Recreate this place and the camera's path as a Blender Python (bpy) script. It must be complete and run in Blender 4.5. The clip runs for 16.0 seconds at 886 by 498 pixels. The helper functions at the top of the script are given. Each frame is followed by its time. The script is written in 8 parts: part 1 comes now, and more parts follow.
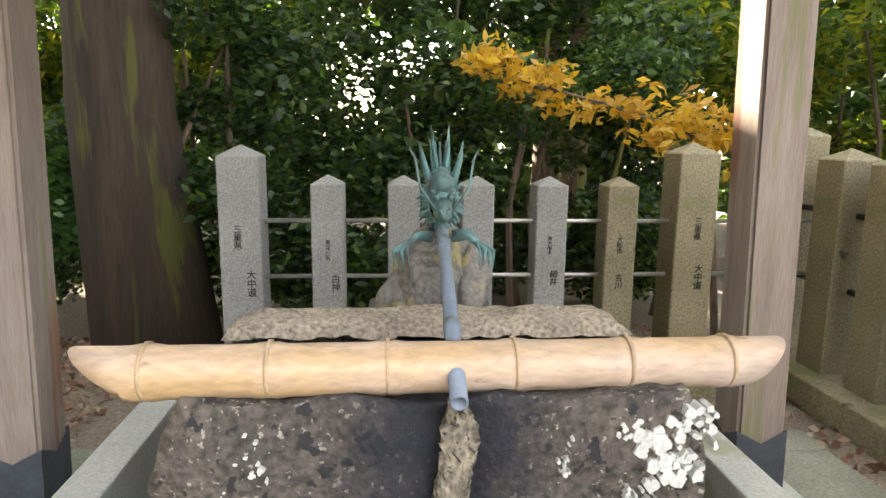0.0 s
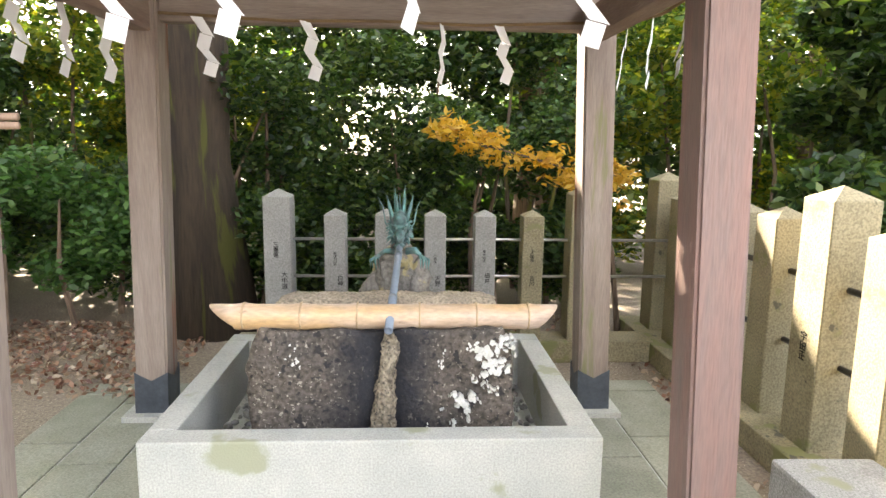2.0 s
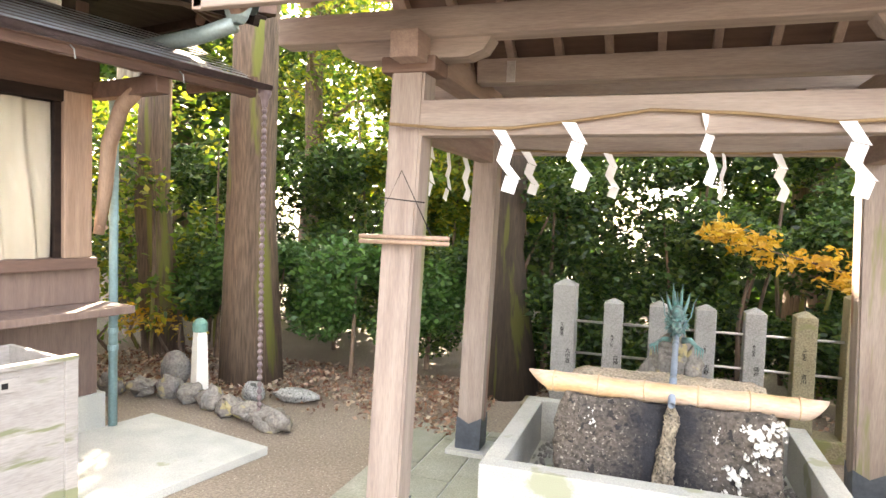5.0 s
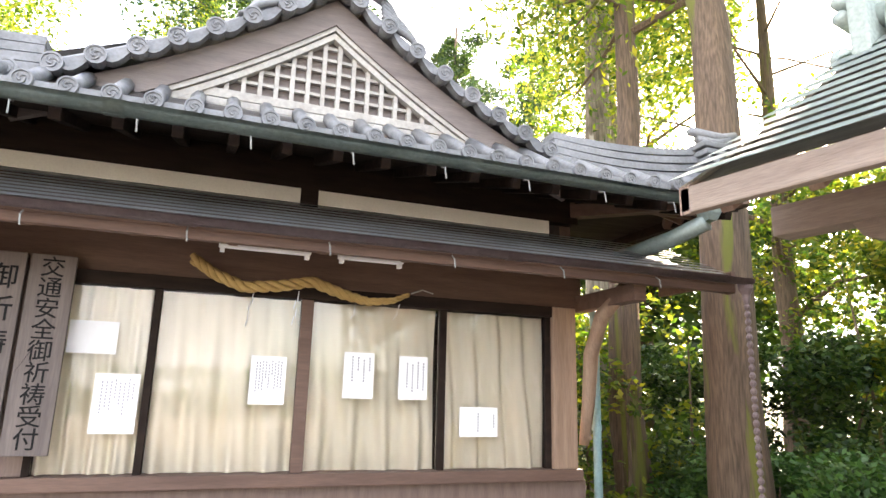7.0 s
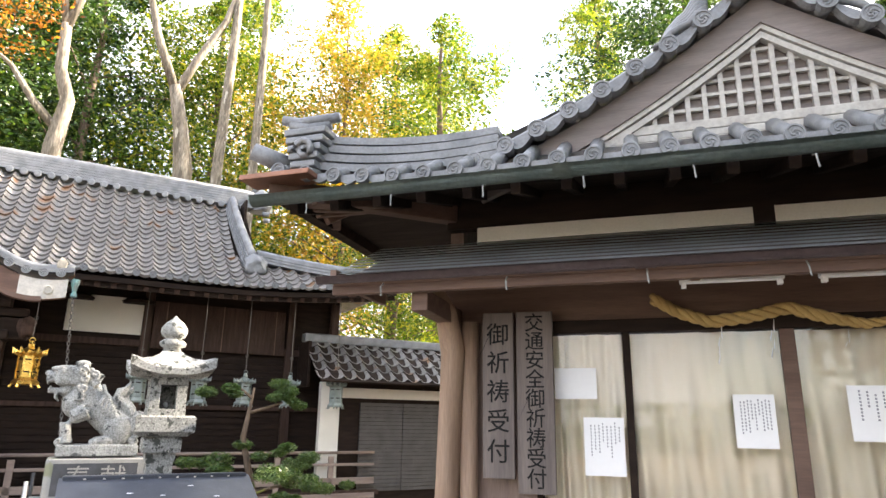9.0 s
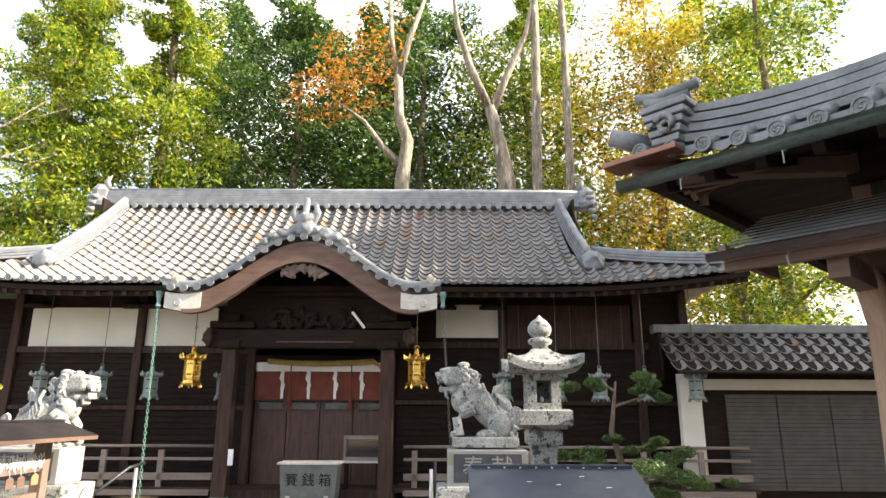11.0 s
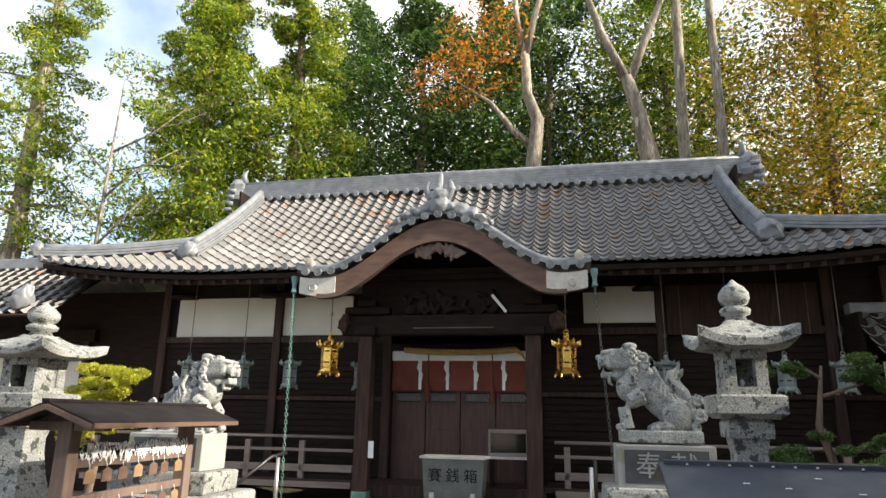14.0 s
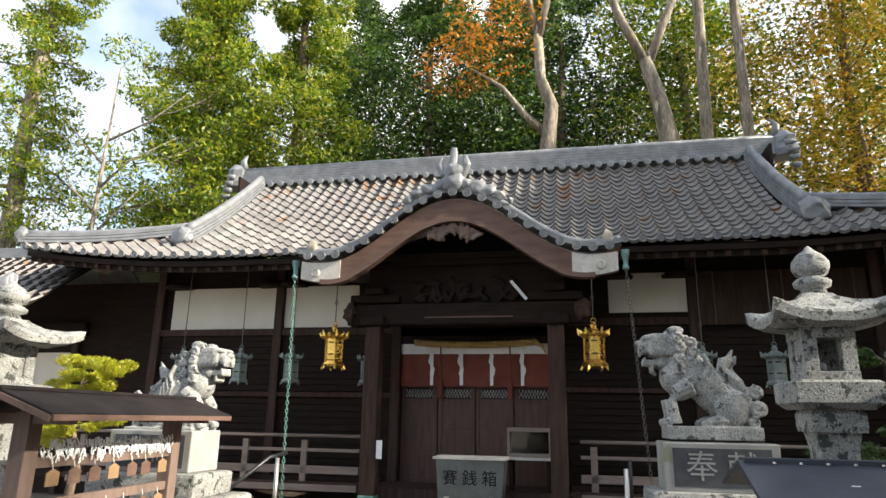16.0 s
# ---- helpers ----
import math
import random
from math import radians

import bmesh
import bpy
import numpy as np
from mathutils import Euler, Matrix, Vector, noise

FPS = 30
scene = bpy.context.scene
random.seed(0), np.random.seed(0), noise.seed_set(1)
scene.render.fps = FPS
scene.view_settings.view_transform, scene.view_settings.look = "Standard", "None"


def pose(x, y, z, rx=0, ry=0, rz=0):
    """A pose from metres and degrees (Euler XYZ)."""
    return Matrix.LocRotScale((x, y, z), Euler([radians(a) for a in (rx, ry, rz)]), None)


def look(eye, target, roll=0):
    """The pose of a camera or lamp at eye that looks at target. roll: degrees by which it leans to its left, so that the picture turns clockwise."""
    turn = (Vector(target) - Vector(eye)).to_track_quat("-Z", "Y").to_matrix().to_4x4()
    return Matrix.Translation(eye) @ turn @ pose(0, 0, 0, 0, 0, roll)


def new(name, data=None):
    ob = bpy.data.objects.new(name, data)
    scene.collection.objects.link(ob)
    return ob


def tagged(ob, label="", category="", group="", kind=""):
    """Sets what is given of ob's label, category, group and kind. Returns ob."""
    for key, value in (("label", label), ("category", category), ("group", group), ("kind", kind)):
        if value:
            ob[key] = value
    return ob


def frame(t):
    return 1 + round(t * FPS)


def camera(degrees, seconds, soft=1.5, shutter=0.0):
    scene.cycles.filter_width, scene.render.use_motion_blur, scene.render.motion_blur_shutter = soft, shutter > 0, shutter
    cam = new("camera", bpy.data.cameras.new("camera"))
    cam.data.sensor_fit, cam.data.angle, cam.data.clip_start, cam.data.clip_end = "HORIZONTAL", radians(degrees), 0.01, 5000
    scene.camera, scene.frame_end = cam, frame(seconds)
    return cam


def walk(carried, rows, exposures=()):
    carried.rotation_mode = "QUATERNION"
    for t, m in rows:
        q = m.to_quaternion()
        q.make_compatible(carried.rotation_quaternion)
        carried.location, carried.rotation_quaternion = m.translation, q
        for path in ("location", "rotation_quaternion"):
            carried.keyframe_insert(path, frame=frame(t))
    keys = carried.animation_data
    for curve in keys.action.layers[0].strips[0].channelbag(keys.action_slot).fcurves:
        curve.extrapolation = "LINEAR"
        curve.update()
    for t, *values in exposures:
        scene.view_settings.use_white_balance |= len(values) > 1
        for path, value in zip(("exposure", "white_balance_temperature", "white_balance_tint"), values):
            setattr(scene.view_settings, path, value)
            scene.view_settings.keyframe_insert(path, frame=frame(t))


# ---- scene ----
cam = camera(69.3, 16.0)
PATH = [
    (0, (0.426, -0.6, 1.278), (0.59, 1.363, 0.928), 0.7),
    (0.5, (0.499, -0.986, 1.396), (0.654, 0.979, 1.059), 0.9),
    (1, (0.524, -1.367, 1.471), (0.675, 0.599, 1.136), 1.0),
    (1.5, (0.561, -1.736, 1.51), (0.704, 0.232, 1.181), 0.6),
    (2, (0.643, -2.092, 1.559), (0.754, -0.122, 1.231), 0.8),
    (2.5, (0.669, -2.392, 1.569), (0.695, -0.42, 1.236), 0.8),
    (3, (0.686, -2.667, 1.591), (0.642, -0.696, 1.252), 0.9),
    (5.5, (0.336, -3.0, 1.758), (-0.555, -1.21, 1.777), 1.9),
    (6, (0.212, -2.987, 1.779), (-0.964, -1.378, 1.943), 1.7),
    (6.5, (0.135, -2.936, 1.793), (-1.305, -1.583, 2.103), 1.3),
    (7, (0.134, -2.872, 1.823), (-1.514, -1.83, 2.269), 1.5),
    (7.5, (0.132, -2.854, 1.846), (-1.663, -2.15, 2.376), 1.7),
    (8, (0.083, -2.905, 1.856), (-1.805, -2.521, 2.391), 1.4),
    (8.5, (0.046, -2.951, 1.856), (-1.881, -2.863, 2.386), 1.1),
    (9, (0.023, -2.993, 1.859), (-1.898, -3.189, 2.38), 0.9),
    (9.5, (0.045, -3.041, 1.858), (-1.83, -3.509, 2.373), 0.5),
    (10, (0.062, -3.112, 1.86), (-1.741, -3.814, 2.367), 0.3),
    (12.5, (-0.177, -3.793, 1.71), (-1.542, -5.164, 2.214), 0.8),
    (13, (-0.325, -3.903, 1.697), (-1.687, -5.279, 2.2), 0.9),
    (13.5, (-0.471, -4.07, 1.672), (-1.825, -5.455, 2.171), 1.0),
    (14, (-0.615, -4.29, 1.664), (-1.965, -5.678, 2.165), 1.0),
    (14.5, (-0.757, -4.462, 1.641), (-2.103, -5.853, 2.145), 0.8),
    (15, (-0.924, -4.652, 1.612), (-2.264, -6.049, 2.116), 0.9),
    (15.5, (-1.06, -4.851, 1.573), (-2.396, -6.249, 2.081), 1.0),
    (16, (-1.166, -5.074, 1.565), (-2.504, -6.469, 2.075), 1.0),
]
walk(cam, [(t, look(eye, target, roll)) for t, eye, target, roll in PATH],
     [(0, 3.3, 7000, 12), (3, 3.55, 7000, 13), (5.5, 3.9, 7200, 15), (7, 3.2, 6900, 14), (7.5, 2.85, 6800, 13), (8.5, 2.6, 6800, 13), (10, 2.5, 6900, 12), (12.5, 1.25, 6500, 8), (16, 1.25, 6500, 8)])

# ---- light ----
SUN_YAW, SUN_UP = 26.0, 28.5
world = bpy.data.worlds.new("sky")
scene.world = world
world.use_nodes = True
wn, wl = world.node_tree.nodes, world.node_tree.links
sky = wn.new("ShaderNodeTexSky")
sky.sky_type, sky.sun_disc = "NISHITA", False
sky.sun_elevation, sky.sun_rotation = radians(SUN_UP), radians(-SUN_YAW)
sky.air_density, sky.dust_density = 1.0, 2.5
# thin white cloud over the blue
tc, cl, rm, mx = wn.new("ShaderNodeTexCoord"), wn.new("ShaderNodeTexNoise"), wn.new("ShaderNodeMapRange"), wn.new("ShaderNodeMix")
cl.inputs["Scale"].default_value, cl.inputs["Detail"].default_value = 2.6, 7.0
rm.inputs[1].default_value, rm.inputs[2].default_value = 0.4, 0.6
mx.data_type = "RGBA"
mx.inputs[7].default_value = (4.6, 4.6, 4.6, 1)
wl.new(tc.outputs["Generated"], cl.inputs["Vector"])
wl.new(cl.outputs[0], rm.inputs[0])
wl.new(rm.outputs[0], mx.inputs[0])
wl.new(sky.outputs[0], mx.inputs[6])
wl.new(mx.outputs[2], wn["Background"].inputs[0])
wn["Background"].inputs[1].default_value = 0.15
sun = new("sun", bpy.data.lights.new("sun", "SUN"))
sun.data.energy, sun.data.angle, sun.data.color = 5.0, radians(0.55), (1.0, 0.9, 0.74)
_c, _s = math.cos(radians(SUN_UP)), math.sin(radians(SUN_UP))
SUN_DIR = Vector((-math.sin(radians(SUN_YAW)) * _c, math.cos(radians(SUN_YAW)) * _c, _s))
sun.matrix_world = look(SUN_DIR * 60, (0, 0, 0))

# ---- frames of the three groups: x right, y away from the walker, z up ----
FT = pose(0, 0, 0)
FO = pose(-3.902, -1.363, 0, 0, 0, 78)
FH = pose(-7.626, -11.606, 0, 0, 0, 124.35)


# ---- materials ----
def mat(name, a, b=None, rough=0.7, scale=6.0, metal=0.0, bump=0.2, fine=60.0, stretch=(1, 1, 1), spots=None, rand=0.0, dirt=0.25, spec=0.5):
    """Two base colours mixed by coarse noise, a fine grain, optional spots (colour, scale, threshold) and a change from piece to piece."""
    m = bpy.data.materials.new(name)
    m.use_nodes = True
    n, l = m.node_tree.nodes, m.node_tree.links
    p = n["Principled BSDF"]
    tc, mp = n.new("ShaderNodeTexCoord"), n.new("ShaderNodeMapping")
    mp.inputs["Scale"].default_value = stretch
    l.new(tc.outputs["Object"], mp.inputs[0])
    b = b or tuple(c * 0.7 for c in a)

    def noise_tex(s, d=4.0):
        t = n.new("ShaderNodeTexNoise")
        t.inputs["Scale"].default_value, t.inputs["Detail"].default_value = s, d
        l.new(mp.outputs[0], t.inputs["Vector"])
        return t

    def ramp(src, lo, hi):
        r = n.new("ShaderNodeMapRange")
        r.inputs[1].default_value, r.inputs[2].default_value = lo, hi
        l.new(src, r.inputs[0])
        return r.outputs[0]

    def mix(fac, x, y, kind="MIX"):
        k = n.new("ShaderNodeMix")
        k.data_type, k.blend_type = "RGBA", kind
        for socket, v in ((k.inputs[0], fac), (k.inputs[6], x), (k.inputs[7], y)):
            if hasattr(v, "links"):
                l.new(v, socket)
            else:
                socket.default_value = v if isinstance(v, float) else (*v, 1)
        return k.outputs[2]

    big, small = noise_tex(scale), noise_tex(fine, 6.0)
    col = mix(ramp(big.outputs[0], 0.3, 0.7), a, b)
    col = mix(ramp(small.outputs[0], 0.35, 0.75), col, mix(dirt, col, (0.02, 0.018, 0.015)))
    if spots:
        for sc, ss, th in spots:
            t = noise_tex(ss, 5.0)
            col = mix(ramp(t.outputs[0], th, th + 0.04), col, sc)
    if rand:
        oi, hs = n.new("ShaderNodeObjectInfo"), n.new("ShaderNodeHueSaturation")
        r = n.new("ShaderNodeMapRange")
        r.inputs[3].default_value, r.inputs[4].default_value = 1 - rand, 1 + rand
        l.new(oi.outputs["Random"], r.inputs[0])
        l.new(r.outputs[0], hs.inputs["Value"])
        l.new(col, hs.inputs["Color"])
        col = hs.outputs[0]
    l.new(col, p.inputs["Base Color"])
    rr = n.new("ShaderNodeMapRange")
    rr.inputs[3].default_value, rr.inputs[4].default_value = max(rough - 0.15, 0.05), min(rough + 0.12, 1)
    l.new(big.outputs[0], rr.inputs[0])
    l.new(rr.outputs[0], p.inputs["Roughness"])
    p.inputs["Metallic"].default_value = metal
    p.inputs["Specular IOR Level"].default_value = spec
    if bump:
        bn = n.new("ShaderNodeBump")
        bn.inputs["Strength"].default_value, bn.inputs["Distance"].default_value = bump, 0.01
        l.new(small.outputs[0], bn.inputs["Height"])
        l.new(bn.outputs[0], p.inputs["Normal"])
    return m


def leaf_mat(name, cols, trans=0.4):
    """Leaves whose colour changes from leaf to leaf, and which let some light through."""
    m = bpy.data.materials.new(name)
    m.use_nodes = True
    n, l = m.node_tree.nodes, m.node_tree.links
    p, out = n["Principled BSDF"], n["Material Output"]
    g, cr, tr, mx = n.new("ShaderNodeNewGeometry"), n.new("ShaderNodeValToRGB"), n.new("ShaderNodeBsdfTranslucent"), n.new("ShaderNodeMixShader")
    e = cr.color_ramp.elements
    while len(e) < len(cols):
        e.new(0.5)
    for i, c in enumerate(cols):
        e[i].position, e[i].color = i / (len(cols) - 1), (*c, 1)
    l.new(g.outputs["Random Per Island"], cr.inputs[0])
    l.new(cr.outputs[0], p.inputs["Base Color"])
    br = n.new("ShaderNodeMix")
    br.data_type, br.blend_type = "RGBA", "MULTIPLY"
    br.inputs[0].default_value, br.inputs[7].default_value = 1.0, (1.5, 1.5, 0.6, 1)
    l.new(cr.outputs[0], br.inputs[6])
    l.new(br.outputs[2], tr.inputs[0])
    p.inputs["Roughness"].default_value = 0.42
    mx.inputs[0].default_value = trans
    l.new(p.outputs[0], mx.inputs[1])
    l.new(tr.outputs[0], mx.inputs[2])
    l.new(mx.outputs[0], out.inputs[0])
    return m


def glass_mat():
    m = bpy.data.materials.new("window_glass")
    m.use_nodes = True
    n, l = m.node_tree.nodes, m.node_tree.links
    t, g, f, mx = n.new("ShaderNodeBsdfTransparent"), n.new("ShaderNodeBsdfGlossy"), n.new("ShaderNodeFresnel"), n.new("ShaderNodeMixShader")
    g.inputs["Roughness"].default_value = 0.02
    f.inputs[0].default_value = 1.5
    l.new(f.outputs[0], mx.inputs[0])
    l.new(t.outputs[0], mx.inputs[1])
    l.new(g.outputs[0], mx.inputs[2])
    l.new(mx.outputs[0], n["Material Output"].inputs[0])
    return m


WOOD = mat("weathered_wood", (0.34, 0.275, 0.235), (0.24, 0.185, 0.16), 0.8, 3, stretch=(6, 6, 0.6), fine=25, bump=0.3, spots=[((0.22, 0.11, 0.07), 0.9, 0.6), ((0.2, 0.19, 0.1), 1.3, 0.63)])
WOODH = mat("weathered_wood_level", (0.34, 0.275, 0.235), (0.24, 0.185, 0.16), 0.8, 3, stretch=(0.6, 6, 6), fine=25, bump=0.3)
WOODY = mat("weathered_wood_deep", (0.34, 0.25, 0.2), (0.25, 0.17, 0.14), 0.8, 3, stretch=(6, 0.6, 6), fine=25, bump=0.3)
RED = mat("red_brown_wood", (0.28, 0.165, 0.14), (0.22, 0.165, 0.15), 0.75, 3, stretch=(6, 6, 0.5), fine=25, bump=0.3)
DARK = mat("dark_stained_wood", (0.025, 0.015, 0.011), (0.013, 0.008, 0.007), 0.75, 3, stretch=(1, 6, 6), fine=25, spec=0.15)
DARKV = mat("dark_stained_posts", (0.075, 0.045, 0.036), (0.034, 0.021, 0.017), 0.75, 3, stretch=(6, 6, 0.6), fine=25, spec=0.2)
BROWN = mat("brown_wood", (0.16, 0.095, 0.07), (0.11, 0.065, 0.05), 0.7, 3, stretch=(0.6, 6, 6), fine=25)
BROWNV = mat("brown_boards", (0.2, 0.14, 0.115), (0.14, 0.095, 0.08), 0.75, 3, stretch=(6, 6, 0.6), fine=25)
LOG = mat("pale_log_wood", (0.36, 0.25, 0.18), (0.26, 0.17, 0.12), 0.7, 3, stretch=(6, 6, 0.5), fine=20)
GRANITE = mat("granite", (0.42, 0.42, 0.41), (0.34, 0.34, 0.33), 0.75, 4, fine=140, dirt=0.6, bump=0.15, spots=[((0.24, 0.25, 0.17), 3.0, 0.62)])
GRANITE2 = mat("mossy_granite", (0.37, 0.32, 0.2), (0.27, 0.235, 0.145), 0.8, 4, fine=90, dirt=0.6, spots=[((0.19, 0.19, 0.08), 4.0, 0.6), ((0.09, 0.085, 0.06), 9.0, 0.66)])
LANT = mat("old_granite", (0.45, 0.455, 0.44), (0.3, 0.305, 0.3), 0.9, 5, fine=70, dirt=0.8, bump=0.7, spots=[((0.07, 0.075, 0.07), 9.0, 0.57), ((0.4, 0.41, 0.38), 30.0, 0.62), ((0.06, 0.062, 0.06), 34.0, 0.62)], spec=0.25)
TROUGH = mat("rough_dark_stone", (0.21, 0.175, 0.145), (0.085, 0.078, 0.075), 0.9, 4.5, fine=48, dirt=0.9, bump=1.0, spots=[((0.34, 0.31, 0.26), 60.0, 0.62), ((0.035, 0.033, 0.034), 26.0, 0.6)], spec=0.3)
_n, _l = TROUGH.node_tree.nodes, TROUGH.node_tree.links
_p = _n["Principled BSDF"]
_src = _p.inputs["Base Color"].links[0].from_socket
_sp, _tc, _nz, _mm = _n.new("ShaderNodeSeparateXYZ"), _n.new("ShaderNodeTexCoord"), _n.new("ShaderNodeTexNoise"), _n.new("ShaderNodeMath")
_ab, _rg, _mx = _n.new("ShaderNodeMath"), _n.new("ShaderNodeMapRange"), _n.new("ShaderNodeMix")
_nz.inputs["Scale"].default_value = 9.0
_l.new(_tc.outputs["Object"], _sp.inputs[0])
_l.new(_tc.outputs["Object"], _nz.inputs["Vector"])
_ab.operation = "ABSOLUTE"
_l.new(_sp.outputs[0], _ab.inputs[0])
_mm.operation = "MULTIPLY_ADD"
_l.new(_nz.outputs[0], _mm.inputs[0])
_mm.inputs[1].default_value = 0.35
_l.new(_ab.outputs[0], _mm.inputs[2])
_rg.inputs[1].default_value, _rg.inputs[2].default_value, _rg.inputs[3].default_value, _rg.inputs[4].default_value = 0.26, 0.5, 0.93, 0.0
_l.new(_mm.outputs[0], _rg.inputs[0])
_mx.data_type = "RGBA"
_mx.inputs[7].default_value = (0.022, 0.024, 0.032, 1)  # wet, algae-blackened stone either side of the water's run
_l.new(_rg.outputs[0], _mx.inputs[0])
_l.new(_src, _mx.inputs[6])
_l.new(_mx.outputs[2], _p.inputs["Base Color"])
SAND = mat("sandy_stone_top", (0.56, 0.47, 0.36), (0.42, 0.35, 0.28), 0.9, 8, fine=75, dirt=0.75, bump=0.9, spots=[((0.12, 0.1, 0.085), 70.0, 0.66)])
CRUST = mat("mineral_crust", (0.42, 0.36, 0.27), (0.24, 0.2, 0.15), 0.9, 14, fine=55, dirt=0.95, bump=1.0, spots=[((0.06, 0.055, 0.05), 60.0, 0.6)])
LICHEN = mat("white_lichen", (0.75, 0.75, 0.72), (0.6, 0.6, 0.57), 0.9, 30, fine=120)
ROCK = mat("rock", (0.32, 0.29, 0.25), (0.2, 0.19, 0.18), 0.85, 5, fine=50, dirt=0.6, bump=0.8, spots=[((0.35, 0.3, 0.16), 7.0, 0.6)])
CONC = mat("concrete", (0.52, 0.52, 0.48), (0.42, 0.43, 0.4), 0.85, 4, fine=120, dirt=0.35, spots=[((0.3, 0.31, 0.22), 2.5, 0.62)])
PAVE = mat("paving_stone", (0.34, 0.34, 0.28), (0.25, 0.26, 0.2), 0.85, 4, fine=90, dirt=0.45, rand=0.15)
EARTH = mat("gravelly_earth", (0.33, 0.27, 0.21), (0.24, 0.19, 0.14), 0.95, 0.8, fine=55, dirt=0.6, bump=0.8, spots=[((0.5, 0.45, 0.38), 70.0, 0.66)])
PEBBLE = mat("grey_pebbles", (0.5, 0.49, 0.47), (0.3, 0.3, 0.3), 0.8, 8, fine=60, rand=0.4)
TILE = mat("roof_tile", (0.28, 0.27, 0.265), (0.16, 0.15, 0.145), 0.38, 5, fine=50, rand=0.3, dirt=0.4, spots=[((0.2, 0.11, 0.06), 2.2, 0.62)])
TILE2 = mat("ridge_tile", (0.25, 0.26, 0.28), (0.15, 0.16, 0.175), 0.45, 5, fine=50, dirt=0.3)
SHEETG = mat("green_copper_sheet", (0.46, 0.53, 0.5), (0.36, 0.42, 0.4), 0.8, 3, fine=40, dirt=0.3, spec=0.12)
SHEET = mat("metal_roof_sheet", (0.42, 0.42, 0.41), (0.3, 0.3, 0.29), 0.75, 3, fine=40, spec=0.2)
COPPER = mat("copper_sheet_green", (0.3, 0.36, 0.34), (0.2, 0.26, 0.25), 0.5, 4, fine=40, metal=0.3)
GUTB = mat("brown_gutter", (0.2, 0.155, 0.16), (0.15, 0.11, 0.115), 0.5, 4, fine=40)
PIPE = mat("green_blue_downpipe", (0.23, 0.36, 0.38), (0.17, 0.27, 0.28), 0.5, 4, fine=40)
PLASTER = mat("white_plaster", (0.78, 0.76, 0.7), (0.7, 0.68, 0.62), 0.9, 2, fine=80, dirt=0.1, bump=0.05)
CLOTH = mat("cream_curtain", (0.74, 0.67, 0.54), (0.66, 0.59, 0.46), 0.95, 2, fine=200, dirt=0.08, bump=0.1)
PAPER = mat("white_paper", (0.84, 0.85, 0.87), (0.8, 0.81, 0.84), 0.9, 3, fine=30, dirt=0.03, bump=0.05)
INK = mat("black_ink", (0.012, 0.012, 0.013), (0.018, 0.018, 0.02), 0.8, bump=0, spec=0.1)
GREY = mat("grey_print", (0.32, 0.33, 0.38), (0.25, 0.26, 0.3), 0.8, bump=0)
GOLD = mat("gilt_metal", (0.9, 0.6, 0.16), (0.75, 0.45, 0.1), 0.3, 12, metal=1.0, fine=60, bump=0.1)
BAMBOO = mat("yellow_bamboo", (0.62, 0.4, 0.19), (0.62, 0.49, 0.41), 0.42, 2.2, stretch=(1, 3, 3), fine=26, dirt=0.3, bump=0.15, spots=[((0.36, 0.25, 0.17), 7.0, 0.66)])
PVC = mat("grey_plastic_pipe", (0.22, 0.27, 0.34), (0.18, 0.22, 0.28), 0.45, 5, bump=0.05, dirt=0.15)
PATINA = mat("green_bronze", (0.16, 0.38, 0.37), (0.17, 0.19, 0.2), 0.65, 14, metal=0.4, fine=60, bump=0.5)
TWINE = mat("thin_straw_twine", (0.3, 0.2, 0.1), (0.2, 0.13, 0.07), 0.9, 6, fine=120)
STRAW = mat("straw_rope", (0.52, 0.36, 0.14), (0.4, 0.27, 0.1), 0.9, 6, fine=120, bump=0.5)
STEEL = mat("steel_pipe", (0.62, 0.6, 0.57), (0.5, 0.48, 0.46), 0.35, 4, metal=0.8, bump=0.05)
BLACK = mat("black_metal", (0.02, 0.022, 0.026), (0.03, 0.032, 0.036), 0.4, 4, metal=0.3)
SLATE = mat("dark_sheet_roof", (0.06, 0.068, 0.09), (0.042, 0.05, 0.066), 0.4, 4, metal=0.1)
REDCLOTH = mat("red_brown_cloth", (0.2, 0.055, 0.035), (0.16, 0.04, 0.03), 0.9, 4, fine=120)
BARK = mat("cedar_bark", (0.23, 0.16, 0.11), (0.14, 0.1, 0.075), 0.95, 2, stretch=(4, 4, 0.35), fine=14, dirt=0.7, bump=1.0, spots=[((0.16, 0.17, 0.04), 0.9, 0.58)])
BARKM = mat("dark_mossy_bark", (0.085, 0.06, 0.042), (0.04, 0.03, 0.023), 0.95, 2, stretch=(4, 4, 0.35), fine=14, dirt=0.7, bump=1.0, spots=[((0.085, 0.09, 0.022), 1.7, 0.6)])
BARK2 = mat("pale_bark", (0.36, 0.31, 0.24), (0.2, 0.165, 0.125), 0.95, 2, stretch=(3, 3, 0.6), fine=9, dirt=0.7, bump=0.8, spots=[((0.12, 0.1, 0.075), 2.2, 0.58), ((0.48, 0.44, 0.36), 3.1, 0.62)])
GLASS = glass_mat()
LEAF_DARK = leaf_mat("dark_evergreen_leaves", [(0.012, 0.03, 0.012), (0.028, 0.07, 0.02), (0.06, 0.12, 0.03), (0.12, 0.17, 0.04)], 0.35)
LEAF_MID = leaf_mat("green_leaves", [(0.03, 0.07, 0.015), (0.08, 0.15, 0.02), (0.18, 0.23, 0.03), (0.34, 0.31, 0.045)], 0.5)
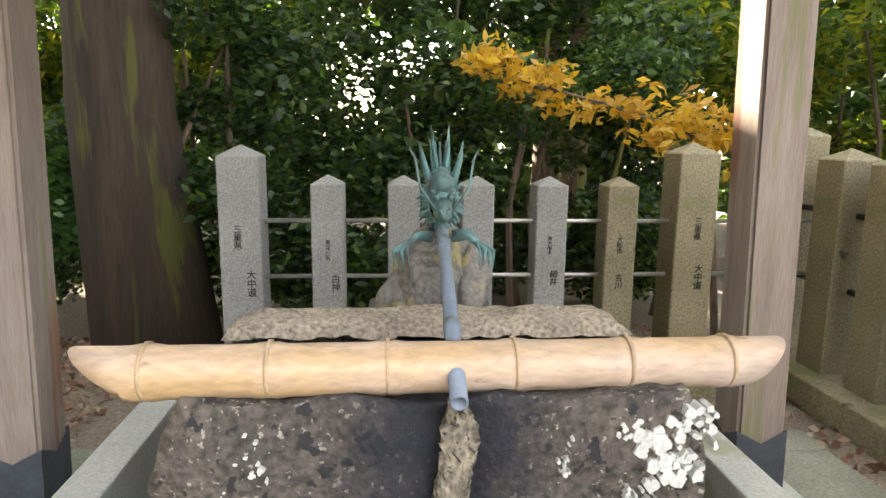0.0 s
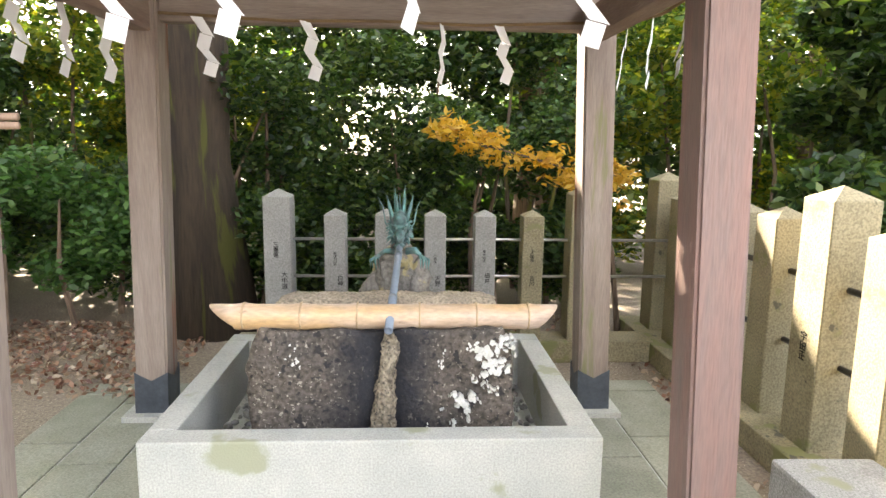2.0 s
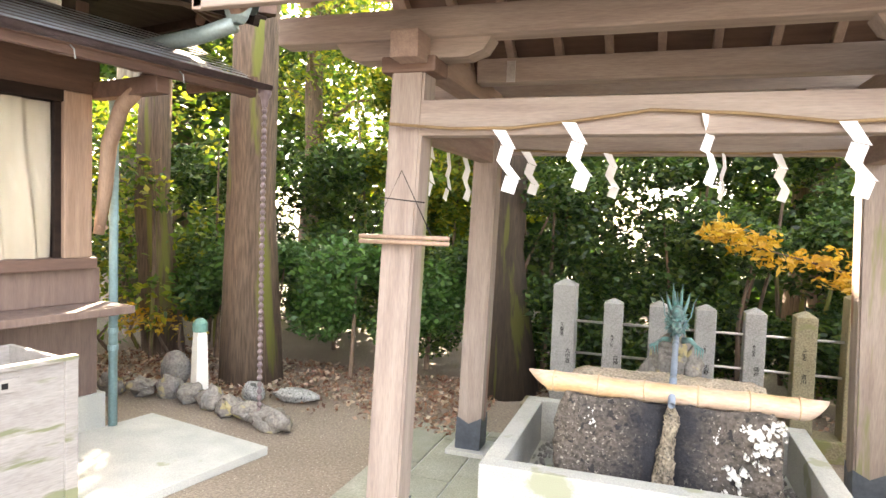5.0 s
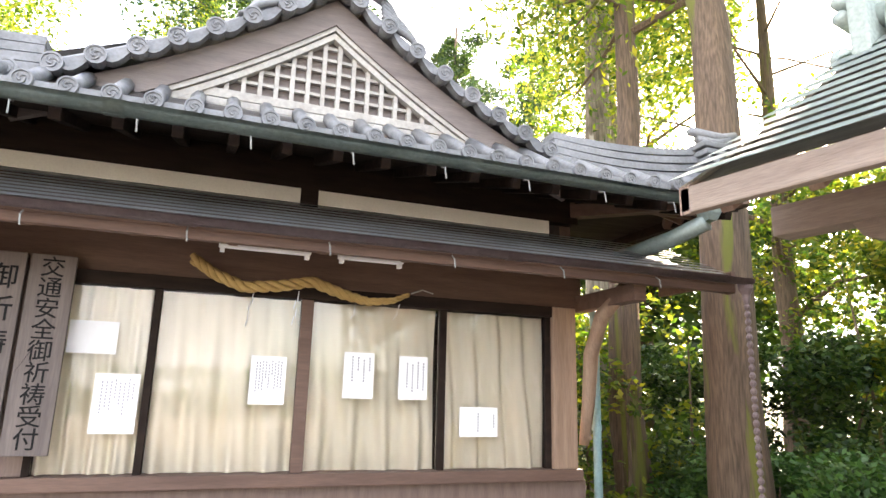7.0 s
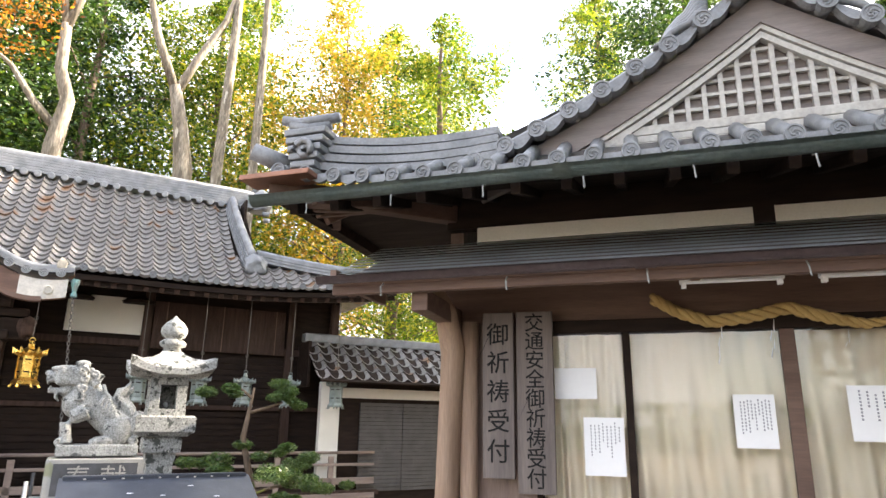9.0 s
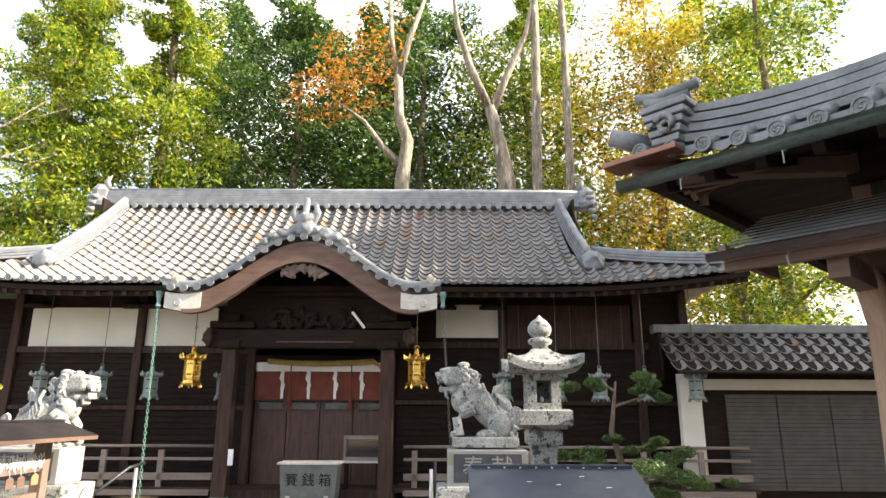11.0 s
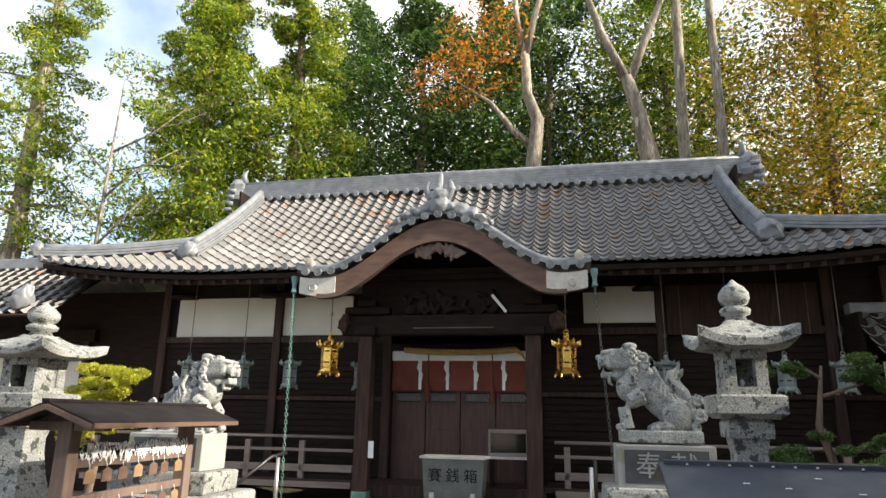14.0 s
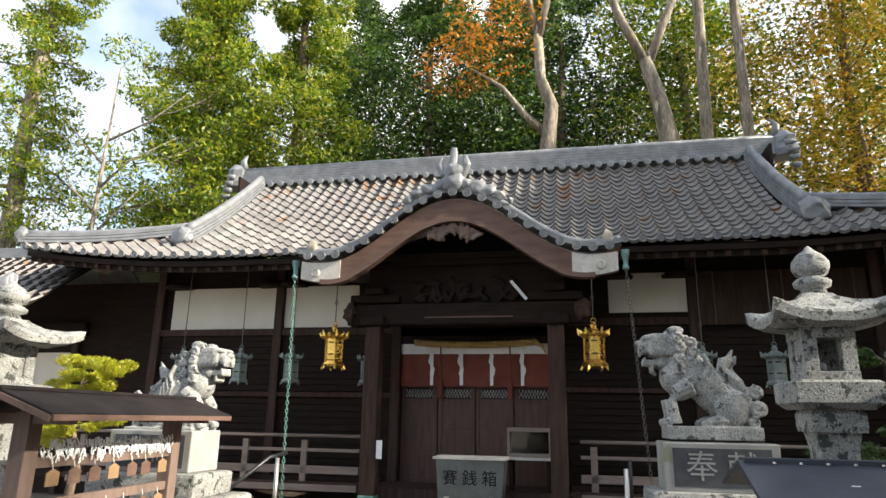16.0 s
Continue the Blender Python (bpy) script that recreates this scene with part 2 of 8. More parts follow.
LEAF_FRESH = leaf_mat("fresh_green_leaves", [(0.03, 0.085, 0.025), (0.06, 0.15, 0.035), (0.1, 0.2, 0.05)], 0.3)
LEAF_YEL = leaf_mat("yellow_leaves", [(0.4, 0.22, 0.03), (0.55, 0.34, 0.05), (0.6, 0.42, 0.1)], 0.5)
LEAF_ORA = leaf_mat("orange_leaves", [(0.25, 0.08, 0.02), (0.4, 0.15, 0.03), (0.42, 0.22, 0.05)], 0.45)
LEAF_CED = leaf_mat("cedar_sprays", [(0.03, 0.075, 0.014), (0.1, 0.17, 0.02), (0.22, 0.28, 0.03), (0.38, 0.35, 0.045)], 0.5)
LEAF_GOLD = leaf_mat("golden_green_leaves", [(0.1, 0.14, 0.02), (0.28, 0.24, 0.03), (0.5, 0.36, 0.06), (0.4, 0.2, 0.04)], 0.5)
LEAF_BROWN = leaf_mat("fallen_leaves", [(0.1, 0.04, 0.025), (0.2, 0.09, 0.05), (0.3, 0.2, 0.14), (0.45, 0.38, 0.3)], 0.05)

# ---- building helpers ----
BASE = {}


def thing(name, f, at, label, category, group=""):
    """An empty at the thing's base; its parts are drawn in the coordinates of the frame f."""
    ob = new(name)
    ob.empty_display_size = 0.1
    ob.matrix_basis = f @ Matrix.Translation(at)
    BASE[ob] = Vector(at)
    return tagged(ob, label, category, group)


def to_mesh(name, bm, m, smooth=False):
    me = bpy.data.meshes.new(name)
    bmesh.ops.recalc_face_normals(bm, faces=bm.faces)
    bm.to_mesh(me)
    bm.free()
    me.materials.append(m)
    if smooth:
        me.shade_smooth()
    return me


def part(name, bm, m, parent, label="", smooth=False):
    base = BASE[parent]
    bm.transform(Matrix.Translation(-base))
    ob = new(name, to_mesh(name, bm, m, smooth))
    ob.parent = parent
    BASE[ob] = base
    return tagged(ob, label)


def solid(name, bm, m, f, label, category="", kind="", smooth=False, group=""):
    """A single-mesh thing or piece of the setting, in the frame f."""
    ob = new(name, to_mesh(name, bm, m, smooth))
    ob.matrix_basis = f
    BASE[ob] = Vector((0, 0, 0))
    return tagged(ob, label, category, group, kind)


def box(x0, x1, y0, y1, z0, z1, bev=0.0, bm=None, turn=None):
    bm = bm or bmesh.new()
    r = bmesh.ops.create_cube(bm, size=1.0)
    m = Matrix.Translation(((x0 + x1) / 2, (y0 + y1) / 2, (z0 + z1) / 2))
    if turn is not None:
        m = m @ turn.to_4x4()
    bmesh.ops.transform(bm, verts=r["verts"], matrix=m @ Matrix.Diagonal((abs(x1 - x0), abs(y1 - y0), abs(z1 - z0), 1)))
    if bev:
        es = list({e for v in r["verts"] for e in v.link_edges})
        bmesh.ops.bevel(bm, geom=es, offset=bev, segments=2, affect="EDGES", profile=0.6)
    return bm


def beam(a, b, w, h, bm=None, bev=0.004):
    """A squared timber from a to b, w wide and h high."""
    bm = bm or bmesh.new()
    a, b = Vector(a), Vector(b)
    d = (b - a)
    r = bmesh.ops.create_cube(bm, size=1.0)
    q = d.to_track_quat("Y", "Z").to_matrix().to_4x4()
    bmesh.ops.transform(bm, verts=r["verts"], matrix=Matrix.Translation((a + b) / 2) @ q @ Matrix.Diagonal((w, d.length, h, 1)))
    if bev:
        bmesh.ops.bevel(bm, geom=list({e for v in r["verts"] for e in v.link_edges}), offset=bev, segments=1, affect="EDGES")
    return bm


def tube(pts, rad, n=8, bm=None, wob=0.0, rng=None):
    """A round tube through pts; rad is one radius or one for each point."""
    bm = bm or bmesh.new()
    pts = [Vector(p) for p in pts]
    rad = [rad] * len(pts) if isinstance(rad, (int, float)) else rad
    rings = []
    up = Vector((0.31, 0.12, 0.94)).normalized()
    for i, p in enumerate(pts):
        t = (pts[min(i + 1, len(pts) - 1)] - pts[max(i - 1, 0)]).normalized()
        s = t.cross(up if abs(t.dot(up)) < 0.95 else Vector((1, 0, 0))).normalized()
        u = s.cross(t)
        rings.append([bm.verts.new(p + (s * math.cos(k * 2 * math.pi / n) + u * math.sin(k * 2 * math.pi / n)) * rad[i] * (1 + (rng.uniform(-wob, wob) if rng else 0))) for k in range(n)])
    for a, b in zip(rings, rings[1:]):
        for k in range(n):
            bm.faces.new((a[k], a[(k + 1) % n], b[(k + 1) % n], b[k]))
    bm.faces.new(rings[0][::-1])
    bm.faces.new(rings[-1])
    return bm


def lathe(prof, at, n=16, bm=None, turn=0.0):
    """A turned body from (radius, height) pairs; n = 4 or 6 gives a squared or six-sided one."""
    bm = bm or bmesh.new()
    rings = [[bm.verts.new((at[0] + r * math.cos(turn + k * 2 * math.pi / n), at[1] + r * math.sin(turn + k * 2 * math.pi / n), at[2] + z)) for k in range(n)] for r, z in prof]
    for a, b in zip(rings, rings[1:]):
        for k in range(n):
            bm.faces.new((a[k], a[(k + 1) % n], b[(k + 1) % n], b[k]))
    bm.faces.new(rings[0][::-1])
    bm.faces.new(rings[-1])
    return bm


def strip(rows, bm=None, close=False):
    """A skin over rows of points."""
    bm = bm or bmesh.new()
    vs = [[bm.verts.new(p) for p in r] for r in rows]
    for a, b in zip(vs, vs[1:]):
        for i in range(len(a) - 1):
            bm.faces.new((a[i], a[i + 1], b[i + 1], b[i]))
        if close:
            bm.faces.new((a[-1], a[0], b[0], b[-1]))
    if close:
        bm.faces.new(vs[0][::-1])
        bm.faces.new(vs[-1])
    return bm


def slab(outline, y0, y1, bm=None):
    """A board of the outline (x, z), from y0 to y1."""
    bm = bm or bmesh.new()
    a = [bm.verts.new((x, y0, z)) for x, z in outline]
    b = [bm.verts.new((x, y1, z)) for x, z in outline]
    bm.faces.new(a)
    bm.faces.new(b[::-1])
    for i in range(len(a)):
        j = (i + 1) % len(a)
        bm.faces.new((a[j], a[i], b[i], b[j]))
    return bm


def roughen(bm, amount, scale, seed=0.0):
    for v in bm.verts:
        v.co += Vector([noise.noise(v.co * scale + Vector((seed + k * 7.3, k * 3.1, seed))) for k in range(3)]) * amount
    return bm


def lump(at, size, seed, cuts=2, amount=0.25):
    """A rock: a rough, slightly flattened ball."""
    bm = bmesh.new()
    bmesh.ops.create_icosphere(bm, subdivisions=cuts, radius=1.0)
    roughen(bm, amount, 1.6, seed)
    bm.transform(Matrix.Translation(at) @ Matrix.Diagonal((*size, 1)))
    return bm


def writing(body, size, f, parent, m, name="lettering", flat=0.0015, bold=0.0, gap=0.95):
    """Writing as a thin mesh; f places its middle, upright and facing -y of the frame."""
    cu = bpy.data.curves.new(name, "FONT")
    cu.body, cu.size, cu.align_x, cu.align_y, cu.extrude, cu.resolution_u = body, size, "CENTER", "CENTER", flat, 2
    cu.space_line, cu.offset = gap, bold
    tmp = new(name, cu)
    me = bpy.data.meshes.new_from_object(tmp.evaluated_get(bpy.context.evaluated_depsgraph_get()))
    bpy.data.objects.remove(tmp)
    me.transform(Matrix.Translation(-BASE[parent]) @ f @ pose(0, 0, 0, 90, 0, 0))
    me.materials.clear()
    me.materials.append(m)
    ob = new(name, me)
    ob.parent = parent
    BASE[ob] = BASE[parent]
    return ob


def leaves(name, pts, size, m, parent=None, aspect=2.2, droop=0.3, seed=0):
    """One mesh of small folded leaves, one at each point (frame of the world)."""
    rng = np.random.default_rng(seed)
    pts = clear_lanes(pts)
    n = len(pts)
    ax = rng.normal(size=(n, 3))
    ax[:, 2] = ax[:, 2] * 0.5 - droop
    ax /= np.linalg.norm(ax, axis=1)[:, None]
    nr = rng.normal(size=(n, 3)) + (0, 0, 1.0)
    sd = np.cross(ax, nr)
    sd /= np.linalg.norm(sd, axis=1)[:, None] + 1e-9
    up = np.cross(sd, ax)
    s = (size * rng.uniform(0.6, 1.3, n))[:, None]
    w = s / aspect / 2
    v = np.stack([pts - ax * s * 0.5, pts + sd * w + up * w * 0.35, pts + ax * s * 0.5, pts - sd * w + up * w * 0.35], 1).reshape(-1, 3)
    me = bpy.data.meshes.new(name)
    me.vertices.add(4 * n)
    me.vertices.foreach_set("co", v.astype(np.float32).ravel())
    me.loops.add(4 * n)
    me.loops.foreach_set("vertex_index", np.arange(4 * n, dtype=np.int32))
    me.polygons.add(n)
    me.polygons.foreach_set("loop_start", np.arange(n, dtype=np.int32) * 4)
    me.update(calc_edges=True)
    me.materials.append(m)
    ob = new(name, me)
    if parent:
        ob.parent = parent
        me.transform(Matrix.Translation(-parent.matrix_basis.translation))
    return ob


SUN_LANES = ((Vector((-3.38, 0.6, 2.35)), 1.0), (Vector((2.4, 0.55, 1.15)), 0.55), (Vector((0.1, -2.9, 1.85)), 1.1))


def clear_lanes(pts):
    """Leaves out the points in the gaps between the crowns through which the low sun falls."""
    keep = np.ones(len(pts), bool)
    for p, r in SUN_LANES:
        v = pts - np.array(p)
        along = v @ np.array(SUN_DIR)
        off = v - along[:, None] * np.array(SUN_DIR)
        keep &= (np.linalg.norm(off, axis=1) > r) | (along < 1.5)
    return pts[keep]


def clumps(centres, radii, count, rng, flat=0.75):
    """Points in rough balls round the centres, thicker towards their skin."""
    c = np.asarray(centres, float)
    i = rng.integers(0, len(c), count)
    d = rng.normal(size=(count, 3))
    d /= np.linalg.norm(d, axis=1)[:, None]
    r = np.asarray(radii, float)[i] * rng.uniform(0.25, 1, count) ** 0.5
    return c[i] + d * r[:, None] * (1, 1, flat)


def tree(name, x, y, height, r, low, wide, count, size, m, label, bark=BARK, kind="broad", seed=1, lean=(0, 0), category="tree", group="woodland trees", f=None, forks=()):
    """A tapered, slightly bent trunk with limbs, and a crown of many leaves in clumps round the limbs."""
    rng = np.random.default_rng(seed)
    o = (f or FT) @ Vector((x, y, 0))
    root = new(name)
    root.matrix_basis = Matrix.Translation(o)
    BASE[root] = Vector(o)
    tagged(root, label, category, group)
    k = 9
    axis = [Vector((o[0] + lean[0] * i / k * height + rng.normal() * 0.04 * height / 10, o[1] + lean[1] * i / k * height + rng.normal() * 0.04 * height / 10, height * i / k - 0.05)) for i in range(k + 1)]
    bm = tube(axis, [r * (1.25 if i == 0 else 1.05 - 0.85 * i / k) for i in range(k + 1)], 12, wob=0.06, rng=random.Random(seed))
    part("trunk", bm, bark, root, smooth=True)
    cs, rs = [], []
    limbs = 7 if kind == "bush" else 22 if kind == "broad" else 44
    bm = bmesh.new()
    for j in range(limbs):
        q = (j + 0.5) / limbs
        h = low + (height * 0.97 - low) * q
        i = min(int(h / height * k), k - 1)
        p0 = axis[i].lerp(axis[i + 1], h / height * k - i)
        a = j * 2.4 + rng.uniform(-0.4, 0.4)
        if kind == "cedar":
            out, rise = wide * (1.05 - q * 0.85) * rng.uniform(0.75, 1.15), -0.15
        else:
            out, rise = wide * math.sin(math.pi * (0.2 + 0.7 * q)) * rng.uniform(0.7, 1.15), 0.35
        p1 = p0 + Vector((math.cos(a) * out * 0.6, math.sin(a) * out * 0.6, rise * out * 0.6 + 0.1 * out))
        p2 = p0 + Vector((math.cos(a + 0.15) * out, math.sin(a + 0.15) * out, rise * out))
        tube([p0, p1, p2], [r * 0.28 * (1.1 - q), r * 0.16 * (1.1 - q), r * 0.05], 5, bm)
        for w in (0.3, 0.5, 0.7, 0.85, 1.0):
            cs.append(tuple(p0.lerp(p2, w) + Vector(rng.normal(size=3)) * out * 0.2))
            rs.append(out * (0.42 if kind != "cedar" else 0.34) * rng.uniform(0.7, 1.2) + 0.1)
    tagged(part("branchwork", bm, bark, root), kind="stuff")
    pts = clumps(cs, rs, int(count * 2.5), rng, 0.6 if kind == "cedar" else 0.8)
    ob = leaves("crown", pts, size * 0.58, m, root, 2.6 if kind == "cedar" else 2.0, 0.7 if kind == "cedar" else 0.25, seed)
    return root

# ---- ground and paving ----
bm = bmesh.new()
bmesh.ops.create_grid(bm, x_segments=2, y_segments=2, size=400)
bm.transform(Matrix.Translation((0, 0, -0.02)))
solid("ground", bm, EARTH, FT, "gravelly brown earth of the shrine yard", kind="structure")


# ---- hand-washing pavilion ----
def basin():
    t = thing("stone_basin_wall", FT, (0.51, 0.9, 0), "low pale concrete wall round the hand-washing trough", "basin")
    part("front_wall", box(-0.41, 1.44, 0.30, 0.42, 0, 0.39, 0.008), CONC, t)
    part("back_wall", box(-0.41, 1.44, 1.62, 1.74, 0, 0.39, 0.008), CONC, t)
    part("left_wall", box(-0.41, -0.29, 0.42, 1.62, 0, 0.389, 0.008), CONC, t)
    part("right_wall", box(1.32, 1.44, 0.42, 1.62, 0, 0.389, 0.008), CONC, t)
    part("floor_slab", box(-0.29, 1.32, 0.42, 1.62, 0, 0.1), CONC, t)
    rng = random.Random(4)
    bm = bmesh.new()
    for _ in range(900):
        x, y = rng.uniform(-0.27, 1.3), rng.uniform(0.44, 1.6)
        s = rng.uniform(0.012, 0.026)
        r = bmesh.ops.create_icosphere(bm, subdivisions=1, radius=1)
        bmesh.ops.transform(bm, verts=r["verts"], matrix=Matrix.Translation((x, y, 0.1 + rng.uniform(0.0, 0.05))) @ Euler((rng.random() * 3, rng.random() * 3, 0)).to_matrix().to_4x4() @ Matrix.Diagonal((s, s * 0.8, s * 0.6, 1)))
    solid("pebbles", bm, PEBBLE, FT, "pale grey pebbles on the basin floor", "pebbles", kind="stuff")


def trough():
    t = thing("stone_trough", FT, (0.54, 0.95, 0.1), "dark rough granite water trough with white lichen", "water trough")
    bm = bmesh.new()
    bmesh.ops.create_cube(bm, size=1.0)
    bmesh.ops.subdivide_edges(bm, edges=bm.edges[:], cuts=22, use_grid_fill=True)
    for v in bm.verts:
        x, y, z = v.co
        k = 1 - 0.1 * max(0, abs(x) - 0.38) / 0.12 * max(0, abs(z) - 0.3) / 0.2
        v.co = Vector((0.54 + x * 1.2 * k, 1.0 + y * 0.68 * k, 0.41 + z * 0.64))
        d = math.exp(-((v.co.x - 0.555) / 0.07) ** 2) * (0.05 if y < -0.3 and z < 0.48 else 0.0)
        v.co.y += d
        if z > 0.45:
            q = min(1, max(0, 1.25 - math.hypot(x / 0.44, (y - 0.05) / 0.4)) * 4)
            v.co.z -= 0.16 * q
    roughen(bm, 0.035, 4.0, 2.0)
    roughen(bm, 0.012, 22.0, 5.0)
    part("block", bm, TROUGH, t, smooth=True)
    bm = bmesh.new()
    bmesh.ops.create_grid(bm, x_segments=70, y_segments=14, size=0.5)
    for v in bm.verts:
        x, y = v.co.x, v.co.y
        edge = min(1, (0.5 - abs(x)) * 14) * min(1, (0.5 - abs(y)) * 5)
        v.co = Vector((0.54 + x * 1.16 + 0.02 * noise.noise(Vector((x * 6, y * 6, 2))), 1.24 + y * 0.22, 0.715 + 0.045 * edge ** 0.5 + 0.014 * noise.noise(Vector((x * 9, y * 5, 0)))))
    roughen(bm, 0.007, 24.0, 4.0)
    roughen(bm, 0.006, 90.0, 6.0)
    part("worn_rim", bm, SAND, t, "sandy pale worn rim", True)
    bm = tube([(0.565, 0.655, 0.72), (0.56, 0.655, 0.6), (0.55, 0.645, 0.45), (0.535, 0.635, 0.3), (0.525, 0.63, 0.16)], [0.028, 0.036, 0.046, 0.06, 0.08], 14)
    bmesh.ops.subdivide_edges(bm, edges=bm.edges[:], cuts=3, use_grid_fill=True)
    bmesh.ops.subdivide_edges(bm, edges=bm.edges[:], cuts=1, use_grid_fill=True)
    roughen(bm, 0.022, 14, 3)
    roughen(bm, 0.014, 45, 3)
    roughen(bm, 0.008, 110, 3)
    part("mineral_crust", bm, CRUST, t, "pale mineral crust where water runs down", True)
    rng = random.Random(9)
    spots = [(0.99, 0.62, 0.055), (1.06, 0.66, 0.04), (1.03, 0.56, 0.05), (1.08, 0.58, 0.03), (0.93, 0.66, 0.022), (0.95, 0.52, 0.02), (1.0, 0.48, 0.02), (0.9, 0.4, 0.045), (0.92, 0.33, 0.035), (0.86, 0.3, 0.02), (0.8, 0.36, 0.012), (0.12, 0.6, 0.03), (0.14, 0.65, 0.014), (0.06, 0.58, 0.012), (0.17, 0.57, 0.01), (0.04, 0.63, 0.015), (0.08, 0.54, 0.008), (0.8, 0.58, 0.02), (0.81, 0.63, 0.012), (1.04, 0.45, 0.025), (0.97, 0.4, 0.014), (0.75, 0.28, 0.012), (0.83, 0.43, 0.01), (1.1, 0.66, 0.03)]
    bm = bmesh.new()
    for x, z, s in spots:
        for _ in range(16 if s > 0.035 else 8 if s > 0.015 else 3):
            n = rng.randint(7, 11)
            cx, cz, q = x + rng.gauss(0, s) * 0.6, z + rng.gauss(0, s) * 0.6, s * rng.uniform(0.12, 0.42)
            ol = [(cx + math.cos(i * 2 * math.pi / n) * q * rng.uniform(0.5, 1.1), cz + math.sin(i * 2 * math.pi / n) * q * rng.uniform(0.5, 1.1)) for i in range(n)]
            y = 0.638 + rng.uniform(0, 0.006)
            slab(ol, y, y + 0.04, bm)
    tagged(part("lichen", bm, LICHEN, t, "white crusty lichen"), kind="stuff")
    # bamboo ladle rest with slanting cut ends
    t = thing("bamboo_rest", FT, (0.55, 0.75, 0.715), "thick yellow bamboo pole with slanting cut ends, laid across the trough", "bamboo pole")
    bm, n, rings = bmesh.new(), 20, []
    xs = [-0.16, -0.12, -0.095, -0.08, -0.065, -0.04, 0.13, 0.155, 0.17, 0.185, 0.21, 0.38, 0.405, 0.42, 0.435, 0.46, 0.66, 0.685, 0.7, 0.715, 0.74, 0.92, 0.945, 0.96, 0.975, 1.0, 1.16, 1.185, 1.2, 1.215, 1.24, 1.29]
    for x in xs:
        node = min(abs(x - q) for q in (-0.08, 0.17, 0.42, 0.7, 0.96, 1.2))
        r = 0.057 + (0.004 if node < 0.02 else 0) - (0.003 if node < 0.002 else 0)
        ring = []
        for k in range(n):
            a = k * 2 * math.pi / n
            dx = (0.07 * (-math.sin(a)) if x == xs[0] else 0.05 * math.sin(a) if x == xs[-1] else 0)
            ring.append(bm.verts.new((x + dx, 0.745 + r * math.cos(a) + (x - 0.55) * 0.04, 0.774 + r * math.sin(a) - (x - 0.55) * 0.012)))
        rings.append(ring)
    for a, b in zip(rings, rings[1:]):
        for k in range(n):
            bm.faces.new((a[k], a[(k + 1) % n], b[(k + 1) % n], b[k]))
    bm.faces.new(rings[0][::-1])
    bm.faces.new(rings[-1])
    part("pole", bm, BAMBOO, t, smooth=True)
    for x in (-0.08, 0.17, 0.42, 0.7, 0.96, 1.2):
        bm = tube([(x - 0.004, 0.745 + (x - 0.55) * 0.04, 0.778 - (x - 0.55) * 0.012), (x + 0.004, 0.745 + (x - 0.55) * 0.04, 0.778 - (x - 0.55) * 0.012)], 0.0625, 20)
        part("node_ring", bm, NODE, t, smooth=True)
    # pipe from the dragon's mouth
    t = thing("water_pipe", FT, (0.57, 1.0, 0.85), "grey plastic water pipe from the dragon's mouth", "pipe")
    a, b = Vector((0.598, 1.5, 0.97)), Vector((0.563, 0.60, 0.75))
    bm, n = bmesh.new(), 16
    d = (b - a).normalized()
    s = d.cross(Vector((0, 0, 1))).normalized()
    u = s.cross(d)
    def ring(p, r):
        return [bm.verts.new(p + (s * math.cos(k * 2 * math.pi / n) + u * math.sin(k * 2 * math.pi / n)) * r) for k in range(n)]
    rs = [ring(a, 0.019), ring(b, 0.019), ring(b, 0.014), ring(b - d * 0.15, 0.014)]
    for p, q in zip(rs, rs[1:]):
        for k in range(n):
            bm.faces.new((p[k], p[(k + 1) % n], q[(k + 1) % n], q[k]))
    bm.faces.new(rs[-1])
    part("tube", bm, PVC, t, smooth=True)
    q = a.lerp(b, 0.1)
    part("coupling", tube([q, q + d * 0.06], 0.0215, 16), PVC, t, smooth=True)
    q = a.lerp(b, 0.66)
    part("coupling", tube([q, q + d * 0.05], 0.0215, 16), PVC, t, smooth=True)


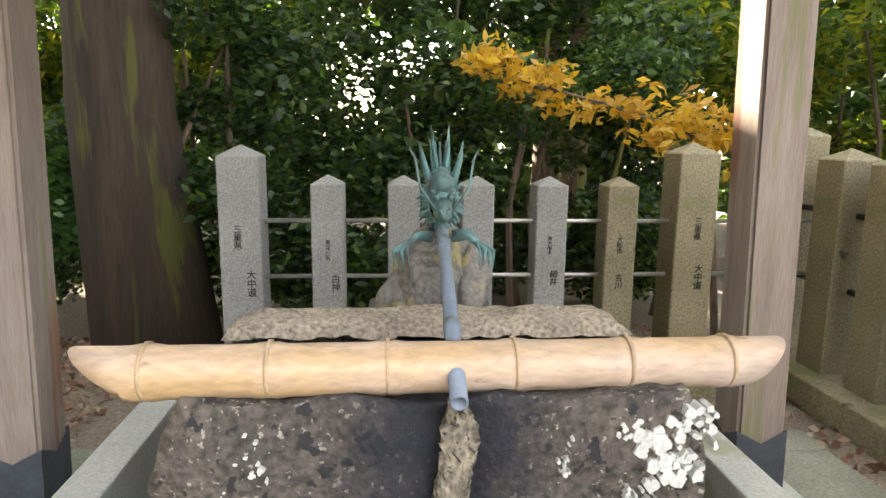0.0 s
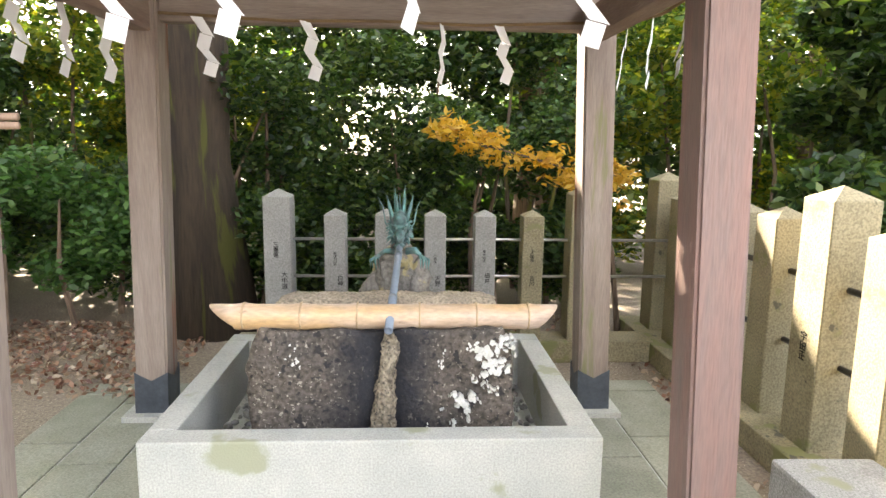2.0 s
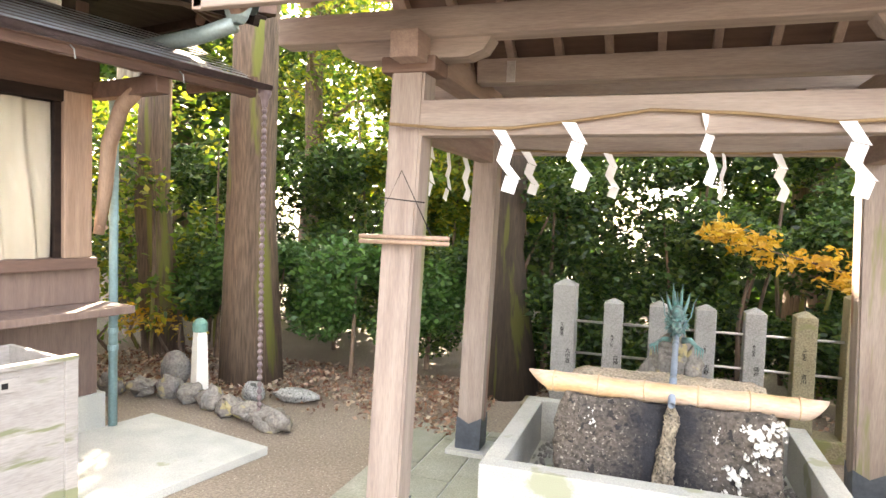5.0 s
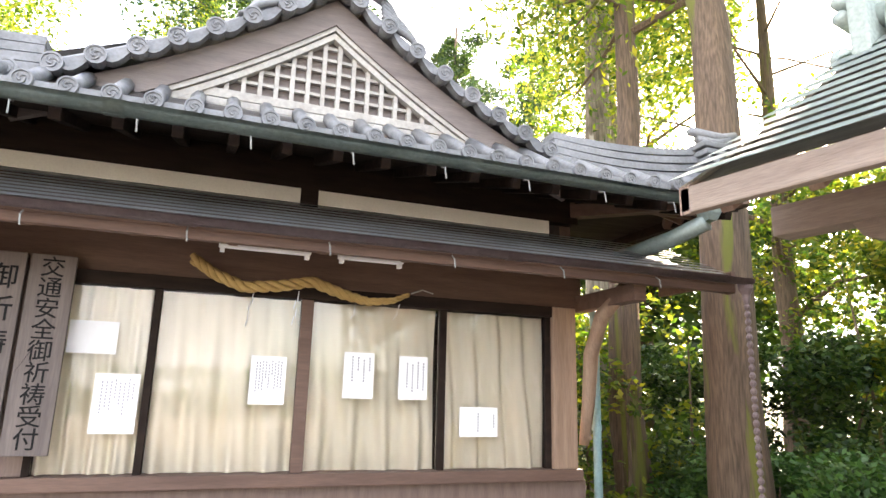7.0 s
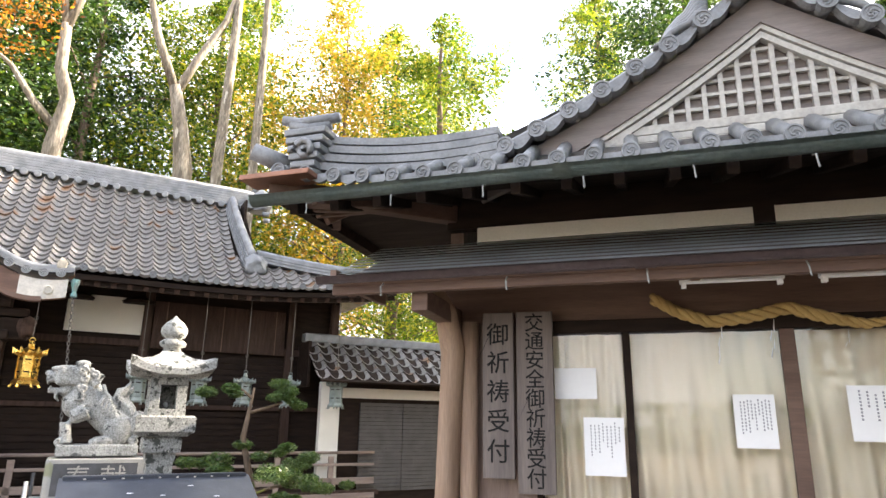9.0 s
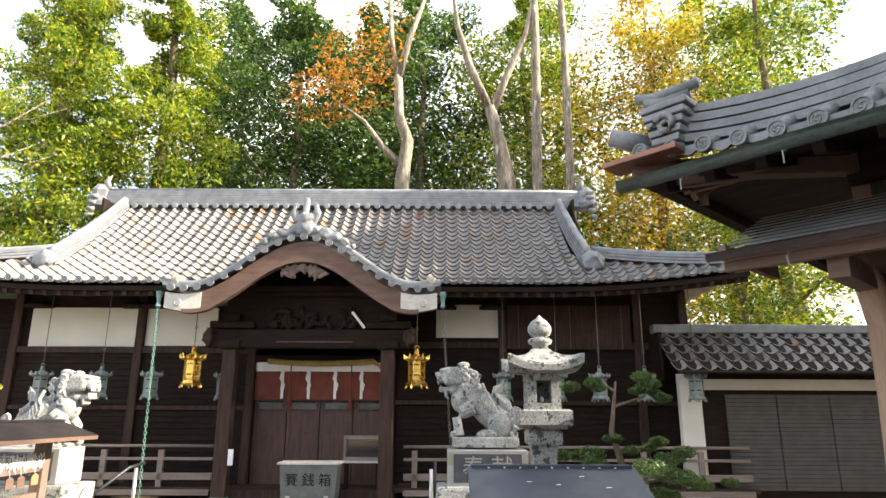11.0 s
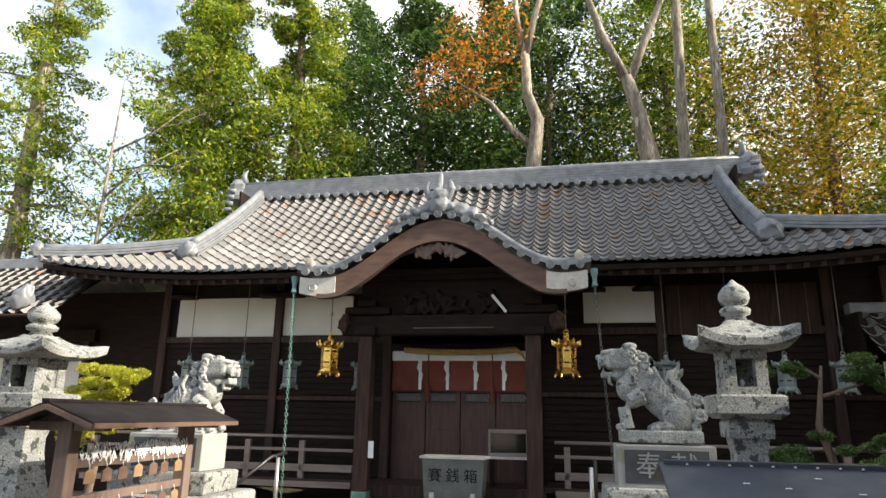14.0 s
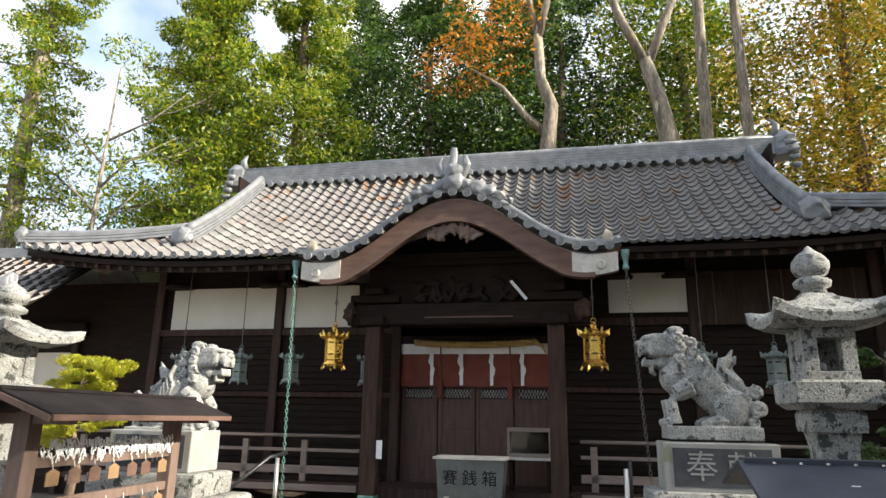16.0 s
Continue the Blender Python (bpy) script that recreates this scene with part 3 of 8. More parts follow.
def dragon():
    bm = lump((0.58, 1.68, 0.72), (0.2, 0.16, 0.28), 3.0, 3, 0.35)
    for p, s, k in (((0.42, 1.62, 0.62), (0.12, 0.1, 0.16), 5.0), ((0.74, 1.64, 0.66), (0.1, 0.12, 0.22), 8.0), ((0.56, 1.6, 0.86), (0.13, 0.1, 0.09), 9.0), ((0.36, 1.66, 0.5), (0.14, 0.12, 0.16), 4.0)):
        b2 = lump(p, s, k, 3, 0.35)
        me = bpy.data.meshes.new("tmp")
        b2.to_mesh(me)
        b2.free()
        bm.from_mesh(me)
        bpy.data.meshes.remove(me)
    roughen(bm, 0.05, 9, 1)
    roughen(bm, 0.022, 26, 1)
    roughen(bm, 0.012, 60, 1)
    bm.transform(Matrix.Translation((0.59, 0, 0)) @ Matrix.Diagonal((0.74, 1, 1, 1)) @ Matrix.Translation((-0.59, 0, 0)))
    solid("rock", bm, ROCK, FT, "craggy grey brown rock behind the trough", "rock", smooth=True)
    # dragon: head, snout, brow, mane spikes, horns, whiskers and claws
    bm = bmesh.new()
    def ball(p, s, k=2):
        r = bmesh.ops.create_icosphere(bm, subdivisions=k, radius=1)
        bmesh.ops.transform(bm, verts=r["verts"], matrix=Matrix.Translation(p) @ Matrix.Diagonal((*s, 1)))
    c = Vector((0.6, 1.54, 1.06))
    ball(c + Vector((0, 0.06, 0.03)), (0.065, 0.09, 0.085), 3)
    ball(c + Vector((0, -0.04, -0.025)), (0.042, 0.07, 0.04), 3)
    ball(c + Vector((0, -0.095, -0.03)), (0.034, 0.03, 0.028), 2)
    ball(c + Vector((0, -0.02, -0.085)), (0.04, 0.06, 0.016), 2)
    ball(c + Vector((0, 0.0, 0.06)), (0.055, 0.05, 0.035), 3)
    for s in (-1, 1):
        ball(c + Vector((s * 0.03, -0.05, 0.02)), (0.014, 0.014, 0.012))
        ball(c + Vector((s * 0.018, -0.12, -0.025)), (0.011, 0.011, 0.01))
        ball(c + Vector((s * 0.045, 0.0, 0.03)), (0.02, 0.03, 0.014))
        tube([c + Vector((s * 0.02, 0.05, 0.09)), c + Vector((s * 0.03, 0.08, 0.17)), c + Vector((s * 0.042, 0.1, 0.25))], [0.013, 0.01, 0.002], 6, bm)
        tube([c + Vector((s * 0.05, 0.02, 0.05)), c + Vector((s * 0.085, 0.05, 0.13)), c + Vector((s * 0.11, 0.07, 0.2))], [0.02, 0.016, 0.002], 6, bm)
        tube([c + Vector((s * 0.04, -0.09, -0.02)), c + Vector((s * 0.11, -0.09, 0.05)), c + Vector((s * 0.13, -0.07, 0.14)), c + Vector((s * 0.18, -0.06, 0.2))], [0.005, 0.005, 0.004, 0.002], 5, bm)
        tube([c + Vector((s * 0.05, 0.0, -0.12)), c + Vector((s * 0.12, -0.03, -0.11)), c + Vector((s * 0.17, -0.05, -0.14))], [0.022, 0.018, 0.012], 7, bm)
        for k in range(4):
            a = c + Vector((s * 0.16, -0.05, -0.135))
            tube([a, a + Vector((s * (0.01 + 0.02 * k), -0.04, -0.02)), a + Vector((s * (0.0 + 0.022 * k), -0.05, -0.07))], [0.008, 0.008, 0.002], 5, bm)
    rng = random.Random(3)
    for k in range(46):
        a = k / 46 * 2 * math.pi
        p = c + Vector((math.cos(a) * 0.06, 0.03, math.sin(a) * 0.07 - 0.01))
        q = c + Vector((math.cos(a) * rng.uniform(0.1, 0.125), rng.uniform(0, 0.08), math.sin(a) * rng.uniform(0.1, 0.13) - 0.01))
        tube([p, p.lerp(q, 0.6) + Vector((0, 0.01, 0.008)), q], [0.012, 0.008, 0.001], 5, bm)
    for k in range(5):
        tube([c + Vector(((k - 2) * 0.016, 0.07, 0.08)), c + Vector(((k - 2) * 0.024, 0.11, 0.2))], [0.014, 0.003], 5, bm)
    bm.transform(Matrix.Translation((0.6, 0, 0)) @ Matrix.Diagonal((0.72, 1, 1, 1)) @ Matrix.Translation((-0.6, 0, 0)))
    roughen(bm, 0.009, 45)
    solid("dragon_spout", bm, PATINA, FT, "green patinated bronze dragon spout above the trough", "statue", smooth=True)


def fence_post(f, x, y, w, h, text, m, group, label):
    t = thing("fence_post", f, (x, y, 0.1), label, "stone post", group)
    bm, a = bmesh.new(), w / 2
    bv = 0.006
    rings = []
    for z, r in ((0.1, a), (h - w * 0.3, a), (h - w * 0.27, a - 0.004)):
        rings.append([bm.verts.new((x + sx * r, y + sy * r, z)) for sx, sy in ((-1, -1), (1, -1), (1, 1), (-1, 1))])
    tip = bm.verts.new((x, y, h))
    for p, q in zip(rings, rings[1:]):
        for k in range(4):
            bm.faces.new((p[k], p[(k + 1) % 4], q[(k + 1) % 4], q[k]))
    for k in range(4):
        bm.faces.new((rings[-1][k], rings[-1][(k + 1) % 4], tip))
    bm.faces.new(rings[0][::-1])
    bmesh.ops.bevel(bm, geom=[e for e in bm.edges if abs(e.verts[0].co.z - e.verts[1].co.z) > 0.3], offset=bv, segments=1, affect="EDGES")
    part("shaft", bm, m, t)
    for body, size, dx, dz in text:
        writing("\n".join(body), size, Matrix.Translation((x + dx, y - a - 0.001, dz)), t, INK, bold=size * 0.006)
    return t


def fences():
    kerb = box(-0.6, 2.45, 2.34, 2.62, -0.02, 0.14, 0.01)
    solid("kerb", kerb, GRANITE2, FT, "granite kerb under the stone fence", kind="structure")
    lab = "pale speckled granite fence post with engraved writing"
    g = "stone fence posts"
    fence_post(FT, -0.265, 2.48, 0.19, 1.225, [("三重県", 0.04, -0.01, 0.8), ("大中道", 0.045, 0.045, 0.58)], GRANITE, g, "tall pale speckled granite fence post with engraved writing")
    for x, txt in ((0.135, [("東淀川区", 0.026, 0.0, 0.74), ("白神", 0.042, 0.035, 0.58)]), (0.49, []), (0.84, [("八尾市", 0.024, 0.0, 0.74), ("天野", 0.042, 0.02, 0.58)]), (1.195, [("東大阪市", 0.024, -0.005, 0.76), ("細井", 0.04, 0.02, 0.6)]), (1.54, [("大阪市", 0.03, -0.005, 0.76), ("吉川", 0.04, 0.0, 0.58)])):
        fence_post(FT, x, 2.46, 0.152, 1.09, txt, GRANITE if x < 1.5 else GRANITE2, g, lab)
    fence_post(FT, 1.91, 2.48, 0.2, 1.26, [("三重県", 0.04, 0.01, 0.84), ("大中道", 0.045, 0.03, 0.6)], GRANITE2, g, "tall pale speckled granite fence post with engraved writing")
    for z in (0.87, 0.6):
        solid("fence_rail", tube([(-0.36, 2.47, z), (2.6, 2.47, z)], 0.011, 8), STEEL, FT, "thin pale metal rail through the stone posts", "rail", smooth=True, group="fence rails")
    # fence along the side path
    fr = FT @ pose(2.48, 0, 0, 0, 0, -90)  # local x runs along -y of the world
    kerb = box(-3.1, 3.0, -0.06, 0.42, -0.02, 0.13, 0.01)
    solid("kerb", kerb, GRANITE2, fr, "dark mossy granite kerb under the side fence", kind="structure")
    for x, h, w in ((-2.78, 1.36, 0.22), (-2.36, 1.24, 0.2), (-2.0, 1.23, 0.2), (-1.62, 1.24, 0.2), (-1.2, 1.25, 0.2), (-0.76, 1.39, 0.23), (-0.34, 1.25, 0.2), (0.06, 1.25, 0.2), (0.46, 1.25, 0.2), (0.86, 1.25, 0.2), (1.3, 1.38, 0.23), (1.7, 1.25, 0.2), (2.1, 1.25, 0.2), (2.5, 1.25, 0.2)):
        txt = [("宇田\n正".replace("\n", ""), 0.05, 0.0, 0.62)] if x == -0.76 else []
        fence_post(fr, x, 0.17, w, h, txt, GRANITE2, "side fence posts", "weathered yellowish granite post of the side fence")
    for z in (0.92, 0.55):
        solid("fence_rail", tube([(-3.0, 0.17, z), (2.8, 0.17, z)], 0.016, 8), BLACK, fr, "dark rusty rail through the side fence posts", "rail", smooth=True, group="side fence rails")


def shide(t, f, x, y, z, h=0.3, w=0.1, turn=0.0, seed=0):
    """A folded zigzag paper streamer hanging at x, y, z."""
    rng = random.Random(seed)
    bm = bmesh.new()
    n = 4
    k = h / (n + 0.4)
    m = Matrix.Translation((x, y, z)) @ Matrix.Rotation(turn, 4, "Z")
    px = -w * 0.25
    for i in range(n):
        z0 = -0.4 * k - i * k
        dx = w * 0.55 if i % 2 == 0 else -w * 0.2
        yy = 0.006 * i + rng.uniform(-0.01, 0.01)
        vs = [(px, yy, z0 + (k * 0.4 if i == 0 else k * 0.25)), (px + w * 0.6, yy + 0.004, z0 + (k * 0.4 if i == 0 else 0.0)), (px + dx + w * 0.6, yy + 0.012, z0 - k), (px + dx, yy + 0.012, z0 - k * 0.75)]
        a = [bm.verts.new(m @ Vector(v)) for v in vs]
        b = [bm.verts.new(m @ (Vector(v) + Vector((0, 0.0015, 0)))) for v in vs]
        bm.faces.new(a)
        bm.faces.new(b[::-1])
        for q in range(4):
            bm.faces.new((a[(q + 1) % 4], a[q], b[q], b[(q + 1) % 4]))
        px += dx - w * 0.1 if i % 2 == 0 else dx + w * 0.02
    ob = solid("paper_streamer", bm, PAPER, f, "white zigzag folded paper streamer on the straw rope", "paper streamer", group="paper streamers")
    return ob


def pavilion():
    t = thing("pavilion", FT, (0.46, 0.72, 0), "open timber hand-washing pavilion with four posts and a gabled sheet roof", "pavilion")
    posts = [(-0.795, -0.05, WOOD), (1.695, -0.05, RED), (-0.79, 1.5, WOOD), (1.735, 1.5, WOOD)]
    for x, y, m in posts:
        ix, iy = (0.075 if x < 0 else -0.085), (0.03 if y < 0.5 else -0.03)
        w = 0.088
        bm = bmesh.new()
        lo = [bm.verts.new((x + sx * w, y + sy * w, 0.03)) for sx, sy in ((-1, -1), (1, -1), (1, 1), (-1, 1))]
        hi = [bm.verts.new((x + ix + sx * w * 0.97, y + iy + sy * w * 0.97, 2.5)) for sx, sy in ((-1, -1), (1, -1), (1, 1), (-1, 1))]
        for k in range(4):
            bm.faces.new((lo[k], lo[(k + 1) % 4], hi[(k + 1) % 4], hi[k]))
        bm.faces.new(lo[::-1])
        bm.faces.new(hi)
        bmesh.ops.bevel(bm, geom=[e for e in bm.edges if abs(e.verts[0].co.z - e.verts[1].co.z) > 1], offset=0.012, segments=2, affect="EDGES")
        p = part("post", bm, m, t)
        part("base_stone", box(x - 0.15, x + 0.15, y - 0.15, y + 0.15, -0.01, 0.03, 0.006), CONC, t)
        bm = bmesh.new()
        w2 = w + 0.004
        pts = [(-w2, -w2), (0, -w2), (w2, -w2), (w2, 0), (w2, w2), (0, w2), (-w2, w2), (-w2, 0)]
        lo = [bm.verts.new((x + a, y + b, 0.03)) for a, b in pts]
        hi = [bm.verts.new((x + ix * 0.1 + a, y + iy * 0.1 + b, 0.27 if k % 2 == 0 else 0.22)) for k, (a, b) in enumerate(pts)]
        for k in range(8):
            bm.faces.new((lo[k], lo[(k + 1) % 8], hi[(k + 1) % 8], hi[k]))
        part("metal_shoe", bm, mat_shoe, p, "dark blue grey metal shoe")
        part("bracket", box(x + ix - 0.14, x + ix + 0.14, y + iy - 0.1, y + iy + 0.1, 2.4, 2.48, 0.015), BROWN, t)
        part("bracket", slab([(x + ix + a, b) for a, b in ((-0.4, 2.56), (-0.36, 2.5), (-0.28, 2.47), (0.28, 2.47), (0.36, 2.5), (0.4, 2.56))], y + iy - 0.065, y + iy + 0.065), WOODH, t)
    part("tie_beam", box(-0.66, 1.55, -0.1, 0.0, 2.1, 2.27, 0.008), WOODH, t)
    part("tie_beam", box(-0.66, 1.58, 1.44, 1.54, 2.16, 2.34, 0.008), WOODH, t)
    part("tie_beam", box(-0.77, -0.67, 0.04, 1.4, 2.1, 2.26, 0.008), WOODY, t)
    part("tie_beam", box(1.58, 1.68, 0.04, 1.4, 2.1, 2.26, 0.008), WOODY, t)
    part("eave_beam", box(-1.44, 2.38, -0.12, 0.02, 2.56, 2.7, 0.012), WOODH, t)
    part("eave_beam", box(-1.44, 2.38, 1.42, 1.56, 2.56, 2.7, 0.012), WOODH, t)
    part("cross_beam", box(-0.76, -0.62, -0.25, 1.7, 2.44, 2.57, 0.008), WOODY, t)
    part("cross_beam", box(1.53, 1.67, -0.25, 1.7, 2.44, 2.57, 0.008), WOODY, t)
    part("middle_beam", box(-0.6, 1.5, 0.66, 0.78, 2.5, 2.64, 0.008), WOODH, t)
    part("plate", box(-0.42, -0.37, 0.652, 0.658, 2.5, 2.62), STEEL, t, "small grey metal plate")
    x0, x1, y0, y1, ym = -1.47, 2.42, -0.72, 2.16, 0.72
    def sheet_z(q):
        return 2.69 + 1.04 * (0.86 * q + 0.14 * q * q)
    def taper(q):
        return 0.13 * q ** 1.6
    for side, ye in ((1, y0), (-1, y1)):
        run = (ym - y0) * side
        for x in np.arange(x0 + 0.16, x1 - 0.05, 0.345):
            part("rafter", beam((x, ye + 0.06 * side, 2.585), (x, ye + run * 0.96, 3.5), 0.055, 0.075), WOODY, t)
        part("fascia", box(x0, x1, min(ye, ye + 0.05 * side), max(ye, ye + 0.05 * side), 2.565, 2.675, 0.008), WOODH, t)
        part("roof_board", strip([[(x0 + 0.03 + taper(q), ye + run * q, sheet_z(q) - 0.03), (x1 - 0.03 - taper(q), ye + run * q, sheet_z(q) - 0.03)] for q in np.linspace(0.04, 1, 9)]), BROWN, t)
        n = 11
        for k in range(n):
            q0, q1 = k / n, (k + 1.12) / n
            e = 0.035
            va = [(x0 - e + taper(q0), ye - 0.03 * side + run * q0, sheet_z(q0) + 0.02), (x1 + e - taper(q0), ye - 0.03 * side + run * q0, sheet_z(q0) + 0.02),
                  (x1 + e - taper(q1), ye - 0.03 * side + run * q1, sheet_z(q1) + 0.004), (x0 - e + taper(q1), ye - 0.03 * side + run * q1, sheet_z(q1) + 0.004)]
            bm = strip([va[:2], va[:1:-1]])
            bmesh.ops.solidify(bm, geom=bm.faces[:], thickness=0.01)
            part("roof_course", bm, SHEETG, t)
        for xv, d in ((x0, 1), (x1, -1)):
            rows = []
            for q in np.linspace(0, 1, 9):
                a, y, z = xv + d * taper(q), ye + run * q, sheet_z(q)
                rows.append([(a, y, z - 0.13), (a + 0.045 * d, y, z - 0.13), (a + 0.045 * d, y, z - 0.012), (a, y, z - 0.012)])
            part("verge_board", strip(rows, close=True), WOODY, t)
    part("ridge_cover", box(x0 + 0.3, x1 - 0.3, ym - 0.1, ym + 0.1, 3.68, 3.84, 0.03), SHEETG, t)
    part("ridge_roll", tube([(x0 + 0.26, ym, 3.87), (x1 - 0.26, ym, 3.87)], 0.07, 10), SHEETG, t, smooth=True)
    for x, d in ((x0 + 0.16, 1), (x1 - 0.16, -1)):
        part("ridge_end", box(min(x, x + 0.1 * d), max(x, x + 0.1 * d), ym - 0.17, ym + 0.17, 3.6, 4.0, 0.02), SHEETG, t)
        for k, z in enumerate((3.68, 3.9, 4.0)):
            part("ridge_end_roll", tube([(x - 0.07 * d, ym + 0.13 * s, z - 0.03) if k == 0 else (x - 0.06 * d, ym + 0.1 * s, z) for s in (-1, 1)], 0.06 if k == 0 else 0.045, 10), SHEETG, t, smooth=True)
    # rope with streamers
    rope = tube([(-0.79, -0.16, 2.15), (-0.5, -0.13, 2.13), (-0.2, -0.12, 2.13), (0.1, -0.12, 2.16), (0.4, -0.12, 2.2), (0.75, -0.12, 2.18), (1.1, -0.12, 2.14), (1.66, -0.14, 2.16)], 0.008, 6)
    solid("straw_rope", rope, TWINE, FT, "thin straw rope tied along the front beam", "rope", smooth=True)
    rope = tube([(-0.75, 1.42, 2.2), (0.0, 1.42, 2.17), (0.5, 1.42, 2.18), (1.0, 1.42, 2.17), (1.68, 1.42, 2.2)], 0.008, 6)
    solid("straw_rope", rope, TWINE, FT, "thin straw rope tied along the back beam", "rope", smooth=True)
    for y0, y1, x in ((-0.05, 1.5, -0.79), (-0.05, 1.5, 1.72)):
        solid("straw_rope", tube([(x, y0, 2.15), (x, 0.7, 2.11), (x, y1, 2.18)], 0.008, 6), TWINE, FT, "thin straw rope tied along a side beam", "rope", smooth=True)
    for i, (x, y, z, tr) in enumerate(((-0.27, -0.13, 2.13, 0.1), (0.05, -0.13, 2.15, 0.15), (0.62, -0.13, 2.18, 0.9), (1.12, -0.13, 2.14, -0.3), (0.1, 1.41, 2.17, 0.5), (0.82, 1.41, 2.17, 1.1), (1.12, 1.41, 2.17, 0.4), (-0.45, 1.41, 2.18, 0.3), (-0.79, 0.4, 2.13, 1.4), (-0.79, 0.75, 2.11, 1.5), (-0.79, 1.1, 2.12, 1.2), (1.72, 0.4, 2.12, 1.4), (1.72, 0.8, 2.11, 1.1), (1.72, 1.15, 2.13, 1.2))):
        shide(t, FT, x, y, z, turn=tr, seed=i)
    # hanging stick pair on the front post
    s = thing("hanging_rod", FT, (-0.7, -0.17, 1.58), "pair of pale wooden rods hung by a string on the post", "rod")
    for z in (1.585, 1.61):
        part("rod", tube([(-0.93, -0.16, z), (-0.47, -0.16, z + 0.005)], 0.011, 8), LOG, s, smooth=True)
    part("string", tube([(-0.87, -0.16, 1.61), (-0.72, -0.155, 1.93), (-0.55, -0.16, 1.61)], 0.003, 5), INK, s)
    part("string", tube([(-0.83, -0.15, 1.8), (-0.6, -0.15, 1.78)], 0.003, 5), INK, s)


NODE = mat("bamboo_node", (0.6, 0.44, 0.27), (0.45, 0.32, 0.2), 0.6, 20)
mat_shoe = mat("dark_metal_shoe", (0.1, 0.12, 0.15), (0.07, 0.08, 0.1), 0.5, 8, fine=50, metal=0.4)
basin()
trough()
dragon()
fences()
pavilion()

# stone step, stone block beside the side path
bm = box(-0.05, 1.06, -0.42, 0.27, -0.02, 0.05, 0.01)
solid("step_stone", roughen(bm, 0.006, 6), GRANITE, FT, "flat speckled granite step before the basin", "step")
bm = box(2.02, 2.42, -0.85, 0.1, -0.02, 0.4, 0.015)
solid("stone_block", roughen(bm, 0.01, 5), GRANITE, FT, "squared weathered stone block beside the path", "stone")


# ---- shrine office ----
def disc_tile(t, x, y, z, r=0.055, depth=0.05, name="disc_tile"):
    """A round eave tile with a raised rim and a boss, facing -y."""
    bm = bmesh.new()
    prof = [(r, 0.0), (r, depth), (r * 0.82, depth), (r * 0.8, depth - 0.008), (r * 0.45, depth - 0.008), (r * 0.4, depth), (r * 0.15, depth)]
    lathe(prof[:4] + [(0.05 * r, depth - 0.008)], (0, 0, 0), 14, bm)
    for k in range(3):
        tube([(r * (0.62 - 0.11 * i) * math.cos(k * 2.094 + i * 0.62), r * (0.62 - 0.11 * i) * math.sin(k * 2.094 + i * 0.62), depth - 0.006) for i in range(5)], [r * 0.06, r * 0.1, r * 0.12, r * 0.14, r * 0.12], 5, bm)
    bm.transform(Matrix.Translation((x, y, z)) @ Matrix.Rotation(radians(90), 4, "X"))
    return part(name, bm, TILE2, t)


def arc_tiles(x0, x1, y0, y1, z0, z1, cols, sag=0.03, bm=None):
    """Rounded tile strips between two edges, cols wide."""
    bm = bm or bmesh.new()
    for c in range(cols):
        a, b = x0 + (x1 - x0) * c / cols, x0 + (x1 - x0) * (c + 1) / cols
        w = b - a
        rows = []
        for y, z in ((y0, z0), ((y0 + y1) / 2, (z0 + z1) / 2 - 0.01), (y1, z1)):
            rows.append([(a + w * k / 6, y, z + sag * (-math.sin(math.pi * min(k / 4, 1)) if k < 4 else 1.2 * math.sin(math.pi * (k - 4) / 2))) for k in range(7)])
        strip(rows, bm)
    return bm


CHAING = mat("dull_hook_metal", (0.3, 0.3, 0.29), (0.2, 0.2, 0.19), 0.6, 8, metal=0.5)
GABLEW = mat("grey_gable_board", (0.25, 0.215, 0.205), (0.17, 0.145, 0.14), 0.8, 3, stretch=(0.6, 6, 6), fine=25)


def curtain(t, x0, x1, z0, z1, y, seed):
    rng = random.Random(seed)
    ph = rng.random() * 6
    rows = []
    for j in range(15):
        v = j / 14
        z = z0 + (z1 - z0) * v
        row = []
        for i in range(61):
            u = i / 60
            x = x0 + (x1 - x0) * u
            a = 0.02 * math.sin(u * 25 + ph + 1.6 * math.sin(v * 2.2 + ph)) + 0.009 * math.sin(u * 52 + 4 * v + ph) + 0.012 * math.sin(u * 6 - 5 * v)
            a *= 0.9 + 1.1 * (1 - v)
            row.append((x, y + a, z + (0.012 * math.sin(u * 9 + ph) - 0.02 if j == 0 else 0)))
        rows.append(row)
    bm = strip(rows)
    return solid("curtain", bm, CLOTH, FO, "cream cotton curtain hanging in loose folds behind the window", "curtain", smooth=True, group="office curtains")


def sheet_of_paper(x0, x1, z0, z1, lines, seed, cols=True):
    t = thing("paper_notice", FO, ((x0 + x1) / 2, -0.012, z0), "white printed paper notice taped on the window", "notice", "window notices")
    part("sheet", box(x0, x1, -0.0125, -0.0105, z0, z1), PAPER, t)
    rng = random.Random(seed)
    bm = bmesh.new()
    for i in range(lines):
        x = x1 - 0.03 - i * (x1 - x0 - 0.05) / max(lines, 1)
        top = z1 - 0.03 - rng.uniform(0, 0.03)
        n = rng.randint(5, 10)
        for k in range(n):
            zz = top - k * 0.019
            if zz > z0 + 0.03:
                w = 0.0035 if lines > 4 else 0.005
                box(x - w, x + w, -0.0135, -0.0126, zz - 0.007, zz + 0.005, bm=bm)
    if lines:
        tagged(part("print", bm, GREY, t), kind="stuff")
    return t


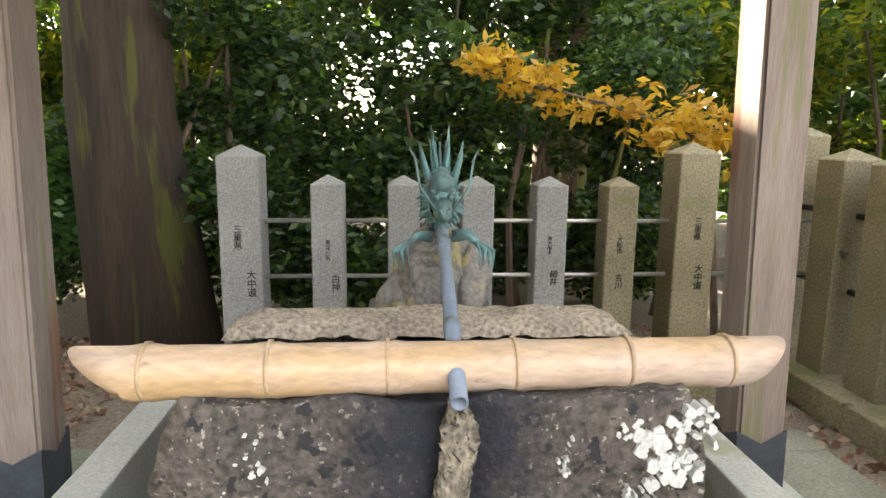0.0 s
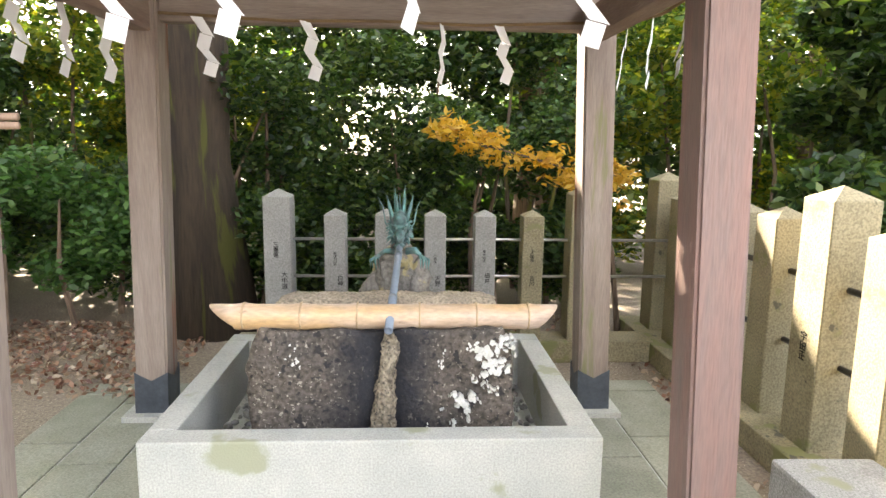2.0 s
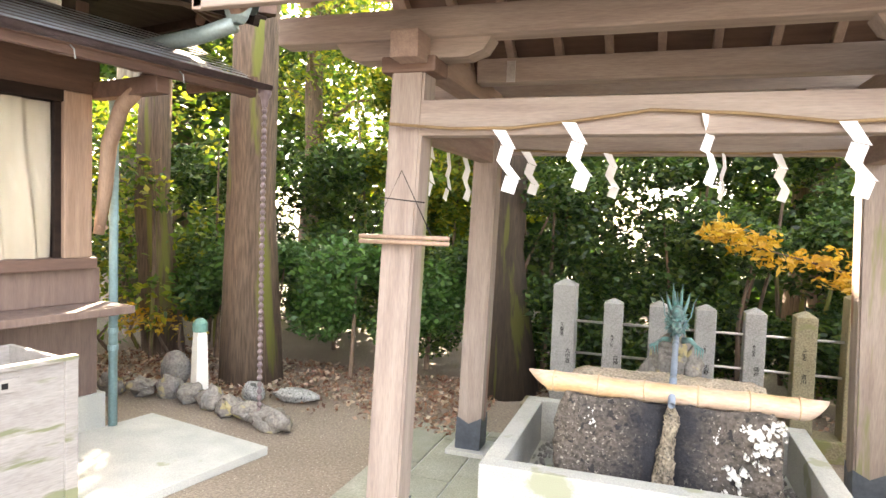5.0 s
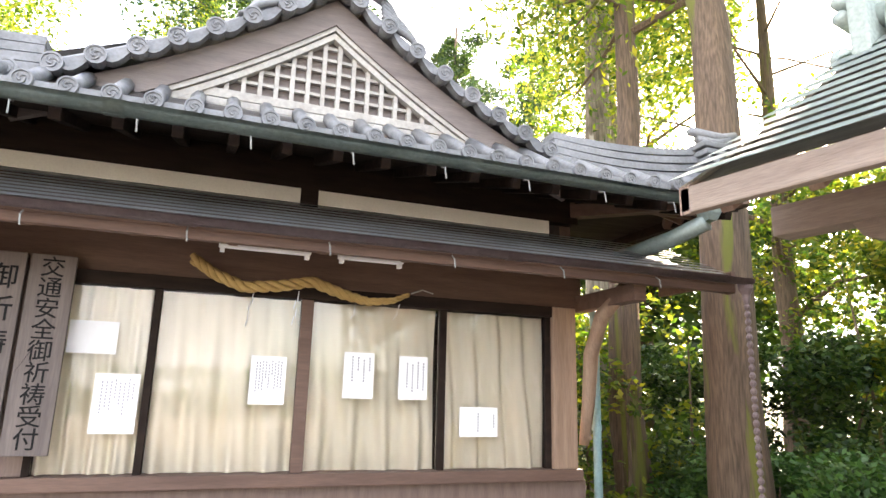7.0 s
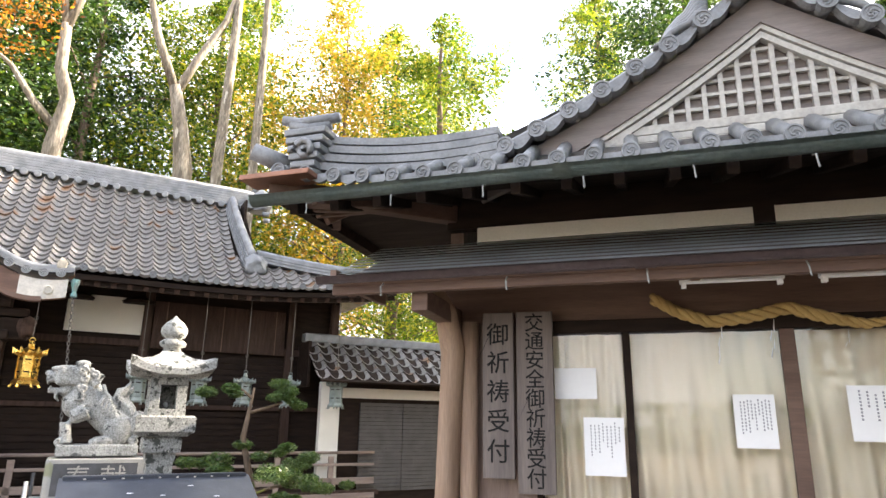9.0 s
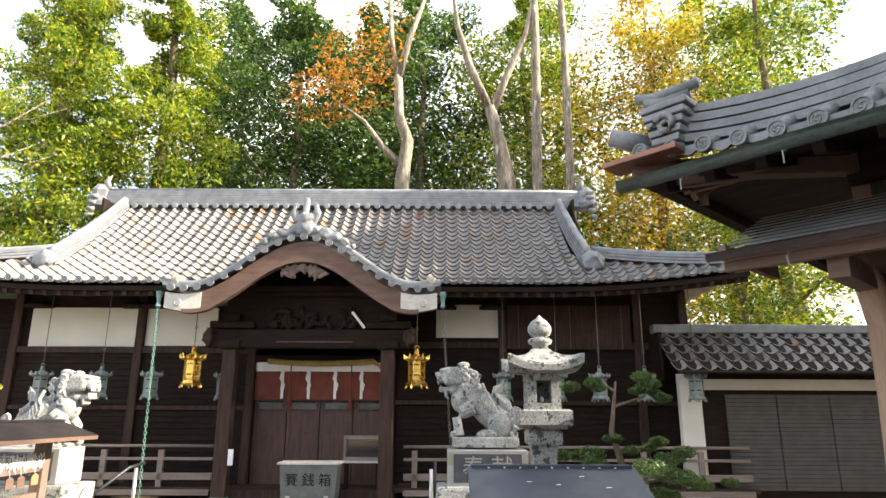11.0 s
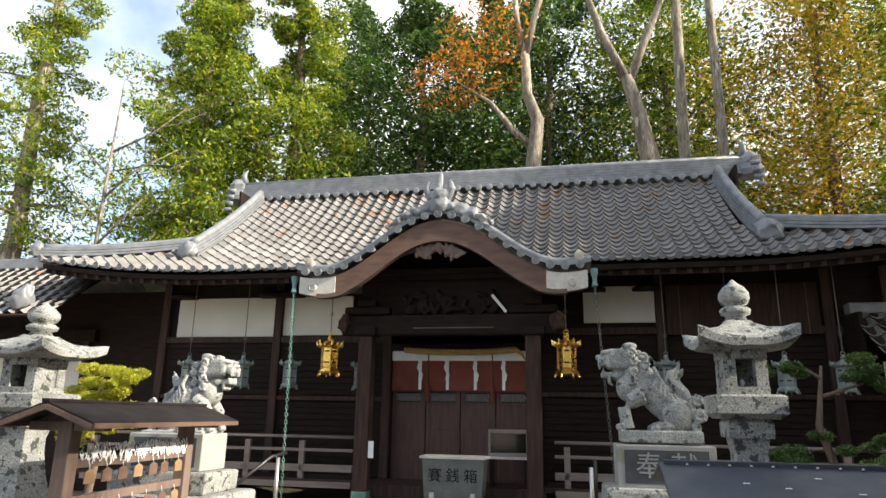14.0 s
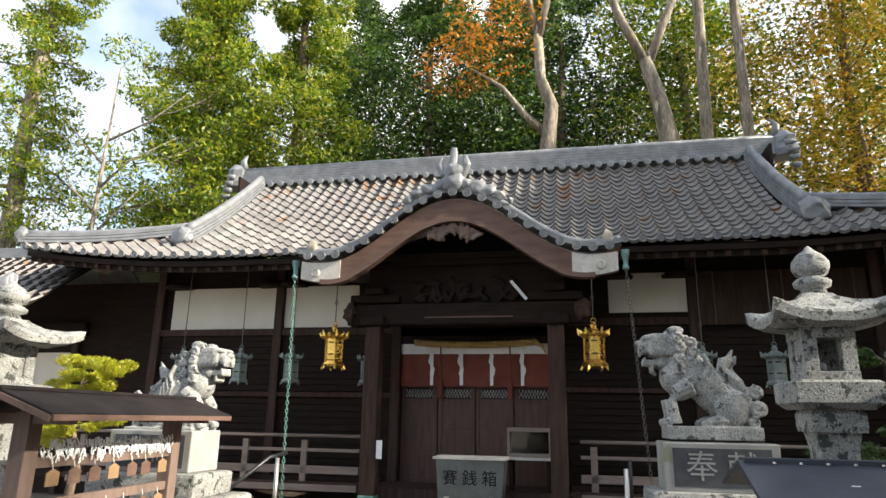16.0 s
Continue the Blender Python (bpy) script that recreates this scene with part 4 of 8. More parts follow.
def office():
    # walls
    bm = box(-2.1, 2.1, 0.03, 0.15, 0.3, 1.0)
    solid("wall_office_front", bm, BROWNV, FO, "weathered brown board wall under the office windows", kind="structure")
    solid("wall_office_base", box(-2.15, 2.15, 0.0, 0.18, -0.02, 0.3), CONC, FO, "pale concrete footing of the office", kind="structure")
    solid("wall_office_band", box(-2.1, 2.1, 0.0, 0.12, 1.0, 1.25), BROWNV, FO, "board band under the window sill", kind="structure")
    solid("wall_office_head", box(-2.1, 2.1, 0.01, 0.12, 2.5, 3.06), BROWN, FO, "brown board wall over the windows", kind="structure")
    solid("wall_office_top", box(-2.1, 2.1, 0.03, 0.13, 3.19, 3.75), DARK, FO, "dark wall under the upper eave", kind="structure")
    solid("wall_office_strip", box(-1.88, 1.84, 0.035, 0.12, 3.06, 3.19), PLASTER, FO, "narrow white plaster strip under the eave", kind="structure")
    solid("trim", box(-0.1, 0.02, 0.02, 0.12, 3.06, 3.19), DARK, FO, "dark post in the plaster strip", kind="structure")
    solid("wall_office_right", box(2.02, 2.12, 0.18, 5.0, -0.02, 3.7), BROWNV, FO, "brown side wall of the office", kind="structure")
    solid("wall_office_left", box(-2.12, -2.02, 0.18, 5.0, -0.02, 3.7), BROWNV, FO, "brown side wall of the office", kind="structure")
    solid("wall_office_back", box(-2.02, 2.02, 4.9, 5.0, -0.02, 3.7), BROWNV, FO, "brown back wall of the office", kind="structure")
    # added near-black sheet: its colour stands in for the unlit room's depth
    solid("wall_office_room", box(-2.02, 2.02, 0.6, 0.65, 0.0, 2.9), DARK, FO, "near-black backing added behind the curtains in place of the room's shade", kind="structure")
    # window with four leaves
    w = thing("window_1", FO, (0.2, 0.03, 1.25), "wide timber office window with four glazed leaves", "window")
    tagged(w, kind="structure")
    part("window_sill", box(-1.6, 2.05, -0.06, 0.12, 1.25, 1.33, 0.008), BROWN, w)
    part("window_head", box(-1.6, 2.02, -0.03, 0.12, 2.42, 2.5, 0.006), DARK, w)
    part("window_post", box(1.82, 2.02, -0.04, 0.13, 1.33, 2.5, 0.01), LOG, w)
    part("window_post", box(-2.02, -1.48, -0.0, 0.12, 1.33, 2.5, 0.01), BROWNV, w)
    xs = [-1.48, -0.91, 0.0, 0.96, 1.82]
    for x, h in ((-0.91, 0.022), (0.0, 0.04), (0.96, 0.026), (-1.47, 0.02), (1.805, 0.03)):
        part("mullion", box(x - h, x + h, 0.0, 0.05, 1.33, 2.42, 0.004), BROWN if x == 0 else DARK, w)
    for a, b in zip(xs, xs[1:]):
        p = part("pane", box(a + 0.03, b - 0.03, 0.02, 0.024, 1.34, 2.42), GLASS, w)
        p.visible_shadow = False
    for i, (a, b) in enumerate(zip(xs, xs[1:])):
        curtain(w, a + 0.02, b - 0.02, 1.33, 2.44, 0.11, i + 3)
    # counter shelf with brackets
    t = thing("counter_shelf", FO, (0, -0.15, 0.94), "weathered wooden counter board under the office windows", "counter")
    part("board", box(-2.2, 2.15, -0.36, 0.0, 0.94, 0.995, 0.008), BROWNV, t)
    for x in (-1.6, 0.0, 1.3):
        part("bracket", slab([(x - 0.04, 0.94), (x - 0.04, 0.78), (x + 0.04, 0.78), (x + 0.04, 0.94)], -0.16, 0.03), BROWNV, t)
    # crooked log posts at both ends
    x = -2.03
    t = thing("log_post", FO, (x, -0.12, 0), "crooked pale log post carrying the canopy", "post", "canopy posts")
    part("log", tube([(x, -0.1, 0), (x - 0.03, -0.1, 0.9), (x + 0.01, -0.11, 1.8), (x + 0.03, -0.13, 2.3), (x + 0.0, -0.2, 2.55), (x - 0.06, -0.42, 2.74)], [0.085, 0.08, 0.075, 0.08, 0.075, 0.06], 12, wob=0.08, rng=random.Random(6)), LOG, t, smooth=True)
    part("log", tube([(x + 0.12, -0.06, 0), (x + 0.12, -0.06, 1.3), (x + 0.13, -0.07, 2.5)], [0.06, 0.055, 0.06], 10, wob=0.08, rng=random.Random(7)), LOG, t, smooth=True)
    t = thing("canopy_brace", FO, (2.06, -0.05, 1.6), "crooked pale log brace from the corner post to the canopy", "brace")
    part("log", tube([(2.08, -0.02, 1.5), (2.09, -0.08, 1.8), (2.08, -0.14, 2.15), (2.09, -0.28, 2.42), (2.11, -0.55, 2.6)], [0.04, 0.05, 0.055, 0.055, 0.05], 10, wob=0.08, rng=random.Random(8)), LOG, t, smooth=True)
    part("peg", tube([(2.05, -0.05, 1.55), (2.12, -0.05, 1.55)], 0.02, 8), LOG, t)
    # canopy
    t = thing("canopy", FO, (0.15, -0.4, 2.62), "long canopy with layered sheet roof along the office front", "canopy")
    for k in range(10):
        y0, z0 = -0.84 + 0.085 * k, 2.675 + 0.041 * k
        bm = strip([[(x, y0, z0) for x in (-2.6, 0.1, 2.9)], [(x, y0 + 0.11, z0 + 0.04) for x in (-2.6, 0.1, 2.9)]])
        bmesh.ops.solidify(bm, geom=bm.faces[:], thickness=0.008)
        part("roof_course", bm, SHEET, t)
    part("soffit", beam((0.15, -0.8, 2.64), (0.15, 0.02, 2.99), 5.4, 0.02), BROWN, t)
    part("eave_board", box(-2.56, 2.86, -0.79, -0.74, 2.58, 2.64, 0.004), BROWN, t)
    for x in np.arange(-2.45, 2.9, 0.48):
        part("rafter", beam((x, -0.76, 2.6), (x, 0.0, 2.9), 0.05, 0.06), BROWN, t)
    for x in (-2.57, 2.87):
        part("end_board", slab([(x - 0.02, 2.66), (x + 0.02, 2.66), (x + 0.02, 2.74), (x - 0.02, 2.74)], -0.77, 0.02), BROWN, t)
    for x in (-2.03, 2.1):
        part("cantilever", beam((x, -0.72, 2.54), (x, 0.05, 2.54), 0.1, 0.12), BROWN, t)
    gut(-2.6, 2.9, -0.89, 2.665, 0.04, GUTB, "brown half-round gutter along the canopy")
    # chain-like downpipe at the canopy's corner, blue green downpipe at the wall
    t = thing("rain_chain", FO, (2.88, -0.86, 0), "dark rain chain hanging from the canopy gutter", "rain chain")
    part("funnel", lathe([(0.02, 0), (0.03, 0.06), (0.05, 0.1), (0.05, 0.16)], (2.88, -0.86, 2.5), 10), GUTB, t)
    for k in range(48):
        z = 2.5 - k * 0.052
        part("link", lathe([(0.008, 0), (0.02, 0.015), (0.022, 0.03), (0.01, 0.05)], (2.88, -0.86, z - 0.05), 8), GUTB, t)
    t = thing("downpipe", FO, (2.19, -0.03, 0), "blue green downpipe on the office corner", "downpipe")
    part("pipe", tube([(2.19, -0.03, 0), (2.19, -0.03, 2.35), (2.22, 0.05, 2.6)], 0.032, 12), PIPE, t, smooth=True)
    for z in (0.62, 0.75, 0.88, 1.6):
        part("collar", tube([(2.19, -0.03, z), (2.19, -0.03, z + 0.04)], 0.038, 12), PIPE, t)
    # upper roof
    t = thing("office_roof", FO, (0, 2.0, 3.2), "tiled hip-and-gable office roof with a latticed front gable", "roof")
    ze, ye = 3.26, -0.78
    def lift(x):
        return 0.16 * max(0, (abs(x) - 1.9) / 1.25) ** 2
    rows = [[(x, y, z + lift(x) * (1 - k * 0.2)) for x in np.linspace(-3.15 + k * 0.25, 3.1 - k * 0.25, 40)] for k, (y, z) in enumerate(((ye, ze), (-0.6, ze + 0.1), (-0.42, ze + 0.22), (-0.3, ze + 0.3)))]
    bm = strip(rows)
    bmesh.ops.solidify(bm, geom=bm.faces[:], thickness=0.05)
    part("skirt_roof", bm, TILE, t)
    n = 31
    for k in range(n):
        x = -3.0 + 6.0 * k / (n - 1)
        disc_tile(t, x, ye + 0.02, ze + 0.04 + lift(x), 0.05)
        bm = tube([(x, ye + 0.02, ze + 0.045 + lift(x)), (x, -0.34, ze + 0.3 + lift(x) * 0.5)], 0.045, 8)
        part("cover_tile", bm, TILE2, t, smooth=True)
        if k < n - 1:
            bm = slab([(x + 0.04 + 0.012 * i, ze + 0.02 + lift(x + 0.1) - 0.03 * math.sin(math.pi * i / 10)) for i in range(11)] + [(x + 0.16, ze + 0.05 + lift(x + 0.1)), (x + 0.04, ze + 0.05 + lift(x + 0.1))], ye, ye + 0.03)
            part("pan_tile", bm, TILE2, t)
    # gable
    ap, half, zb = 4.42, 1.42, 3.56
    def gz(x):
        q = min(abs(x) / half, 1.25)
        return ap - (ap - zb) * (1.25 * q - 0.25 * q * q)
    xs = np.linspace(-1.75, 1.75, 37)
    part("barge_board", slab([(x, gz(x) + 0.01) for x in xs] + [(x, gz(x) - 0.18) for x in xs[::-1]], -0.36, -0.31), GABLEW, t)
    for a, b, yy, m in ((0.18, 0.215, -0.345, WOODL), (0.225, 0.27, -0.33, WOODL)):
        xs2 = np.linspace(-1.02, 1.02, 31)
        part("moulding", slab([(x, gz(x) - a) for x in xs2] + [(x, gz(x) - b) for x in xs2[::-1]], yy, -0.27), m, t)
    part("gable_back", slab([(-1.35, 3.48), (1.35, 3.48), (0, 4.36)], -0.255, -0.2), GABLEW, t)
    for k, (z, h, w) in enumerate(((3.49, 0.05, 1.35), (3.545, 0.045, 1.2), (3.6, 0.06, 1.0))):
        part("gable_sill", box(-w, w, -0.34 + 0.012 * k, -0.25, z, z + h, 0.006), WOODL, t)
    for x in np.arange(-0.65, 0.66, 0.1):
        top = gz(x) - 0.26
        if top > 3.68:
            part("lattice_bar", box(x - 0.014, x + 0.014, -0.305, -0.262, 3.655, top), WOODL, t)
    for z in np.arange(3.745, 4.1, 0.088):
        xx = max((x for x in np.linspace(0, 0.75, 60) if gz(x) - 0.26 > z), default=0)
        part("lattice_bar", box(-xx, xx, -0.29, -0.264, z - 0.01, z + 0.01), WOODL, t)
    # tile edge of the gable, with round end tiles and hanging crescents
    rows = [[(x, y, gz(x) + 0.03 + dz) for x in np.linspace(-1.85, 1.85, 38)] for y, dz in ((-0.42, 0.0), (-0.42, 0.08), (-0.1, 0.1), (0.3, 0.1))]
    part("edge_tiles", strip(rows), TILE2, t)
    part("edge_roll", tube([(x, -0.34, gz(x) + 0.125) for x in np.linspace(-1.85, 1.85, 38)], 0.035, 8), TILE2, t, smooth=True)
    for k in range(9):
        for s in (-1, 1):
            x = s * (0.13 + k * 0.205)
            disc_tile(t, x, -0.43, gz(x) + 0.065, 0.06, 0.06)
            part("cover_tile", tube([(x, -0.44, gz(x) + 0.068), (x, -0.3, gz(x) + 0.1)], 0.055, 8), TILE2, t, smooth=True)
            x2 = s * (0.03 + k * 0.205)
            lo = [(x2 + 0.16 * (i / 8 - 0.5), gz(x2 + 0.16 * (i / 8 - 0.5)) + 0.05 - 0.052 * math.sin(math.pi * i / 8)) for i in range(9)]
            for dz, yy in ((0.0, -0.47), (0.03, -0.455)):
                part("crescent_tile", slab([(a, b + dz) for a, b in lo] + [(a, b + dz + 0.022) for a, b in lo[::-1]], yy, -0.4), TILE2, t)
    disc_tile(t, 0, -0.46, gz(0) + 0.13, 0.068, 0.06)
    # ridge ornament and main slopes behind
    zr = gz(0)
    part("ridge_ornament", slab([(a, zr + b) for a, b in ((-0.3, 0.05), (0, 0.2), (0.3, 0.05), (0.36, 0.2), (0.3, 0.42), (0.18, 0.6), (0, 0.66), (-0.18, 0.6), (-0.3, 0.42), (-0.36, 0.2))], -0.44, -0.34), TILE2, t)
    for s in (-1, 1):
        for a, b, r in ((0.27, 0.2, 0.085), (0.25, 0.36, 0.075), (0.12, 0.28, 0.075), (0.14, 0.46, 0.085), (0.05, 0.58, 0.06), (0.34, 0.1, 0.06)):
            pts = [(s * (a + r * (1 - 0.09 * i) * math.cos(i * 0.75)), -0.45, zr + b + r * (1 - 0.09 * i) * math.sin(i * 0.75)) for i in range(11)]
            part("ornament_scroll", tube(pts, r * 0.24, 6), TILE2, t, smooth=True)
            part("scroll_boss", lump((s * a, -0.45, zr + b), (0.025, 0.025, 0.025), 1.0, 1, 0.1), TILE2, t)
        for k in range(5):
            pts = [(s * (0.3 + 0.055 * i), -0.42 + 0.012 * k, gz(0.3 + 0.055 * i) + 0.15 + 0.04 * k * (1 - i / 6) + 0.014 * math.sin(i * 2.2)) for i in range(7)]
            part("ornament_fin", tube(pts, [0.026] * 5 + [0.02, 0.006], 6), TILE2, t, smooth=True)
    for s in (-1, 1):
        rows = [[(s * (0.0 + 3.0 * q), y, 4.5 - 1.15 * (1.2 * q - 0.2 * q * q)) for q in np.linspace(0, 1, 12)] for y in (-0.1, 2.0, 5.4)]
        bm = strip(rows)
        bmesh.ops.solidify(bm, geom=bm.faces[:], thickness=0.06)
        part("main_slope", bm, TILE, t)
    part("main_ridge", box(-0.14, 0.14, -0.3, 5.4, 4.48, 4.72, 0.03), TILE2, t)
    # corner ridges with end ornaments
    for s in (-1, 1):
        a, b = Vector((s * 1.62, -0.36, 3.5)), Vector((s * 2.85, -0.62, 3.46))
        for k in range(4):
            c = Vector((s * 2.3, -0.5, 3.36))
            pts = [a + Vector((0, 0, 0.06 * k)), c + Vector((0, 0, 0.065 * k)), b + Vector((s * 0.03 * k, 0, 0.075 * k))]
            path = [pts[0].lerp(pts[1], q).lerp(pts[1].lerp(pts[2], q), q) for q in np.linspace(0, 1, 9)]
            bm = bmesh.new()
            strip([[p + Vector((0, -0.1 + 0.01 * k, 0)), p + Vector((0, -0.1 + 0.01 * k, 0.05)), p + Vector((0, 0.1, 0.05)), p + Vector((0, 0.1, 0))] for p in path], bm, True)
            part("ridge_course", bm, TILE2, t)
        for k in range(5):
            w = 0.09 + 0.016 * k
            part("ornament_slab", box(s * 2.84 - w, s * 2.84 + w, -0.78, -0.56, 3.44 + 0.058 * k, 3.485 + 0.058 * k, 0.01), TILE2, t)
        pts = [(s * (2.83 + 0.085 * (1 - 0.08 * i) * math.cos(i * 0.7)), -0.79, 3.55 + 0.085 * (1 - 0.08 * i) * math.sin(i * 0.7)) for i in range(13)]
        part("ornament_scroll", tube(pts, 0.022, 6), TILE2, t, smooth=True)
        for dz, dx in ((3.74, 0.0), (3.79, 0.06)):
            part("ornament_roll", tube([(s * (2.7 - dx), -0.68, dz + 0.02), (s * (2.86 + dx), -0.7, dz), (s * (2.98 + dx), -0.72, dz + 0.03)], [0.035, 0.04, 0.035], 8), TILE2, t, smooth=True)
        part("corner_tile", tube([(s * 3.0, -0.68, 3.5), (s * 3.2, -0.8, 3.58)], [0.07, 0.06], 8), TILE2, t, smooth=True)
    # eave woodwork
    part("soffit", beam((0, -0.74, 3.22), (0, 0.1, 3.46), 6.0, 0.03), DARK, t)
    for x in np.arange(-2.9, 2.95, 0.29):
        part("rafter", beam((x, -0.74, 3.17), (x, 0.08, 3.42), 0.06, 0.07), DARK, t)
    for s in (-1, 1):
        for k in range(7):
            q = k / 6
            part("corner_rafter", beam((s * (2.2 + 0.75 * q), 0.05 - 0.1 * q, 3.38 + 0.02 * q), (s * (2.75 + 0.25 * q), -0.75 + 0.8 * q * q, 3.22 + 0.06 * q), 0.07, 0.08), BROWN, t)
        part("hip_beam", beam((s * 2.05, 0.05, 3.3), (s * 3.08, -0.76, 3.32), 0.1, 0.12), BROWN, t)
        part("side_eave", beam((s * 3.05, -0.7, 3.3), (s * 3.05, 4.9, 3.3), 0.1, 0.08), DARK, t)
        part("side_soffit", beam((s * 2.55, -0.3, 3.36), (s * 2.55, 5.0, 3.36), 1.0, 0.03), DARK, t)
    gut(-3.12, 2.75, -0.86, 3.22, 0.06, COPPER, "green copper gutter along the upper office eave")
    for x in np.arange(-2.7, 2.7, 0.55):
        solid("gutter_hook", tube([(x, -0.86, 3.15), (x, -0.92, 3.13), (x + 0.005, -0.93, 3.06)], 0.005, 5), CHAING, FO, "pale metal hook under the office gutter", "hook", group="gutter hooks")
    for x in np.arange(-2.2, 2.8, 0.72):
        solid("gutter_hook", tube([(x, -0.86, 2.62), (x, -0.9, 2.59), (x + 0.005, -0.9, 2.54)], 0.005, 5), CHAING, FO, "pale metal hook under the canopy gutter", "hook", group="gutter hooks")
    t = thing("rainwater_head", FO, (2.6, -0.86, 3.0), "green copper rainwater head with a slanting pipe", "rainwater head")
    part("head", lathe([(0.05, 0), (0.08, 0.05), (0.12, 0.2), (0.13, 0.24)], (2.6, -0.86, 3.06), 4, turn=radians(45)), COPPER, t)
    part("pipe", tube([(2.6, -0.84, 3.06), (2.5, -0.6, 2.98), (2.35, -0.1, 2.9)], 0.06, 8), COPPER, t, smooth=True)
    # copper tray at the far corner of the upper gutter
    solid("copper_tray", box(-3.22, -2.72, -0.9, -0.7, 3.34, 3.375, 0.006), mat("rusty_copper", (0.3, 0.14, 0.09), (0.2, 0.1, 0.07), 0.5, 4, metal=0.4), FO, "red brown copper flashing on the eave corner", "flashing")


def gut(x0, x1, y, z, r, m, label):
    """A half-round gutter in lengths joined by sleeves, with closed ends."""
    t = thing("gutter", FO, ((x0 + x1) / 2, y, z - r), label, "gutter")
    n = 3
    for k in range(n):
        a0, a1 = x0 + (x1 - x0) * k / n, x0 + (x1 - x0) * (k + 1) / n - 0.001
        if k == 0:
            bm = strip([[(x, y + r * math.cos(a), z - r * math.sin(a)) for a in np.linspace(0, math.pi, 9)] for x in (x0, x1)])
            bmesh.ops.solidify(bm, geom=bm.faces[:], thickness=0.006)
            part("channel", bm, m, t, smooth=True)
        if k:
            bm = strip([[(x, y + (r + 0.006) * math.cos(a), z - (r + 0.006) * math.sin(a)) for a in np.linspace(0, math.pi, 9)] for x in (a0 - 0.05, a0 + 0.05)])
            bmesh.ops.solidify(bm, geom=bm.faces[:], thickness=0.005)
            part("sleeve", bm, m, t, smooth=True)
    for x in (x0, x1):
        bm = slab([(r * math.cos(a), -r * math.sin(a)) for a in np.linspace(0, math.pi, 9)], -0.004, 0.004)
        bm.transform(Matrix.Translation((x, y, z)) @ Matrix.Rotation(radians(90), 4, "Z"))
        part("end_cap", bm, m, t)
    return t


def office_things():
    sheet_of_paper(-1.36, -1.1, 2.01, 2.2, 0, 1)
    sheet_of_paper(-1.19, -0.95, 1.56, 1.9, 8, 2)
    sheet_of_paper(-0.33, -0.11, 1.74, 2.04, 9, 3)
    sheet_of_paper(0.26, 0.465, 1.79, 2.09, 4, 4)
    sheet_of_paper(0.64, 0.845, 1.79, 2.08, 4, 5)
    sheet_of_paper(1.09, 1.38, 1.55, 1.75, 2, 6)
    for x0, x1, z0, z1, body, size, lab in ((-1.8, -1.6, 1.53, 2.55, "御祈祷受付", 0.15, "grey wooden sign board with black brush writing"), (-1.58, -1.35, 1.45, 2.55, "交通安全御祈祷受付", 0.124, "broad grey wooden sign board with black brush writing")):
        t = thing("sign_board", FO, ((x0 + x1) / 2, -0.1, z0), lab, "sign", "office sign boards")
        part("board", box(x0, x1, -0.13, -0.1, z0, z1, 0.005), SIGNWOOD, t)
        writing("\n".join(body), size, Matrix.Translation(((x0 + x1) / 2, -0.132, (z0 + z1) / 2)), t, INK, bold=size * 0.005, gap=1.2 if len(body) < 6 else 0.95)
    # twisted straw rope
    t = thing("sacred_rope", FO, (0, -0.12, 2.4), "thick twisted straw rope hung over the office window", "rope")
    ctrl = [(-0.74, 2.61), (-0.6, 2.52), (-0.42, 2.455), (-0.2, 2.48), (0.0, 2.525), (0.2, 2.46), (0.38, 2.42), (0.55, 2.44), (0.68, 2.5)]
    path = []
    for i in range(len(ctrl) - 1):
        for q in np.linspace(0, 1, 9)[:-1]:
            path.append((ctrl[i][0] + (ctrl[i + 1][0] - ctrl[i][0]) * q, ctrl[i][1] + (ctrl[i + 1][1] - ctrl[i][1]) * q))
    for s in range(3):
        pts, rad = [], []
        for i, (x, z) in enumerate(path):
            a = i * 0.75 + s * 2.094
            k = 0.021 * (1 - 0.6 * max(0, i / len(path) - 0.6) / 0.4)
            pts.append((x, -0.1 + k * math.cos(a), z + k * math.sin(a)))
            rad.append(k * 0.95)
        part("strand", tube(pts, rad, 8), STRAW, t, smooth=True)
    part("tail", tube([(0.68, -0.1, 2.5), (0.76, -0.1, 2.53), (0.84, -0.1, 2.51)], [0.006, 0.005, 0.004], 5), STEEL, t)
    for x, z in ((-0.36, 2.43), (-0.08, 2.46), (0.3, 2.4), (0.6, 2.42)):
        shide(None, FO, x, -0.09, z, 0.22 if x < 0 else 0.1, 0.035, 1.2, int(x * 100))
    for x0, x1 in ((-0.6, -0.1), (0.06, 0.45)):
        t = thing("strip_light", FO, ((x0 + x1) / 2, -0.6, 2.6), "white batten lamp under the canopy", "lamp", "canopy lamps")
        part("batten", box(x0, x1, -0.66, -0.6, 2.585, 2.615, 0.005), PAPER, t)
        for x in (x0 + 0.02, x1 - 0.02):
            part("tube_holder", box(x - 0.012, x + 0.012, -0.65, -0.61, 2.56, 2.585), PAPER, t)
    # big wooden box before the office
    t = thing("wooden_bin", FO, (0.8, -0.75, 0), "large weathered grey wooden box with a name plate", "box")
    x0, x1, y0, y1, z1 = 0.3, 1.3, -1.08, -0.42, 0.86
    part("front", box(x0, x1, y0, y0 + 0.03, 0.03, z1, 0.004), BINWOOD, t)
    part("back", box(x0, x1, y1 - 0.03, y1, 0.03, z1, 0.004), BINWOOD, t)
    part("side", box(x0, x0 + 0.03, y0 + 0.03, y1 - 0.03, 0.03, z1, 0.004), BINWOOD, t)
